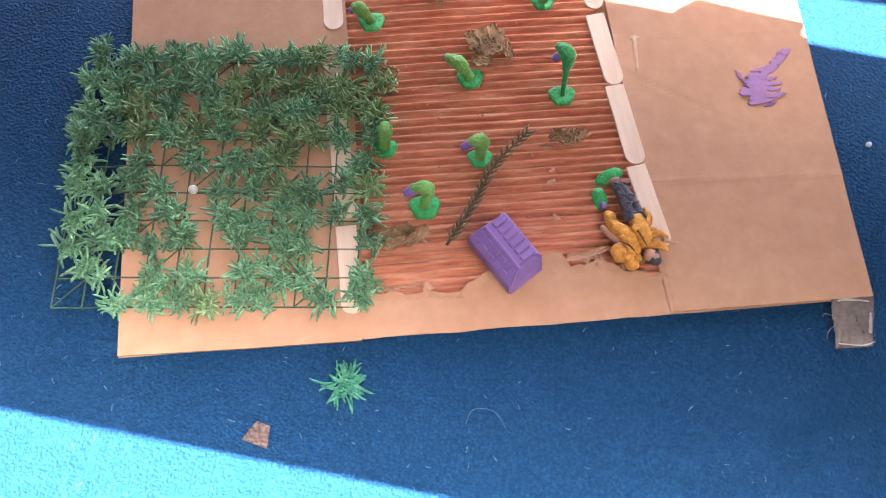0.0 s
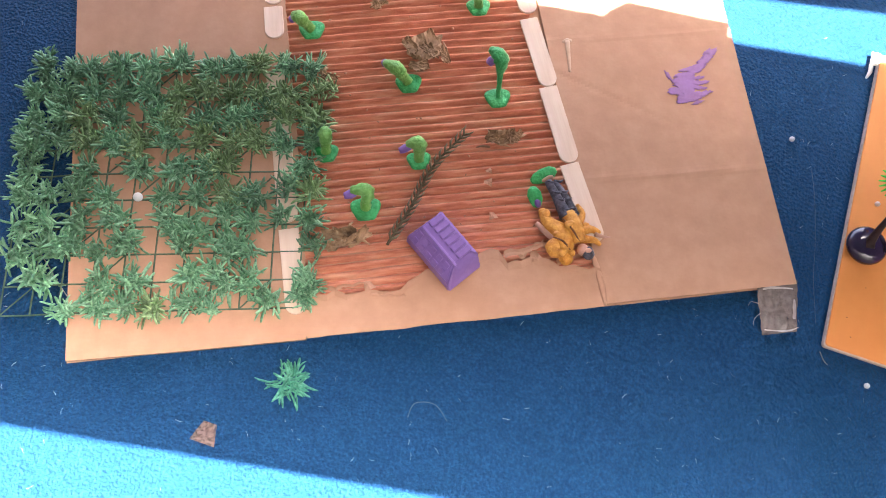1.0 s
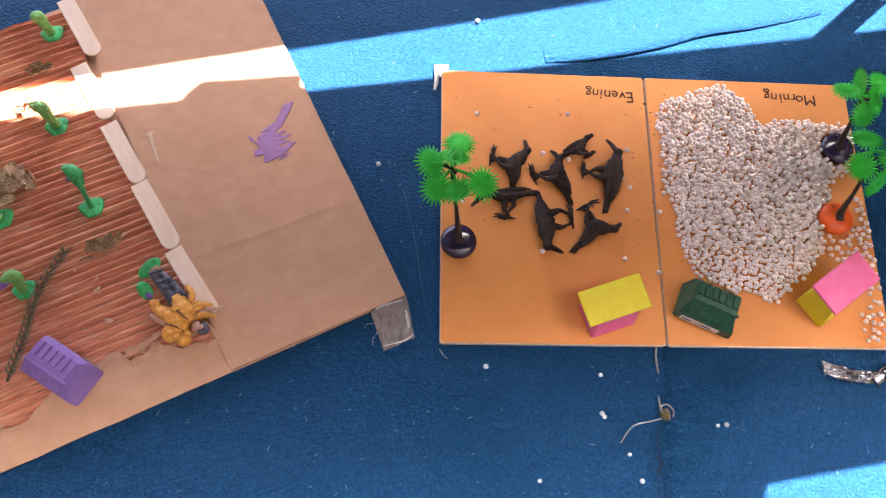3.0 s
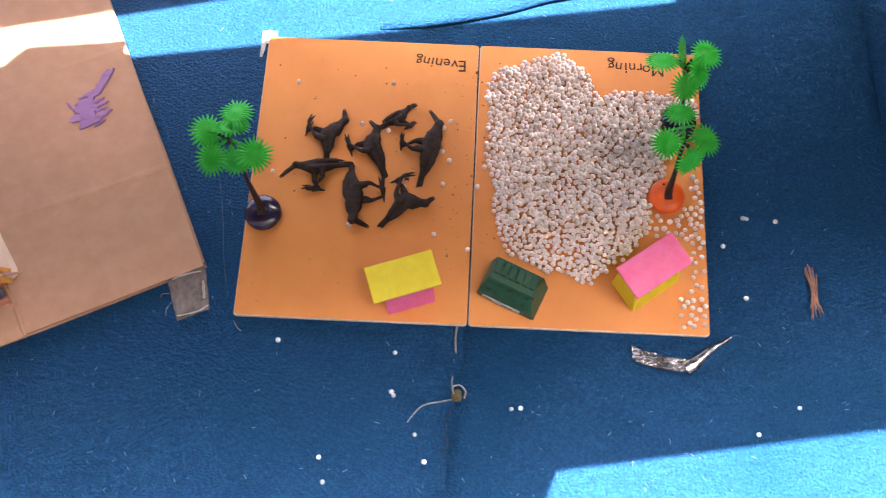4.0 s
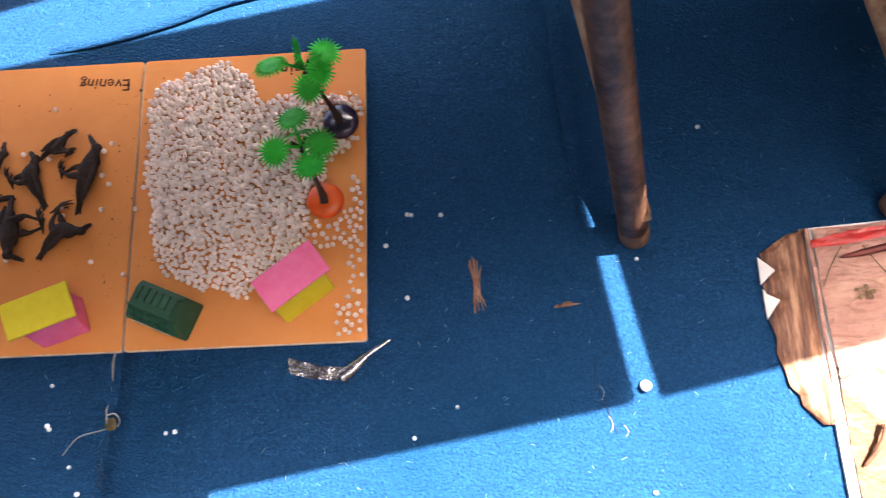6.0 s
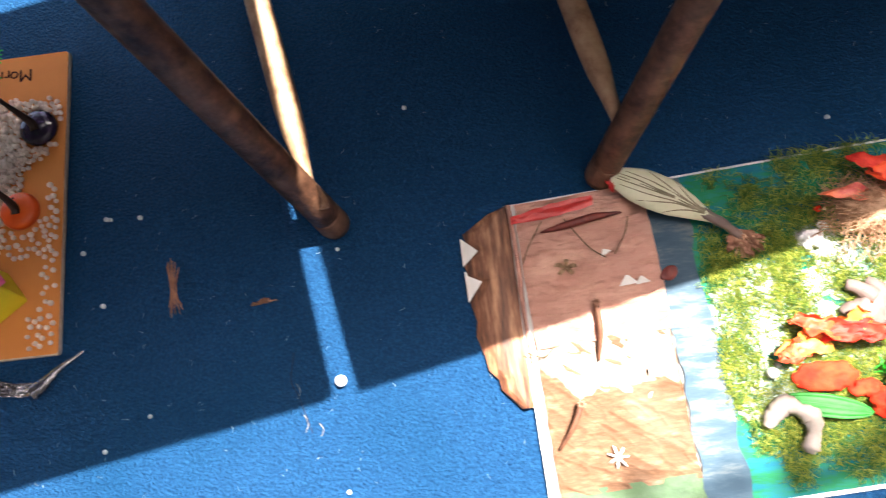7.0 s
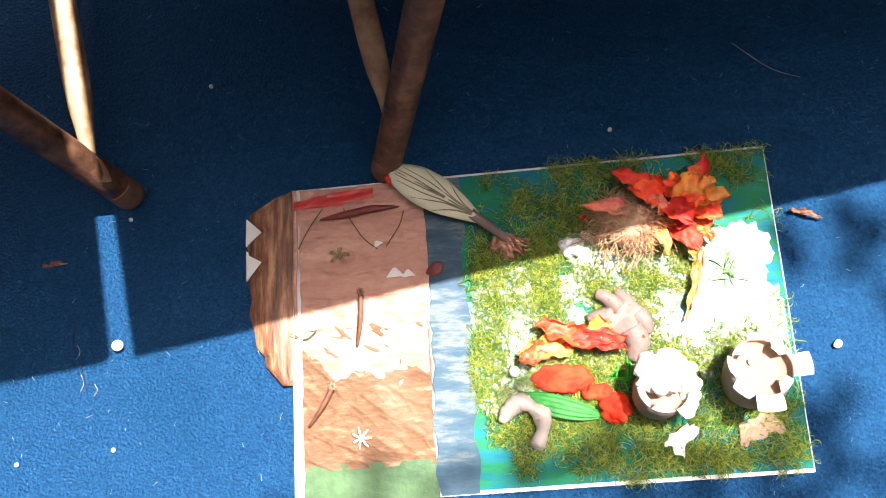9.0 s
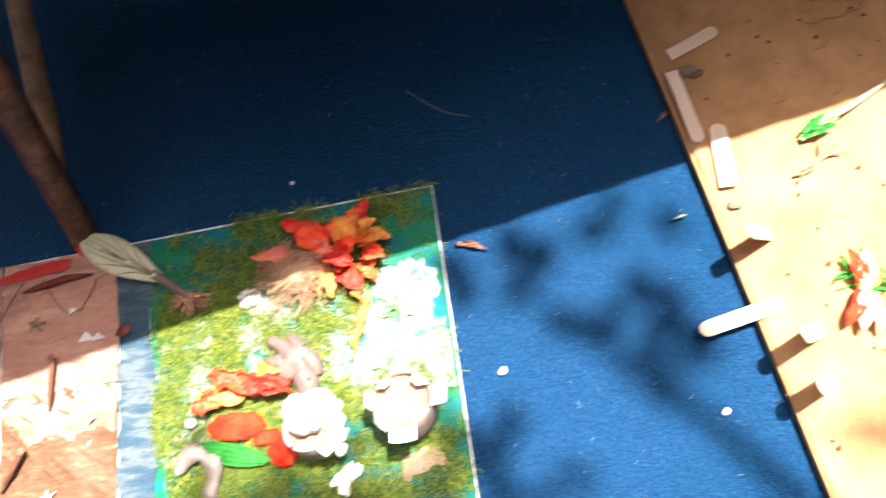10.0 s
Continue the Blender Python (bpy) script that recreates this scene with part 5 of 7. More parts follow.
RED_D = mat("dark_red_fold", [(0.10, 0.015, 0.012), (0.22, 0.03, 0.02)], 60, 5, 0.5, 0.3)
RED = mat("red_tape", [(0.50, 0.02, 0.02), (0.62, 0.04, 0.03)], 60, 5, 0.35, 0.3)
COIR = mat("coir_fibre", [(0.34, 0.19, 0.11), (0.58, 0.37, 0.24)], 160, 5, 0.8, 0.4)
PALE_LEAF = mat("pale_dried_leaf", [(0.50, 0.52, 0.33), (0.64, 0.62, 0.44), (0.68, 0.63, 0.48)], 40, 8, 0.6, 0.4, 160, 0.001)
VEIN = mat("leaf_vein", [(0.16, 0.14, 0.08), (0.30, 0.24, 0.16)], 120, 4, 0.7, 0.3)
LEAF_G = mat("fresh_green_leaf", [(0.005, 0.105, 0.010), (0.024, 0.22, 0.028)], 60, 5, 0.55, 0.4, 200, 0.001, spec=0.3)
CARD_W = mat("pale_paper_cup", [(0.17, 0.128, 0.102), (0.23, 0.178, 0.148)], 40, 6, 0.7, 0.25, 200, 0.0006)
SAND = mat("sandy_board", [(0.38, 0.195, 0.085), (0.46, 0.245, 0.112), (0.52, 0.29, 0.14)], 30, 9, 0.9, 0.6, 260, 0.0015, stain=((0.26, 0.14, 0.065), 9, 0.7))


PALE_BAND = mat("white_brushed_paper", [(0.34, 0.275, 0.23), (0.24, 0.17, 0.125), (0.14, 0.080, 0.050)], 40, 9, 0.6, 0.4, 120, 0.001, spread=(0.40, 0.72), stretch=(0.6, 1.6, 1))
WHITE_G = mat("white_glue_paint", [(0.40, 0.42, 0.40), (0.20, 0.30, 0.26), (0.012, 0.13, 0.085)], 50, 9, 0.4, 0.5, 140, 0.002, spread=(0.40, 0.62))


def island_mat(name, colours, rough=0.6):
    """Each strand its own tone."""
    m = bpy.data.materials.new(name)
    m.use_nodes = True
    n, l = m.node_tree.nodes, m.node_tree.links
    g = n.new("ShaderNodeNewGeometry")
    ramp = n.new("ShaderNodeValToRGB")
    els = ramp.color_ramp.elements
    els[0].color, els[1].color = rgb(colours[0]), rgb(colours[-1])
    for i, c in enumerate(colours[1:-1], 1):
        els.new(i / (len(colours) - 1)).color = rgb(c)
    l.new(g.outputs["Random Per Island"], ramp.inputs["Fac"])
    l.new(ramp.outputs["Color"], n["Principled BSDF"].inputs["Base Color"])
    n["Principled BSDF"].inputs["Roughness"].default_value = rough
    return m


MOSS = island_mat("moss", [(0.048, 0.145, 0.024), (0.14, 0.225, 0.032), (0.28, 0.32, 0.045), (0.42, 0.43, 0.085)])
LINT = island_mat("lint", [(0.30, 0.38, 0.46), (0.55, 0.60, 0.64), (0.2, 0.32, 0.45)])

MAROON, SPRIG = (0.922, 0.008), (1.162, -0.004)
TL, TR, BR, BL = (0.799, 0.081), (1.201, 0.104), (1.213, -0.161), (0.806, -0.179)


def on3(u, v):
    a = [BL[i] + (BR[i] - BL[i]) * u for i in (0, 1)]
    b = [TL[i] + (TR[i] - TL[i]) * u for i in (0, 1)]
    return a[0] + (b[0] - a[0]) * v, a[1] + (b[1] - a[1]) * v


def quad3(u0, u1, v0, v1, lift, wave=0.0, n=24, seed=1.0, wobble=0.0, crease=0.0, along=(1.0, 0.0)):
    """A thin sheet glued on the board, with waves, wavering sides and sharp creases that run along one direction."""
    bm = bmesh.new()

    def f(a, b):
        u, v = u0 + (u1 - u0) * a, v0 + (v1 - v0) * b
        if wobble:
            u += wobble * nz(v * 14, a * 2, 1.0, seed) * (1 if a in (0.0, 1.0) else 0.5)
        x, y = on3(u, v)
        p, q = x * along[0] + y * along[1], y * along[0] - x * along[1]
        fold = max(0.0, 1 - 5 * abs(nz(p * 0.30, q, 60, seed))) + 0.6 * max(0.0, 1 - 5 * abs(nz(p * 0.35, q, 130, seed + 5)))
        return x, y, lift + wave * (0.5 + nz(x, y, 45, seed) + 0.5 * nz(x, y, 120, seed + 3)) + crease * fold
    sheet(bm, n, n, f)
    return bm


meadow = thing("meadow_board", "art board with brown paper, blue strip and painted meadow", "art board")
bm = bmesh.new()
slab(bm, [BL, BR, TR, TL], 0.0008, 0.0042)
part("backing", bm, WHITE_P, meadow, "white backing board")
bm = quad3(0.355, 0.997, 0.012, 0.992, 0.0049, 0.0004, 40, 2)
part("painted_ground", bm, TEAL, meadow, "teal and green brushed paint")
r = random.Random(41)
for k, (u, v, rx, ry) in enumerate(((0.43, 0.52, 0.030, 0.030), (0.50, 0.60, 0.036, 0.022), (0.56, 0.44, 0.034, 0.030), (0.64, 0.62, 0.038, 0.020), (0.66, 0.40, 0.030, 0.022), (0.74, 0.50, 0.036, 0.026), (0.82, 0.42, 0.034, 0.030),
                                   (0.80, 0.60, 0.030, 0.026), (0.88, 0.56, 0.034, 0.042), (0.92, 0.66, 0.026, 0.026), (0.935, 0.45, 0.028, 0.034), (0.41, 0.33, 0.018, 0.030), (0.48, 0.30, 0.022, 0.020), (0.60, 0.72, 0.020, 0.012))):
    bm = bmesh.new()
    splat(bm, on3(u, v), rx, ry, k * 2.7, r.uniform(-0.5, 0.5), 0.0056 + 0.00006 * k, 70, 0.32)
    for v in bm.verts:
        v.co.x = min(v.co.x, 1.2015 - 0.045 * v.co.y)
    part("glue_daub", bm, WHITE_G, meadow, "white dried glue over green paint")
bm = quad3(0.020, 0.285, 0.53, 0.992, 0.0064, 0.0026, 130, 3, 0.006, 0.0011, (0.97, 0.24))
part("brown_paper", bm, BROWN_P, meadow, "crumpled pinkish brown paper", smooth=True)
bm = quad3(0.020, 0.280, 0.10, 0.54, 0.0055, 0.0012, 130, 5, 0.006, 0.0012, (0.85, -0.53))
part("marbled_paper", bm, MARBLE, meadow, "tan and white marbled paper", smooth=True)
bm = bmesh.new()


def ragged_band(a, b):
    u = 0.022 + 0.256 * a
    low = 0.475 - 0.075 * math.sin(a * 2.6) + 0.05 * nz(a * 5, 1, 1.0, 4) + 0.025 * nz(a * 17, 1, 1.0, 9) - 0.06 * a
    x, y = on3(u, low + (0.548 - low) * b)
    return x, y, 0.0066 + 0.0014 * (0.5 + nz(x, y, 45, 15))


sheet(bm, 60, 16, ragged_band)
part("white_band", bm, PALE_BAND, meadow, "white brushed band", smooth=True)
bm = quad3(0.022, 0.285, 0.0, 0.115, 0.0062, 0.0006, 16, 7, 0.004)
part("green_patch", bm, GREEN_P, meadow, "dull green painted patch")
bm = quad3(0.282, 0.362, 0.004, 0.99, 0.0064, 0.0010, 30, 9, 0.012)
part("blue_strip", bm, STRIP_B, meadow, "brushed blue and white strip")
# wood-grain flap with a notched free edge
bm = bmesh.new()
zig = [(0.801, 0.081), (0.786, 0.076), (0.763, 0.061), (0.7645, 0.055), (0.774, 0.046), (0.762, 0.034), (0.7635, 0.026), (0.7745, 0.020), (0.763, 0.004), (0.767, -0.012), (0.765, -0.024), (0.770, -0.040),
       (0.772, -0.052), (0.779, -0.060), (0.780, -0.068), (0.794, -0.084), (0.803, -0.080)]
rows = [[bm.verts.new((x + (0.803 - x) * t, y, 0.002 + 0.008 * math.sin(math.pi * min(1, t * 0.9 + 0.1)) * 0.6 + 0.002 * t)) for t in (0, 0.25, 0.5, 0.75, 1.0)] for x, y in zig]
for a, b in zip(rows, rows[1:]):
    for k in range(4):
        bm.faces.new((a[k], b[k], b[k + 1], a[k + 1]))
r_ = bmesh.ops.extrude_face_region(bm, geom=bm.faces[:])
bmesh.ops.translate(bm, verts=[v for v in r_["geom"] if isinstance(v, bmesh.types.BMVert)], vec=(0, 0, -0.0012))
bmesh.ops.recalc_face_normals(bm, faces=bm.faces[:])
part("wood_grain_flap", bm, WOODGRAIN, meadow, "brown wood-grain paper flap with notched edge")
for tri in (((0.7605, 0.058), (0.774, 0.046), (0.7605, 0.034)), ((0.7610, 0.030), (0.7745, 0.020), (0.7618, 0.004))):
    bm = bmesh.new()
    slab(bm, [tri[0], tri[2], tri[1]], 0.001, 0.0034)
    part("white_notch", bm, WHITE_P, meadow, "white paper showing in the notch")
bm = bmesh.new()
limb(bm, [(0.803, 0.080, 0.0085), (0.805, 0.03, 0.0085), (0.8045, 0.0, 0.008), (0.806, -0.05, 0.006)], [0.0018, 0.0022, 0.002, 0.0012], 8, 8, 0.6)
part("fold_ridge", bm, BROWN_P, meadow, smooth=True)
bm = bmesh.new()
sheet(bm, 30, 6, lambda u, v: (0.8035 + 0.068 * u, 0.0655 + 0.0095 * u + (v - 0.5) * 0.0110 * (0.55 + 0.45 * math.sin(u * 2.6)) + 0.001 * nz(u * 9, v, 1, 2), 0.0118 + 0.0015 * nz(u * 7, v * 2, 1, 6)))
part("red_tape", bm, RED, meadow, "red tape strip")
bm = bmesh.new()
limb(bm, [(0.826, 0.053, 0.0105), (0.845, 0.056, 0.0118), (0.870, 0.0605, 0.012), (0.893, 0.062, 0.0105)], [0.0006, 0.0032, 0.0034, 0.0006], 7, 6, 0.7)
part("red_fold", bm, RED_D, meadow, "dark red folded edge", smooth=True)
for pts in (((0.808, 0.028), (0.816, 0.044), (0.828, 0.062)), ((0.846, 0.062), (0.862, 0.037), (0.875, 0.026)), ((0.882, 0.028), (0.893, 0.045), (0.897, 0.058)), ((0.802, -0.042), (0.815, -0.047), (0.824, -0.040))):
    bm = bmesh.new()
    limb(bm, [(x, y, 0.0118) for x, y in pts], [0.0005, 0.0005, 0.0005], 5, 6)
    part("thread", bm, TWIG, meadow)
r = random.Random(31)
for x, y, s, a in ((0.8745, 0.031, 0.008, 30), (0.895, -0.065, 0.007, 40), (0.889, 0.006, 0.013, 5), (0.900, 0.005, 0.010, 8)):
    bm = bmesh.new()
    sheet(bm, 5, 4, lambda u, v: ((u - 0.5) * s * (1.2 - v), (v - 0.5) * s * 0.6, 0.0005 + 0.0012 * abs(nz(u * 3, v * 3, 1, s * 900))))
    ob = part("paper_chip", bm, WHITE_P, meadow, "white paper chip")
    ob.matrix_basis = pose(x, y, 0.0108, 0, 0, a)
bm = bmesh.new()
for k in range(16):
    a = k * 0.9
    limb(bm, [(0.860, -0.127, 0.0085), (0.860 + math.cos(a) * 0.005, -0.127 + math.sin(a) * 0.005, 0.011), (0.860 + math.cos(a) * (0.0065 + 0.0022 * math.sin(k * 2.3)), -0.127 + math.sin(a) * (0.0065 + 0.0022 * math.sin(k * 2.3)), 0.0085)], [0.0006, 0.0009, 0.0007], 5, 3)
part("white_flower", bm, COTTON, meadow, "small white paper flower")
bm = bmesh.new()
for k in range(10):
    a = k * 1.3
    limb(bm, [(0.842, 0.022, 0.0085), (0.842 + math.cos(a) * 0.005, 0.022 + math.sin(a) * 0.004, 0.013), (0.842 + math.cos(a) * 0.009, 0.022 + math.sin(a) * 0.007, 0.010)], [0.0006, 0.0016, 0.0006], 5, 3, 0.5)
part("dried_flower", bm, DRY, meadow, "brown dried flower head")

TWIG_R = mat("reddish_stem", [(0.085, 0.030, 0.015), (0.16, 0.062, 0.030)], 120, 5, 0.7, 0.4)
# twigs with dried heads
for a, b in (((0.861, -0.010), (0.857, -0.054)), ((0.838, -0.086), (0.818, -0.117))):
    t = thing("dried_stem", "thin dark dried stem with a brown flower end", "stem", pose(a[0], a[1], 0.0085), group="dried stems")
    d = Vector((b[0] - a[0], b[1] - a[1], 0))
    bm = bmesh.new()
    limb(bm, [(0, 0, 0.006), d * 0.5 + Vector((0.002, 0, 0.007)), d + Vector((0, 0, 0.0005))], [0.0024, 0.0022, 0.0012], 7, 6)
    part("stalk", bm, TWIG_R, t, smooth=True)
    bm = bmesh.new()
    for k in range(7):
        q = k * 0.9
        limb(bm, [(0, 0, 0.006), (math.cos(q) * 0.002, math.sin(q) * 0.002, 0.009), (math.cos(q) * 0.0035, math.sin(q) * 0.0035, 0.008)], [0.0006, 0.0012, 0.0004], 5, 3, 0.6)
    part("flower_end", bm, DRY_R, t, "small brown flower end")


# ---- moss ----
def moss_amount(x, y):
    """How thickly the moss lies: thin in the white and teal openings."""
    u = (x - 0.95) / 0.26
    if not 0.0 < u < 1.02:
        return 0.0
    k = 0.55 + 0.9 * nz(x, y, 38, 3) + 0.5 * nz(x, y, 95, 8)
    k -= 0.28 * min(1.0, max(0.0, (y - 0.028) / 0.02)) * (0.5 + 0.5 * math.cos((y - 0.088) * 75))
    k -= 1.3 * math.exp(-(((x - 1.178) / 0.030) ** 2 + ((y - 0.005) / 0.050) ** 2))
    k -= 1.0 * math.exp(-(((x - 1.13) / 0.022) ** 2 + ((y + 0.035) / 0.022) ** 2))
    k -= 0.45 * math.exp(-(((x - 0.968) / 0.022) ** 2 + ((y - 0.065) / 0.028) ** 2))
    k -= 0.6 * math.exp(-(((x - 1.0) / 0.05) ** 2 + ((y + 0.165) / 0.012) ** 2))
    k -= 0.5 * math.exp(-((y + 0.170 - 0.05 * (x - 1.0)) / 0.008) ** 2) + 0.45 * math.exp(-((x - 1.207) / 0.006) ** 2)
    edge = 0.956 + 0.014 * nz(y, 0, 30, 4) + (0.008 if y > 0.03 else 0.0) + max(0.0, (-0.09 - y)) * 0.35
    if x < edge:
        k -= (edge - x) * 60
    return k


def strands(count, place, length, radius, lift, rng, curl=1.0):
    """Many thin curly three-sided strands as one mesh."""
    V, F = [], []
    n = 0
    while n < count:
        p = place(rng)
        if p is None:
            continue
        x, y, z = p
        a, bend = rng.uniform(0, math.tau), rng.uniform(-2.2, 2.2) * curl
        ln = length * rng.uniform(0.6, 1.3)
        up = rng.uniform(0.0, 1.0)
        pts = []
        cx, cy = x, y
        for k in range(5):
            pts.append((cx, cy, z + lift * up * math.sin(math.pi * k / 4) + 0.0004 * k * (rng.random() < 0.3)))
            cx += math.cos(a) * ln / 4
            cy += math.sin(a) * ln / 4
            a += bend / 4
        base = len(V)
        for k, q in enumerate(pts):
            w = radius * (1.0 if 0 < k < 4 else 0.5)
            V += [(q[0] + w * math.sin(a), q[1] - w * math.cos(a), q[2]), (q[0] - w * math.sin(a), q[1] + w * math.cos(a), q[2]), (q[0], q[1], q[2] + w * 1.2)]
        for k in range(4):
            i = base + 3 * k
            F += [(i, i + 1, i + 4, i + 3), (i + 1, i + 2, i + 5, i + 4), (i + 2, i, i + 3, i + 5)]
        n += 1
    return V, F


def moss_place(rng):
    u, v = rng.uniform(0.36, 1.0), rng.uniform(0.0, 1.0)
    x, y = on3(u, v)
    if rng.random() > moss_amount(x, y):
        return None
    return x, y, 0.0056


V, F = strands(23000, moss_place, 0.0092, 0.00031, 0.0050, random.Random(8), 1.8)
me = bpy.data.meshes.new("moss")
me.from_pydata(V, [], F)
me.materials.append(MOSS)
tagged(new("moss", me), "curly dried green moss glued over the painted board", "moss", kind="stuff")


# ---- petals and nest ----
def petal(bm, root, ang, ln, w, rise, seed, curl=0.4, crumple=0.0):
    d = Vector((math.cos(ang), math.sin(ang), 0))
    s = Vector((-d.y, d.x, 0))
    root = Vector(root)

    def f(u, v):
        wid = w * (math.sin(math.pi * min(1, 0.12 + 0.88 * u)) ** 0.6) * (1 - 0.35 * u)
        k = (v - 0.5) * 2
        c = crumple
        return (root + d * (ln * u + c * 0.5 * nz(v * 5, u * 3, 1.0, seed + 1)) + s * (k * wid * (1 + (0.25 + c * 30) * nz(u * 4, v * 3, 1, seed)) + c * nz(u * 6, v * 2, 1.0, seed + 7))
                + Vector((0, 0, max(0.0, rise * math.sin(u * 2.4) + curl * wid * k * k + 0.004 * nz(u * 5, v * 4, 1.0, seed + 4) + c * nz(u * 9, v * 7, 1.0, seed + 2)))))
    return sheet(bm, 14, 9, f)


flower = thing("petal_flower", "crumpled orange and red dried petals round a coir nest", "dried flower", pose(1.122, 0.048, 0.006))
r = random.Random(5)
PETAL_R = mat("red_petal", [(0.52, 0.014, 0.010), (0.72, 0.055, 0.022)], 60, 7, 0.65, 0.7, 160, 0.0015, vary=0.15)
PETAL_P = mat("pale_orange_petal", [(0.74, 0.20, 0.03), (0.80, 0.36, 0.07), (0.76, 0.13, 0.025)], 60, 7, 0.5, 0.7, 160, 0.0015, vary=0.15)
PETAL_K = mat("pink_petal", [(0.62, 0.10, 0.11), (0.74, 0.24, 0.14), (0.70, 0.16, 0.05)], 70, 7, 0.5, 0.7, 160, 0.0015)
# each petal from its root to its tip, with half its width, its root's height, its rise and its tone
for k, (x0, y0, x1, y1, w, z0, rise, tone) in enumerate((
        (1.134, 0.062, 1.146, 0.094, 0.0062, 0.014, 0.012, PETAL_R), (1.124, 0.052, 1.134, 0.079, 0.0105, 0.018, 0.014, PETAL_P), (1.132, 0.058, 1.152, 0.074, 0.0085, 0.014, 0.012, PETAL_P),
        (1.134, 0.056, 1.164, 0.057, 0.0085, 0.016, 0.010, PETAL_P), (1.136, 0.048, 1.157, 0.040, 0.0090, 0.012, 0.010, PETAL), (1.112, 0.052, 1.130, 0.034, 0.0110, 0.020, 0.010, PETAL_R),
        (1.116, 0.036, 1.137, 0.014, 0.0100, 0.014, 0.010, PETAL_R), (1.106, 0.060, 1.071, 0.081, 0.0080, 0.014, 0.014, PETAL_R), (1.110, 0.058, 1.082, 0.065, 0.0095, 0.016, 0.012, PETAL),
        (1.108, 0.060, 1.102, 0.078, 0.0075, 0.012, 0.012, PETAL_R), (1.090, 0.047, 1.042, 0.053, 0.0062, 0.018, 0.010, PETAL_K), (1.104, 0.042, 1.111, 0.010, 0.0062, 0.014, 0.008, PETAL_P),
        (1.100, 0.040, 1.098, 0.016, 0.0055, 0.010, 0.006, PETAL_P), (1.138, 0.042, 1.148, 0.022, 0.0075, 0.010, 0.008, PETAL), (1.118, 0.060, 1.120, 0.080, 0.0080, 0.012, 0.012, PETAL),
        (1.140, 0.016, 1.123, -0.040, 0.0036, 0.008, 0.006, PETAL_P), (1.120, 0.050, 1.142, 0.056, 0.0075, 0.022, 0.010, PETAL), (1.126, 0.046, 1.118, 0.030, 0.0080, 0.022, 0.006, PETAL_R),
        (1.112, 0.048, 1.096, 0.058, 0.0070, 0.020, 0.008, PETAL_K), (1.130, 0.066, 1.140, 0.084, 0.0070, 0.016, 0.012, PETAL), (1.128, 0.030, 1.134, 0.004, 0.0055, 0.012, 0.006, PETAL_P))):
    bm = bmesh.new()
    d = Vector((x1 - x0, y1 - y0))
    petal(bm, (x0 - 1.122, y0 - 0.048, z0 - 0.006), math.atan2(d.y, d.x), d.length, w * 1.1, rise, k * 3.1, r.uniform(0.2, 0.9), 0.0032)
    part("petal", bm, tone, flower, smooth=True)
bm = bmesh.new()
blob(bm, (-0.042, -0.010, 0.010), (0.021, 0.018, 0.014), sub=3, rough=0.004, scale=120)
part("nest", bm, COIR, flower, "brown coir fibre nest", smooth=True)


def nest_place(rng):
    a, q = rng.uniform(0, math.tau), rng.uniform(0.3, 1.25)
    return -0.042 + math.cos(a) * 0.025 * q, -0.010 + math.sin(a) * 0.021 * q, 0.017 * max(0.1, 1.25 - q) + 0.005


V, F = strands(700, nest_place, 0.017, 0.00040, 0.005, random.Random(9), 0.8)
me = bpy.data.meshes.new("fibre_layer")
me.from_pydata(V, [], F)
me.materials.append(COIR)
ob = new("fibre_layer", me)
ob.parent = flower
tagged(ob, "loose coir fibres", kind="stuff")

# small red petal bits and cotton tufts on the moss
for x, y, z, rr, m_, nm, lb in ((1.047, 0.046, 0.010, 0.0035, CLAY_R, "petal_bit", "tiny red petal bit on the moss"), (0.886, 0.092, 0.012, 0.006, RED, "petal_bit", "red petal bit at the leaf tip"),
                                (1.035, 0.022, 0.010, 0.010, COTTON, "cotton_tuft", "small white cotton tuft on the moss"), (1.048, 0.032, 0.010, 0.0045, COTTON, "cotton_tuft", "small white cotton tuft on the moss")):
    bm = bmesh.new()
    blob(bm, (0, 0, 0), (rr, rr * 0.8, rr * 0.6), sub=3, rough=rr * 0.5, scale=260)
    ob = mesh_ob(nm, bm, m_, True)
    ob.matrix_basis = pose(x, y, z - 0.002)
    tagged(ob, lb, "scrap")
loose_bead(0.984, -0.078, 0.0075, 1.7, label="white foam ball lying on the moss")

bm = bmesh.new()
blob(bm, (0, 0, 0.0015), (0.0075, 0.0052, 0.0016), sub=3, rough=0.0024, scale=160, seed=3.0)
ob = mesh_ob("leaf_scrap", bm, RED_D, True)
ob.matrix_basis = pose(MAROON[0], MAROON[1], 0.0078, 0, 0, 25)
tagged(ob, "small dark maroon leaf scrap on the blue strip", "leaf scrap", "leaf scraps")

# ---- pale leaf ----
t = thing("pale_leaf", "pale grey-green dried leaf with dark veins and a long stalk", "leaf", pose(0, 0, 0))
tip, base = Vector((0.889, 0.091, 0.024)), Vector((0.962, 0.046, 0.020))
ax_l = (base - tip)
sd = Vector((-ax_l.y, ax_l.x, 0)).normalized()


def leaf_pt(u, k):
    wid = 0.0178 * (math.sin(math.pi * min(1.0, (u * 0.80 + 0.10))) ** 0.75) * (1 - 0.55 * u ** 2)
    return tip + ax_l * u + sd * k * wid + Vector((0, 0, 0.005 * math.sin(u * 3.0) - 0.0045 * k * k + 0.0015 * nz(u * 6, k * 2, 1, 3)))


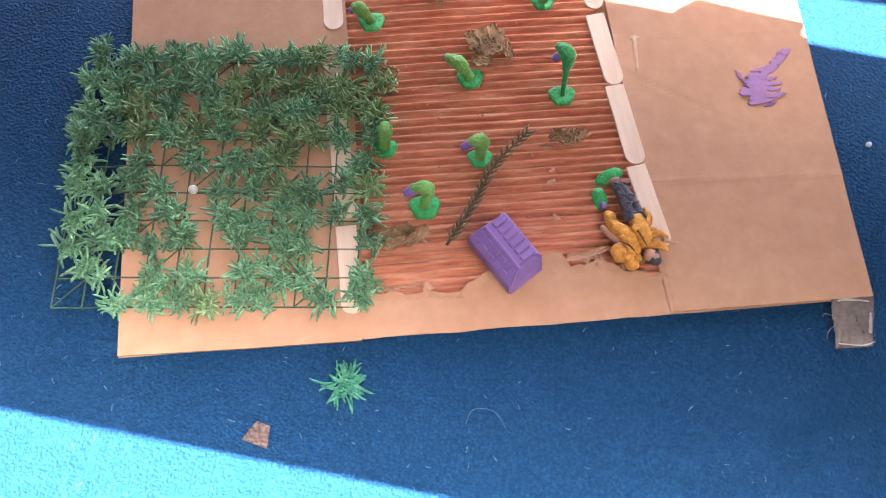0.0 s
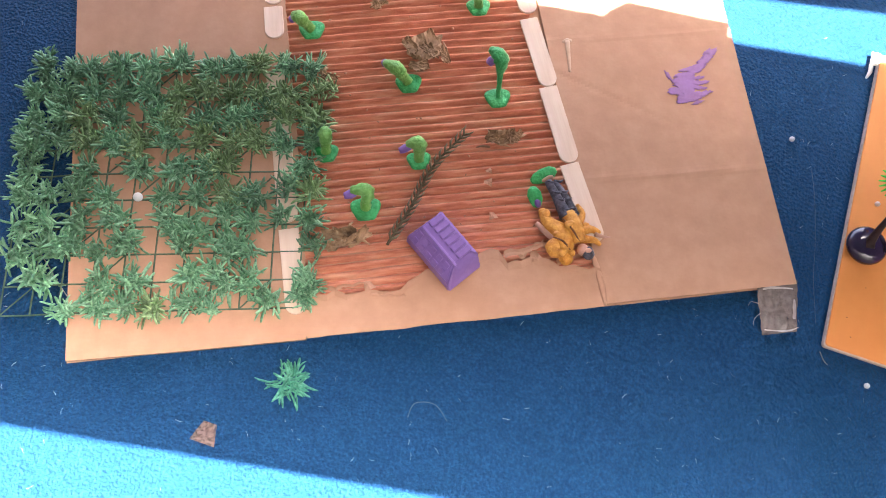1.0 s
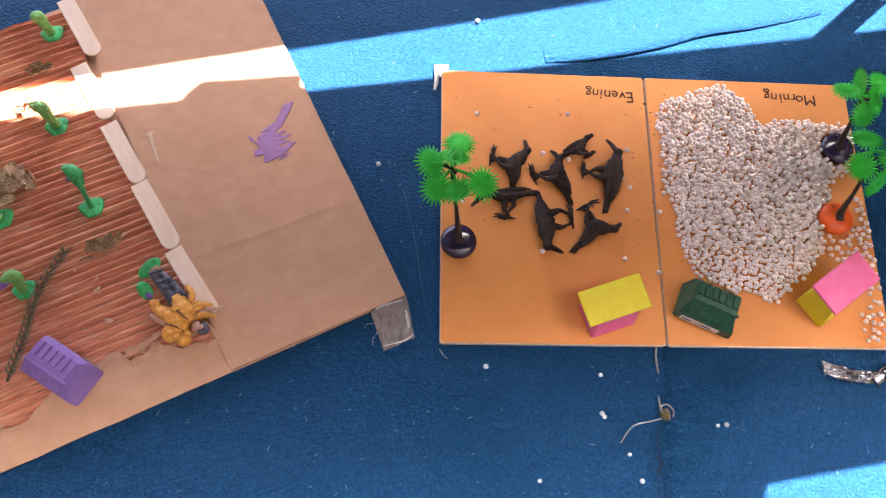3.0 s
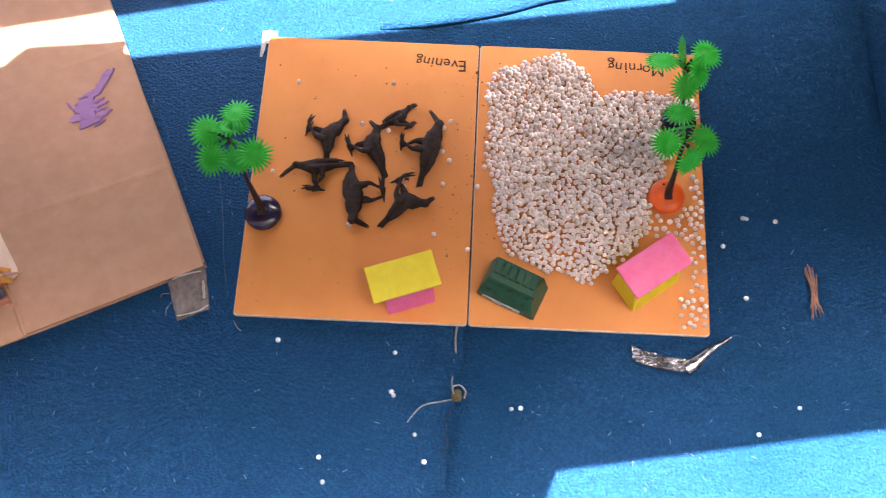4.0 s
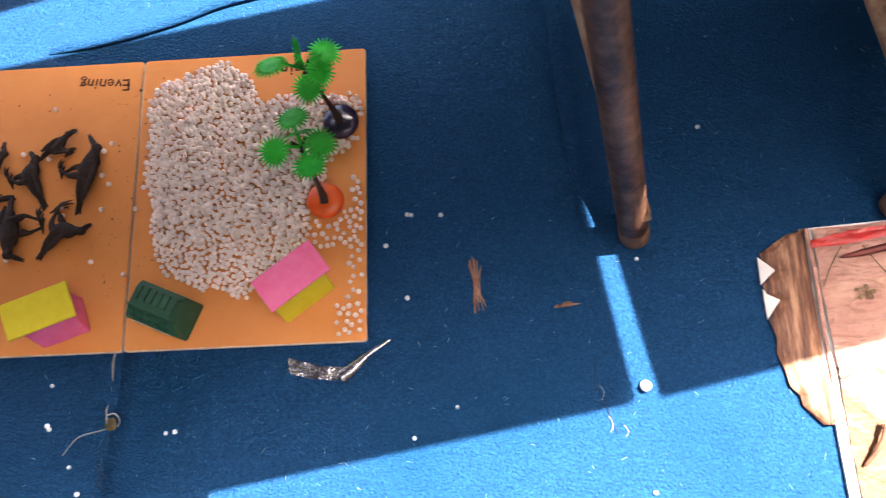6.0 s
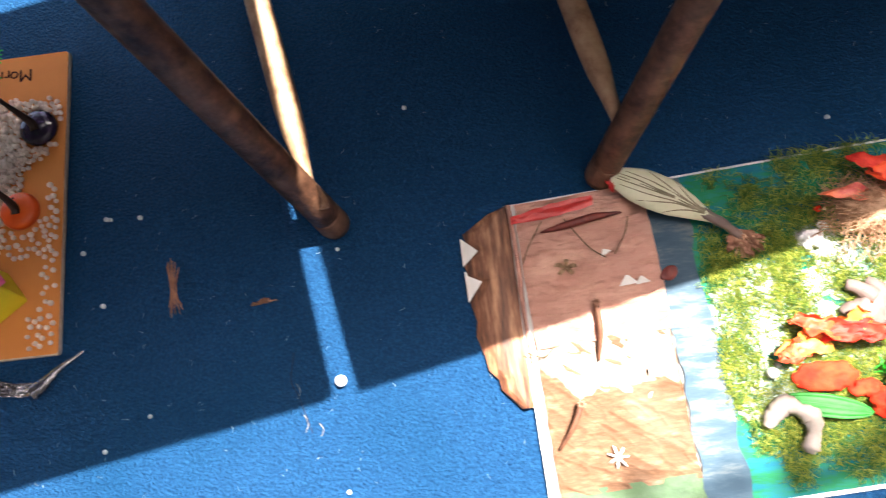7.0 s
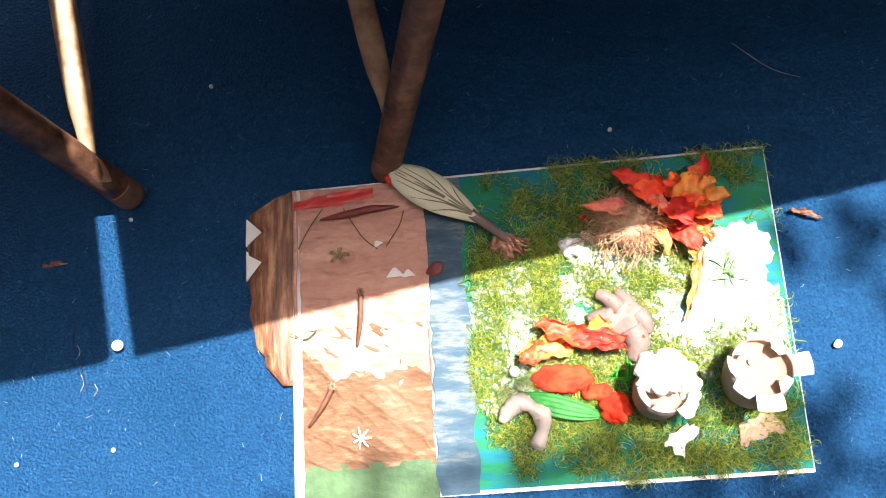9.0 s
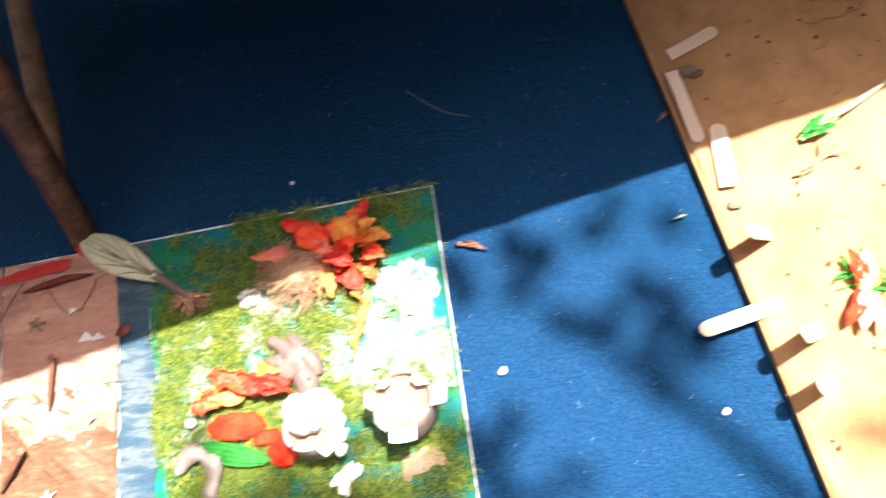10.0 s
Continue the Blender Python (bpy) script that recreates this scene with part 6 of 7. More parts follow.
bm = bmesh.new()
sheet(bm, 22, 12, lambda u, v: leaf_pt(u, v * 2 - 1))
r_ = bmesh.ops.extrude_face_region(bm, geom=bm.faces[:])
bmesh.ops.translate(bm, verts=[v for v in r_["geom"] if isinstance(v, bmesh.types.BMVert)], vec=(0, 0, -0.0006))
bmesh.ops.recalc_face_normals(bm, faces=bm.faces[:])
part("blade", bm, PALE_LEAF, t, smooth=True)
for k0, k1, u0, u1 in ((0, 0, 1.0, 0.05), (0.1, 0.55, 0.9, 0.10), (-0.1, -0.55, 0.9, 0.10), (0.15, 0.85, 0.8, 0.30), (-0.15, -0.85, 0.8, 0.30), (0.03, 0.25, 0.6, 0.04), (-0.03, -0.25, 0.6, 0.04), (0.2, 0.95, 0.9, 0.55), (-0.2, -0.95, 0.9, 0.55)):
    bm = bmesh.new()
    limb(bm, [leaf_pt(u0 + (u1 - u0) * q, k0 + (k1 - k0) * q ** 1.4) + Vector((0, 0, 0.0003)) for q in (0, 0.33, 0.66, 1.0)], [0.0008, 0.0006, 0.0005, 0.0003], 5, 4)
    part("vein", bm, VEIN, t)
bm = bmesh.new()
limb(bm, [base - ax_l * 0.12, base + Vector((0.010, -0.008, -0.003)), (0.985, 0.027, 0.010)], [0.0045, 0.0042, 0.0034, 0.0052], 9, 6, 0.6, jitter=0.12)
part("stalk", bm, CLAY_G, t, "brownish pink wrinkled stalk", smooth=True)
bm = bmesh.new()
for k in range(20):
    a = radians(-60 + r.uniform(-60, 70))
    limb(bm, [(0.975, 0.034, 0.011), (0.981 + 0.005 * math.cos(a), 0.030 + 0.005 * math.sin(a), 0.013), (0.984 + 0.017 * math.cos(a), 0.028 + 0.015 * math.sin(a), 0.009)], [0.0013, 0.0012, 0.0006], 5, 3)
part("frayed_end", bm, COIR, t, "frayed brown stalk end")
for k, (ang, ln, w) in enumerate(((-62, 0.024, 0.0050), (-38, 0.026, 0.0055), (-15, 0.024, 0.0045), (-118, 0.017, 0.0055))):
    bm = bmesh.new()
    petal(bm, (0.977, 0.033, 0.011), radians(ang), ln, w, 0.003, 4.0 + k, 0.5, 0.0016)
    part("stalk_husk", bm, DRY_R, t, "reddish dry husk at the stalk end", smooth=True)
for k, (x, y, ang, ln) in enumerate(((0.8835, 0.0925, 60, 0.013), (0.8840, 0.0900, -75, 0.014))):
    bm = bmesh.new()
    petal(bm, (x, y, 0.018), radians(ang), ln, 0.0032, 0.003, 9.0 + k, 0.5, 0.001)
    part("red_edge", bm, RED, t, "small red bit on the leaf tip", smooth=True)


# ---- paper cups ----
def paper_cup(base, top, rad, flaps, cotton, label, seed):
    """A bellied paper cup standing a little aslant, with a false floor below the mouth and cut rim flaps: (angle, half angle, length, outward, upward)."""
    a, b = Vector((*base, 0.0062)), Vector(top)
    h = (b - a).length
    turn = Vector((0, 0, 1)).rotation_difference(b - a).to_matrix().to_4x4()
    t = thing("paper_cup", label, "paper cup", Matrix.Translation(a) @ turn, group="paper cups")
    bm = bmesh.new()
    seg = 40
    rings = []
    for q, z in ((0.70, 0), (0.80, h * 0.06), (0.93, h * 0.28), (1.0, h * 0.55), (1.0, h * 0.80), (0.94, h), (0.91, h), (0.95, h * 0.9), (0.93, h * 0.84), (0.60, h * 0.83)):
        rings.append([bm.verts.new((math.cos(math.tau * k / seg) * rad * q * (1 + 0.012 * math.sin(k * 2.4 + seed)), math.sin(math.tau * k / seg) * rad * q * (1 + 0.012 * math.sin(k * 2.4 + seed)), z)) for k in range(seg)])
    for i, (p, q) in enumerate(zip(rings, rings[1:])):
        for k in range(seg):
            bm.faces.new((p[k], p[(k + 1) % seg], q[(k + 1) % seg], q[k])).material_index = 1 if i > 5 else 0
    bm.faces.new(rings[0][::-1])
    bm.faces.new(rings[-1]).material_index = 1
    part("wall", bm, [CARD_W, CUP_IN], t, "pale grey-brown paper tube", smooth=True)
    for ang, half, ln, out, up in flaps:
        bm = bmesh.new()
        c0 = radians(ang)

        def f(u, v):
            an = c0 + (u - 0.5) * 2 * radians(half) * (1 - 0.30 * v)
            q = rad * 0.945 + ln * v * out
            return math.cos(an) * q, math.sin(an) * q, h + 0.0004 + ln * v * up + 0.0012 * math.sin(v * 2.5 + seed) * u
        sheet(bm, 6, 4, f)
        r_ = bmesh.ops.extrude_face_region(bm, geom=bm.faces[:])
        bmesh.ops.translate(bm, verts=[v for v in r_["geom"] if isinstance(v, bmesh.types.BMVert)], vec=Vector((math.cos(c0) * up, math.sin(c0) * up, -out)) * 0.0007)
        bmesh.ops.recalc_face_normals(bm, faces=bm.faces[:])
        part("rim_flap", bm, WHITE_P, t, "white folded rim flap")
    if cotton:
        for x, y, z, q in ((0.0, 0.42, 1.06, 0.78), (0.35, 0.95, 1.0, 0.62), (-0.40, 0.72, 1.02, 0.58), (-0.55, 0.20, 1.0, 0.42), (0.95, 0.15, 0.94, 0.46), (0.75, 0.6, 1.0, 0.52), (1.05, -0.25, 0.76, 0.36), (0.95, -0.62, 0.55, 0.28)):
            bm = bmesh.new()
            blob(bm, (rad * x, rad * y, h * z), (rad * q, rad * q * 0.95, rad * q * 0.8), sub=3, rough=0.0045, scale=150, seed=x * 9)
            part("cotton_puff", bm, COTTON, t, "white cotton wool filling", smooth=True)
    else:
        bm = bmesh.new()
        blob(bm, (-rad * 0.25, rad * 0.25, h * 0.83 + 0.002), (0.0026, 0.0030, 0.0022), sub=2, rough=0.0006, scale=300)
        part("foam_ball", bm, BEAD_W, t, smooth=True)
    return t


CUP_IN = mat("tan_cup_lining", [(0.27, 0.170, 0.118), (0.33, 0.212, 0.150)], 50, 6, 0.8, 0.25, 200, 0.0006)
paper_cup((1.0935, -0.1025), (1.0925, -0.0935, 0.046), 0.0200, ((205, 26, 0.008, -0.5, 0.5), (262, 26, 0.010, -0.7, 0.3), (318, 24, 0.011, 0.8, -0.2), (20, 24, 0.010, 0.6, 0.5)), True,
          "open pale paper cup filled with white cotton wool", 2)
paper_cup((1.1660, -0.0945), (1.1665, -0.0805, 0.046), 0.0238, ((45, 20, 0.010, -0.8, 0.3), (135, 20, 0.010, -0.8, 0.3), (225, 22, 0.012, 0.3, -0.6), (312, 20, 0.010, -0.7, 0.3), (0, 21, 0.014, 0.85, 0.35), (270, 24, 0.013, 0.9, -0.15), (180, 20, 0.009, 0.5, 0.7), (90, 20, 0.007, 0.3, 0.8)), False,
          "open pale paper cup with white cut flaps, standing tilted", 6)
t = thing("paper_scrap", "torn brown paper foot glued under the cup", "paper scrap", pose(1.172, -0.126, 0.0075, 0, 0, 18))
bm = bmesh.new()
sheet(bm, 9, 6, lambda u, v: ((u - 0.5) * 0.034 * (1.1 - 0.3 * v), (v - 0.5) * 0.016 + 0.004 * nz(u * 5, v, 1, 3), 0.0015 + 0.003 * abs(nz(u * 4, v * 4, 1, 5))))
part("scrap", bm, CUP_IN, t)
scr = thing("paper_scrap", "crumpled translucent white paper scrap on the moss", "paper scrap", pose(1.113, -0.132, 0.0085, 0, 0, -35))
bm = bmesh.new()
sheet(bm, 9, 9, lambda u, v: ((u - 0.5) * 0.020 * (1 - 0.5 * v) + 0.005 * nz(v * 3, u, 1, 4), (v - 0.5) * 0.024 + 0.004 * nz(u * 4, v, 1, 7), 0.001 + 0.010 * abs(nz(u * 4, v * 4, 1, 2))))
part("scrap", bm, WHITE_P, scr)

# ---- clay and petals beside the cups ----
bm = bmesh.new()
blob(bm, (1.073, -0.037, 0.0115), (0.0185, 0.0155, 0.0070), pose(0, 0, 0, 0, 0, 0), sub=4, rough=0.0030, scale=110)
for pts, rad in ((((1.070, -0.030, 0.013), (1.060, -0.021, 0.013), (1.053, -0.0175, 0.011)), (0.0085, 0.0056, 0.0046)), (((1.078, -0.028, 0.012), (1.073, -0.020, 0.012), (1.069, -0.0165, 0.010)), (0.0078, 0.0052, 0.0040)),
                 (((1.064, -0.038, 0.012), (1.053, -0.036, 0.011), (1.046, -0.039, 0.009)), (0.0080, 0.0056, 0.0044)), (((1.084, -0.034, 0.011), (1.090, -0.042, 0.011), (1.092, -0.050, 0.009)), (0.0085, 0.0070, 0.0050)),
                 (((1.078, -0.046, 0.011), (1.083, -0.058, 0.010), (1.079, -0.072, 0.008)), (0.0110, 0.0100, 0.0052))):
    limb(bm, pts, rad, 12, 5, 0.8, jitter=0.08)
for x, y in ((1.062, -0.0235), (1.066, -0.0335), (1.0765, -0.052), (1.0865, -0.0535)):
    blob(bm, (x, y, 0.0172), (0.0017, 0.0017, 0.0010), sub=1, mi=1)
tagged(mesh_ob("clay_creature", bm, [CLAY_G, CLAY_R], True), "lumpy grey-pink clay model with small red spots", "clay model")
pet = thing("petal_bundle", "crumpled orange and red petal paper on the moss", "dried flower", pose(1.030, -0.056, 0.008))
for k, (ox, oy, ang, ln, w, rise) in enumerate(((0.0, 0.000, 192, 0.044, 0.010, 0.008), (0.010, 0.004, 165, 0.040, 0.009, 0.010), (-0.006, 0.002, 2, 0.050, 0.008, 0.008), (0.006, 0.004, 20, 0.030, 0.008, 0.010), (-0.016, -0.003, 205, 0.028, 0.008, 0.008), (0.004, 0.002, -12, 0.040, 0.007, 0.010))):
    bm = bmesh.new()
    petal(bm, (ox, oy, 0.003 + 0.002 * (k % 3)), radians(ang), ln, w * 1.2, rise * 0.8, k * 2.3 + 1, 0.5, 0.0052)
    part("petal", bm, (PETAL_P, PETAL, PETAL_R)[k % 3], pet, smooth=True)
bm = bmesh.new()
blob(bm, (1.022, -0.0845, 0.0105), (0.0240, 0.0115, 0.0052), sub=4, rough=0.0034, scale=190, seed=2.0)
blob(bm, (1.049, -0.0955, 0.0105), (0.0120, 0.0070, 0.0046), sub=4, rough=0.0030, scale=200, seed=5.0)
blob(bm, (1.062, -0.108, 0.0115), (0.0125, 0.0125, 0.0060), sub=4, rough=0.0036, scale=180, seed=8.0)
tagged(mesh_ob("clay_creature", bm, CLAY_R, True), "red clay worm-like model with a round head", "clay model")
t = thing("green_leaf", "bright green ribbed leaf blade lying on the moss", "leaf", pose(0, 0, 0))
a0, a1 = Vector((0.990, -0.099, 0.012)), Vector((1.050, -0.114, 0.013))
dl = a1 - a0
sl = Vector((-dl.y, dl.x, 0)).normalized()
bm = bmesh.new()
sheet(bm, 24, 12, lambda u, v: a0 + dl * u + sl * (v - 0.5) * 2 * 0.0088 * math.sin(math.pi * min(1, 0.1 + 0.9 * u)) ** 0.5 + Vector((0, 0, 0.0016 * math.cos(v * 28) * 0.6 + 0.003 * math.sin(u * 3))))
r_ = bmesh.ops.extrude_face_region(bm, geom=bm.faces[:])
bmesh.ops.translate(bm, verts=[v for v in r_["geom"] if isinstance(v, bmesh.types.BMVert)], vec=(0, 0, -0.0006))
bmesh.ops.recalc_face_normals(bm, faces=bm.faces[:])
part("blade", bm, LEAF_G, t, smooth=True)
bm = bmesh.new()
limb(bm, [(0.972, -0.117, 0.0105), (0.978, -0.109, 0.012), (0.987, -0.102, 0.014), (0.996, -0.106, 0.014), (1.004, -0.113, 0.0135), (1.004, -0.124, 0.013), (1.000, -0.134, 0.011), (0.998, -0.138, 0.010)],
     [0.003, 0.0066, 0.0078, 0.0048, 0.0080, 0.0050, 0.0068, 0.003], 14, 6, 0.9, jitter=0.18)
tagged(mesh_ob("clay_creature", bm, CLAY_W, True), "white clay worm curled on the moss", "clay model")
t = thing("grass_tuft", "bright green plastic tuft between the clay models", "grass tuft", pose(1.072, -0.082, 0.009))
tm = tuft_mesh(77, 22, 0.012, 0.0007)
tm.materials.append(PALM_G)
piece("tuft", tm, Matrix(), t)
t = thing("grass_tuft", "yellow-green plastic sprig on the white painted ground", "grass tuft", pose(SPRIG[0], SPRIG[1], 0.0068, 0, 0, 40))
ts = tuft_mesh(91, 16, 0.016, 0.0007)
ts.materials.append(CLAY_OLIVE)
piece("tuft", ts, Matrix.Diagonal((1, 1, 0.35, 1)), t)

# ---- sandy board ----
B4 = [(1.3905, 0.255), (1.426, 0.061), (1.471, -0.200), (1.49, -0.32), (2.0, -0.25), (1.90, 0.36)]
sand = thing("sand_board", "tan sand-covered board with sticks along its rim", "board")
bm = bmesh.new()
slab(bm, B4, 0.0008, 0.0095)
part("base", bm, SAND, sand)
bm = bmesh.new()
sheet(bm, 60, 60, lambda u, v: (1.397 + 0.085 * (1 - v) + u * 0.42, -0.25 + 0.50 * v, 0.0097 + 0.0022 * (0.5 + nz(u * 9, v * 11, 1.0, 3)) + 0.0006 * nz(u * 60, v * 60, 1.0, 5)))
part("sand_layer", bm, SAND, sand, "uneven tan sand", smooth=True)
FULL = "pale wooden ice-cream stick on the sandy board"
G4 = "sandy board sticks"
half_stick(1.461, 0.205, 1.417, 0.187, 0.0155, 0.011, Matrix(), 0, G4, FULL)
half_stick(1.4275, 0.104, 1.4165, 0.172, 0.0150, 0.011, Matrix(), 0, G4, FULL)
half_stick(1.4440, 0.118, 1.4425, 0.062, 0.0155, 0.0135, Matrix(), 0, G4, FULL)
half_stick(1.3985, -0.0515, 1.4640, -0.0365, 0.0135, 0.0125, Matrix(), 0, G4, "sun-bleached ice-cream stick sticking out over the rim")
lean = Vector((-0.50, -0.16, 0.85)).normalized()
across = Vector((lean.y, -lean.x, 0)).normalized()
for x, y, hgt in ((1.4665, 0.020, 0.060), (1.4880, -0.060, 0.062), (1.4890, -0.098, 0.055)):
    ob = half_stick(0, 0, 0, hgt, 0, 0.0125, Matrix(), 0, G4, "ice-cream stick planted upright in the sand, leaning outward")
    top = Vector((x, y, 0.0100)) + lean * hgt
    ob.matrix_basis = Matrix.Translation(top) @ Matrix((across, -lean, across.cross(-lean))).transposed().to_4x4()
t = thing("petal_flower", "pink and red dried petals with green bits on the sandy board", "dried flower", pose(1.525, -0.035, 0.011))
for k, ang in enumerate((80, 100, 250, 230, 275)):
    bm = bmesh.new()
    petal(bm, (0, 0, 0.003), radians(ang), 0.034, 0.007, 0.008, k + 20, 0.3)
    part("petal", bm, CLAY_R if k % 2 else TOY_SKIN, t, smooth=True)
for k, (x, y) in enumerate(((0.016, 0.004), (0.014, -0.02), (-0.006, 0.012), (0.02, -0.05))):
    piece("green_bit", tm, pose(x, y, 0.002, 0, 0, 50 * k), t)
t = thing("green_sprig", "thin green herb sprig on the sandy board", "sprig", pose(1.50, 0.08, 0.013))
bm = bmesh.new()
limb(bm, [(0.012, 0.024, 0.001), (0.045, 0.034, 0.005), (0.085, 0.055, 0.003)], [0.0020, 0.0026, 0.0012], 7, 6, 0.5)
part("stem", bm, PALE_LEAF, t, "pale yellow dried stem", smooth=True)
for k, (x, y, ang, ln) in enumerate(((0.006, 0.014, 24, 0.036), (0.010, 0.016, 12, 0.026), (0.008, 0.018, 36, 0.024))):
    bm = bmesh.new()
    petal(bm, (x, y, 0.003 + 0.0012 * k), radians(ang), ln, 0.0042, 0.003, 30.0 + k, 0.4, 0.0008)
    part("leaflet", bm, LEAF_G if k else CLAY_OLIVE, t, "narrow green leaflet", smooth=True)
t = thing("twig_litter", "thin brown dry twigs lying on the sandy board", "twigs", pose(1.50, 0.08, 0.012))
for pts in (((-0.004, -0.022), (0.012, -0.006), (0.034, 0.008)), ((0.002, -0.012), (0.016, -0.004), (0.020, 0.010)), ((0.010, -0.010), (0.024, -0.002), (0.036, -0.002)), ((-0.006, -0.016), (0.008, -0.013), (0.018, -0.006))):
    bm = bmesh.new()
    limb(bm, [(x, y, 0.0012 + 0.001 * (k % 2)) for k, (x, y) in enumerate(pts)], [0.0010, 0.0013, 0.0006], 6, 5, jitter=0.15)
    part("twig", bm, DRY_R, t, smooth=True)
r = random.Random(53)
clods = thing("sand_crumbs", "brown crumbs and wrinkles of earth on the sandy board", "crumbs", pose(0, 0, 0.0122))
for k in range(70):
    x, y = r.uniform(1.44, 1.72), r.uniform(-0.16, 0.23)
    piece("crumb", crumb_me[k % 4], Matrix.Translation((x, y, 0.0002)) @ pose(0, 0, 0, 0, 0, r.uniform(0, 360)) @ Matrix.Scale(r.uniform(0.8, 2.6), 4), clods)
for k in range(9):
    x, y, a = r.uniform(1.47, 1.62), r.uniform(0.12, 0.22), r.uniform(-0.5, 0.7)
    bm = bmesh.new()
    limb(bm, [(x, y, 0.0), (x + 0.012 * math.cos(a), y + 0.012 * math.sin(a), 0.0006), (x + 0.024 * math.cos(a + 0.6), y + 0.020 * math.sin(a + 0.6), 0.0)], [0.0006, 0.0014, 0.0005], 6, 5, 0.6, jitter=0.25)
    part("wrinkle", bm, SAND, clods, smooth=True)
for x, y, s_ in ((1.430, 0.172, 0.010), (1.438, 0.168, 0.007), (1.447, 0.048, 0.008)):
    bm = bmesh.new()
    blob(bm, (x, y, 0.001), (s_, s_ * 0.6, 0.002), sub=2, rough=0.003, scale=160, seed=x * 20)
    part("clod", bm, EARTH, clods)

# ---- litter on the carpet ----
FOIL = mat("foil_wrapper", [(0.16, 0.16, 0.18), (0.46, 0.45, 0.47), (0.20, 0.19, 0.21)], 60, 3, 0.22, 0.6, 45, 0.006, metal=0.85)
t = thing("foil_wrapper", "crumpled silver foil wrapper lying on the carpet", "wrapper", pose(0.355, -0.020, 0.001))
bm = bmesh.new()
sheet(bm, 34, 12, lambda u, v: (-0.002 + 0.056 * u + 0.003 * nz(v * 4, u * 2, 1, 5), 0.003 - 0.009 * math.sin(u * 2.0) + (v - 0.5) * (0.0145 + 0.003 * nz(u * 6, 0, 1, 2)) * (1 - 0.25 * u), 0.0015 + 0.0060 * abs(nz(u * 7, v * 3, 1, 3)) + 0.0022 * abs(nz(u * 19, v * 8, 1, 7))))
part("sheet", bm, FOIL, t)
bm = bmesh.new()
limb(bm, [(0.044, -0.009, 0.003), (0.052, -0.004, 0.004), (0.066, 0.008, 0.004), (0.087, 0.0215, 0.002)], [0.0066, 0.0055, 0.0028, 0.0007], 10, 8, 0.5, jitter=0.2)
part("twisted_end", bm, FOIL, t, smooth=True)
THREAD = mat("pale_thread", [(0.24, 0.22, 0.21), (0.36, 0.33, 0.31)], 200, 3, 0.8, 0.2)
BLUE_T = mat("grey_blue_thread", [(0.07, 0.10, 0.15), (0.13, 0.17, 0.23)], 200, 3, 0.8, 0.2)
DARK_T = mat("dark_thread", [(0.004, 0.014, 0.04), (0.01, 0.03, 0.08)], 200, 3, 0.9, 0.2)
t = thing("thread_knot", "brown button of tangled thread on the carpet", "thread", pose(0.201, -0.061, 0))
bm = bmesh.new()
blob(bm, (0, 0, 0.003), (0.0052, 0.0050, 0.0032), sub=3, rough=0.0016, scale=300)
part("knot", bm, TWIG, t, smooth=True)
bm = bmesh.new()
limb(bm, [(0.001, -0.002, 0.002), (-0.012, -0.005, 0.001), (-0.030, -0.010, 0.001), (-0.042, -0.024, 0.001)], [0.0007, 0.0007, 0.0005], 6, 8)
limb(bm, [(-0.003, 0.001, 0.005), (-0.004, 0.007, 0.005), (0.002, 0.009, 0.004), (0.007, 0.004, 0.004), (0.006, -0.002, 0.004)], [0.0007, 0.0007, 0.0007], 6, 8)
limb(bm, [(-0.004, 0.003, 0.003), (-0.005, 0.012, 0.004), (-0.0045, 0.017, 0.001)], [0.0009, 0.0007, 0.0004], 6, 6)
part("loop", bm, THREAD, t, "pale grey thread", smooth=True)


def thread(pts, rad=0.0005, material=None, label="short pale thread on the carpet"):
    bm = bmesh.new()
    limb(bm, [(x, y, 0.0012) for x, y in pts], [rad, rad, rad * 0.7], 6, 8)
    return tagged(mesh_ob("thread", bm, material or THREAD, True), label, "thread", "threads")


thread([(0.1985, 0.000), (0.1975, -0.010), (0.1985, -0.024)], 0.0011)
thread([(0.198, -0.068), (0.192, -0.082), (0.193, -0.100), (0.190, -0.115), (0.192, -0.150)], 0.0006, DARK_T, "dark blue thread along the carpet seam")
thread([(0.187, -0.095), (0.197, -0.103), (0.190, -0.108), (0.198, -0.114)], 0.0006, DARK_T, "dark blue thread along the carpet seam")
thread([(0.6165, -0.020), (0.6130, -0.042), (0.6185, -0.055), (0.628, -0.085)], 0.0006, DARK_T, "dark loose thread on the carpet")
thread([(-0.302, -0.162), (-0.300, -0.150), (-0.285, -0.146), (-0.272, -0.155)], 0.0003, BLUE_T)
thread([(-0.036, 0.152), (-0.028, 0.124), (-0.0205, 0.085), (-0.016, 0.053), (-0.0075, 0.018)], 0.0002, BLUE_T, "long thin grey thread on the carpet")
thread([(0.000, -0.004), (0.004, -0.010), (0.008, -0.013)], 0.0004)
thread([(-0.63, -0.13), (-0.60, -0.152), (-0.585, -0.162)], 0.0005)
thread([(1.185, 0.20), (1.215, 0.175), (1.240, 0.165)], 0.0004)
for k, (x, y, ln) in enumerate(((0.617, -0.045, 0.012), (0.622, -0.070, 0.014), (0.634, -0.078, 0.010))):
    thread([(x, y), (x + 0.003, y - ln * 0.5), (x + 0.0005, y - ln)], 0.0003)
t = thing("fibre_bundle", "bundle of thin brown plant fibres on the carpet", "fibres", pose(0.517, 0.047, 0.001))
r = random.Random(12)
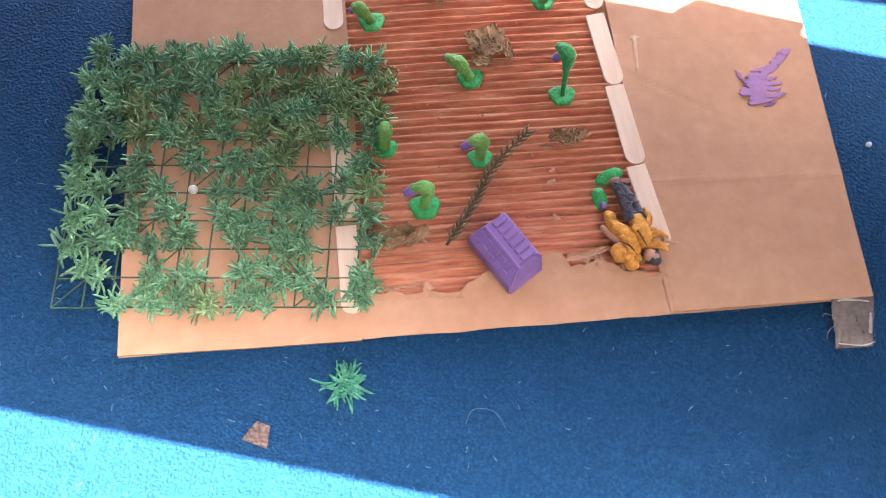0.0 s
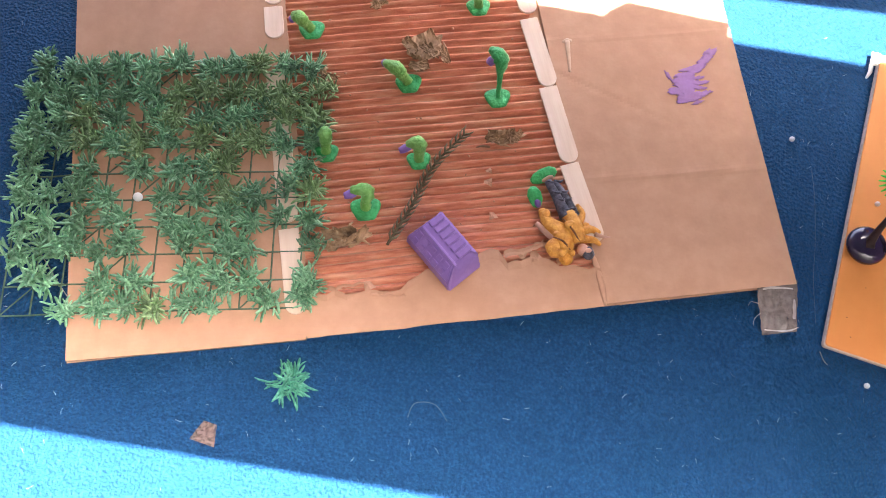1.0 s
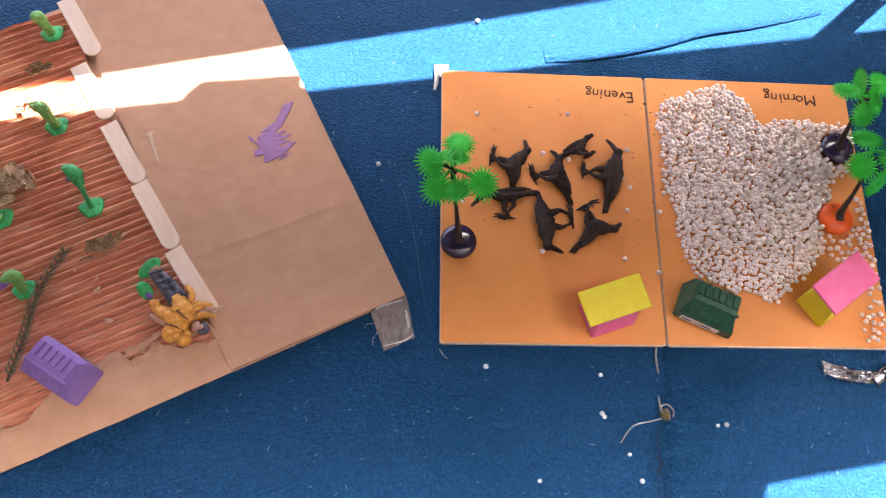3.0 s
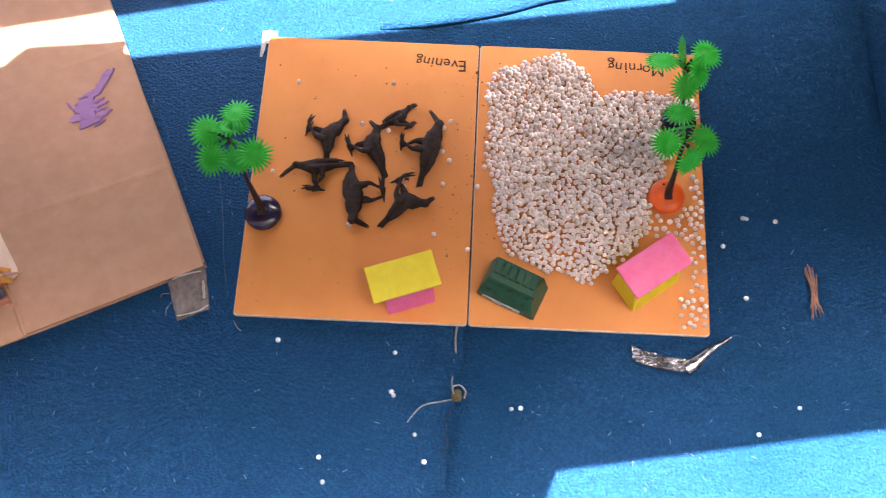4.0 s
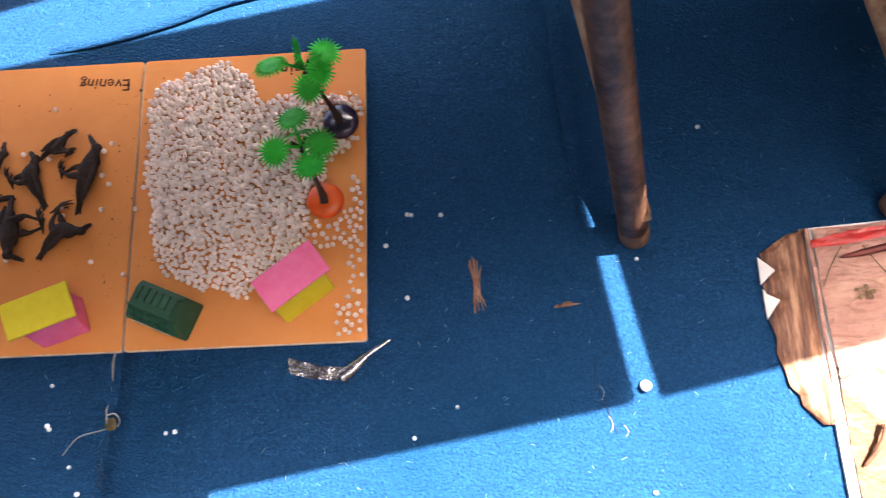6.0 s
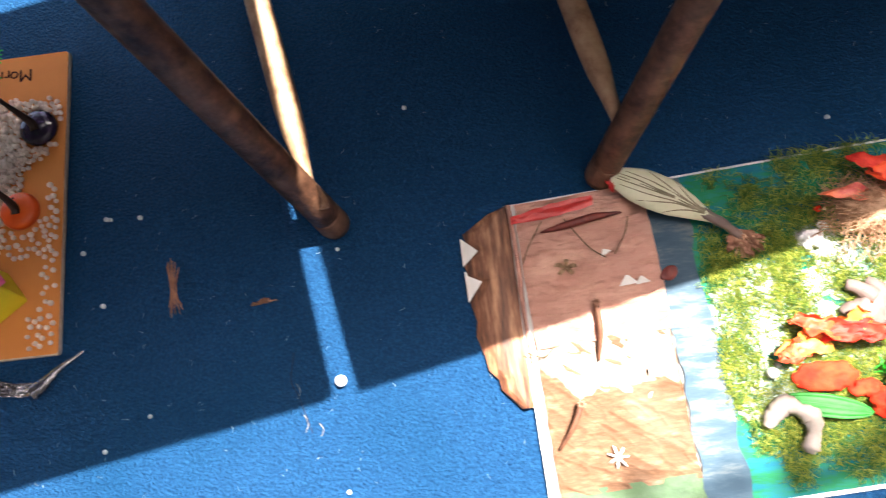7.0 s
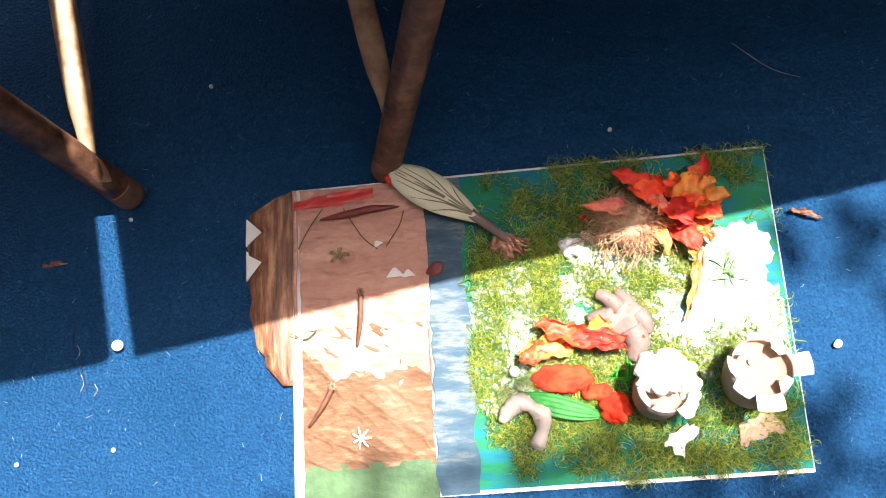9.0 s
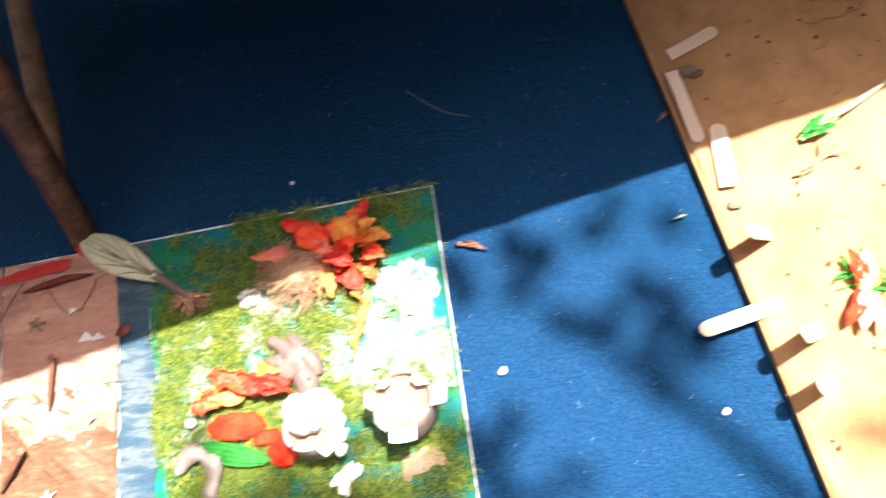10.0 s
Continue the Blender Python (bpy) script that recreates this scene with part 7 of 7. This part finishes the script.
for k in range(9):
    bm = bmesh.new()
    o, q = r.uniform(-0.0055, 0.0055), r.uniform(-0.006, 0.006)
    limb(bm, [(o, 0.024 * r.uniform(0.6, 1.1), 0.001), (o * 0.5 + 0.001, 0.004, 0.003), (q * 0.7, -0.010, 0.002), (q * 1.6, -0.026 * r.uniform(0.6, 1.1), 0.001)], [0.0004, 0.0007, 0.0006, 0.0003], 6, 5)
    part("fibre", bm, DRY_R, t)


def litter_leaf(x, y, s, rot, label, m_=None):
    t = thing("leaf_scrap", label, "leaf scrap", pose(x, y, 0.001, 0, 0, rot), group="leaf scraps")
    for k, a in enumerate((0, 14, -170)):
        bm = bmesh.new()
        petal(bm, (0, 0, 0.001), radians(a), s * (1 - 0.35 * k), s * 0.10, 0.003, x * 30 + k, 0.5)
        part("blade", bm, m_ or DRY_R, t, smooth=True)
    return t


litter_leaf(0.5885, 0.0235, 0.0175, 4, "small brown dry leaf scrap on the carpet")
litter_leaf(1.222, 0.047, 0.022, -20, "small brown husk scrap on the carpet")
litter_leaf(1.402, 0.135, 0.014, 30, "small brown husk scrap on the carpet")
litter_leaf(1.40, 0.045, 0.009, 10, "small yellowish husk scrap on the carpet", PALE_LEAF)
t = thing("leaf_scrap", "crumpled pale brown leaf scrap on the sunlit carpet", "leaf scrap", pose(-0.443, -0.222, 0.001), group="leaf scraps")
bm = bmesh.new()
sheet(bm, 10, 10, lambda u, v: ((u - 0.5) * 0.018 * (1.1 - 0.5 * v), (v - 0.5) * 0.016, 0.001 + 0.005 * abs(nz(u * 5, v * 5, 1, 6))))
part("blade", bm, CLAY_G, t)
for x, y, s in ((1.243, -0.063, 0.0042), (1.409, -0.113, 0.0036)):
    bm = bmesh.new()
    blob(bm, (0, 0, 0.002), (s, s * 0.75, 0.0022), sub=2, rough=0.001, scale=300)
    ob = mesh_ob("seed", bm, BEAD_W, True)
    ob.matrix_basis = pose(x, y, 0, 0, 0, 40)
    tagged(ob, "pale seed lying on the sunlit carpet", "seed", "seeds")


# carpet: a lifted edge in the sun, a ragged seam, and lint
def flap(points, width, side, h, label):
    bm = bmesh.new()
    q = bez([(x, y, 0) for x, y in points], 10)
    rows = []
    for i, p in enumerate(q):
        d = (q[min(i + 1, len(q) - 1)] - q[max(i - 1, 0)]).normalized()
        s = Vector((-d.y, d.x, 0)) * side
        hh = h * math.sin(math.pi * min(1.0, i / (len(q) - 1.0))) + 0.0001
        rows.append([bm.verts.new(p + Vector((0, 0, 0.0001))), bm.verts.new(p + Vector((0, 0, hh))), bm.verts.new(p + s * width * 0.4 + Vector((0, 0, hh * 0.7))), bm.verts.new(p + s * width + Vector((0, 0, -0.0008)))])
    for a, b in zip(rows, rows[1:]):
        for k in range(3):
            bm.faces.new((a[k], b[k], b[k + 1], a[k + 1]))
    bmesh.ops.recalc_face_normals(bm, faces=bm.faces[:])
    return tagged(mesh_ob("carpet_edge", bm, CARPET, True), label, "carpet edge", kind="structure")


flap([(0.110, 0.2965), (0.165, 0.302), (0.232, 0.3185), (0.282, 0.336), (0.345, 0.350), (0.42, 0.372)], 0.03, 1, 0.006, "lifted wavy edge of blue carpet")
flap([(0.2065, 0.004), (0.2045, -0.03), (0.201, -0.055), (0.196, -0.09), (0.1945, -0.13), (0.196, -0.20)], 0.05, 1, 0.0005, "ragged overlapping seam of blue carpet")
flap([(0.596, 0.42), (0.599, 0.26), (0.606, 0.16), (0.616, 0.075)], 0.035, 1, 0.0016, "low overlapping seam of blue carpet under the tables")


def lint_place(rng):
    return rng.uniform(-0.9, 1.6), rng.uniform(-0.32, 0.45), 0.0003


V, F = strands(1700, lint_place, 0.0045, 0.00014, 0.0006, random.Random(3), 1.0)
me = bpy.data.meshes.new("lint")
me.from_pydata(V, [], F)
me.materials.append(LINT)
tagged(new("lint", me), "scattered pale lint fibres on the carpet", "lint", kind="stuff")

# ---- unseen slabs on the tabletops and an unseen tree, added to shade the carpet ----
def overhang(points, label, name, z=TOP + 0.001):
    q = [(x + THROW.x, y + THROW.y) for x, y in points]
    bm = bmesh.new()
    slab(bm, q, z, z + 0.01)
    return tagged(mesh_ob(name, bm, WHITE_P), label, "paper")


# outlines follow the wanted shade edge, moved sunward to tabletop height
overhang([(-0.245, 0.16), (-0.14, 0.18), (-0.138, 0.268), (-0.235, 0.256), (-0.249, 0.240)], "unseen slab added on a tabletop to shape its shade edge", "shade_slab")
overhang([(0.02, -0.165), (0.16, -0.168), (0.262, -0.155), (0.281, -0.140), (0.289, -0.117), (0.312, -0.109), (0.34, -0.098), (0.33, -0.02), (0.02, -0.06)], "unseen slab added on a tabletop to shape its shade edge", "shade_slab")
# unseen tree, added to dapple the carpet and the boards with soft shade
branch = thing("tree", "unseen tree added overhead to throw dappled leaf shade", "tree")
r = random.Random(17)
leaf_bm = bmesh.new()
sheet(leaf_bm, 6, 4, lambda u, v: (u * 0.05, (v - 0.5) * 0.03 * math.sin(math.pi * min(1, 0.08 + 0.92 * u)), 0.004 * math.sin(u * 3) + 0.003 * abs(v - 0.5)))
leaf_me = bpy.data.meshes.new("leaf")
leaf_bm.to_mesh(leaf_me)
leaf_bm.free()
leaf_me.materials.append(GRASS)
FAR = TO_SUN * 3.4
spine = [Vector((x, y, 0)) + FAR for x, y in ((1.66, -0.40), (1.50, -0.24), (1.38, -0.10), (1.30, -0.03), (1.25, 0.02))]
bm = bmesh.new()
limb(bm, spine, [0.014, 0.010, 0.006, 0.003], 7, 6)
part("limb", bm, TWIG, branch, smooth=True)
bm = bmesh.new()
limb(bm, [(2.90, -1.20, -0.02), (2.88, -1.18, 1.6), (2.82, -1.05, 2.7), spine[0]], [0.11, 0.085, 0.05, 0.014], 12, 6)
part("trunk", bm, TWIG, branch, smooth=True)
# leaf clusters, each set sunward of a spot on the ground to be dimmed
for cx, cy, n_ in ((1.245, 0.030, 5), (1.255, 0.0, 5), (1.345, 0.055, 3), (1.375, -0.03, 6), (1.385, -0.065, 6), (1.365, -0.005, 4), (1.30, -0.01, 3), (1.245, -0.13, 5), (1.225, -0.165, 6), (1.28, -0.22, 6), (1.52, -0.14, 5), (0.84, -0.165, 4), (0.90, -0.175, 4), (0.96, -0.155, 5), (1.01, -0.16, 7), (1.06, -0.15, 7), (1.11, -0.155, 7), (1.16, -0.14, 6), (1.20, -0.15, 6), (1.13, -0.20, 4), (1.04, -0.205, 4)):
    for k in range(n_):
        p = Vector((cx + r.uniform(-0.022, 0.022), cy + r.uniform(-0.022, 0.022), r.uniform(-0.1, 0.1))) + FAR
        piece("leaf", leaf_me, Matrix.Translation(p) @ pose(0, 0, 0, r.uniform(-40, 40), r.uniform(-40, 40), r.uniform(0, 360)) @ Matrix.Scale(r.uniform(0.6, 1.0), 4), branch)
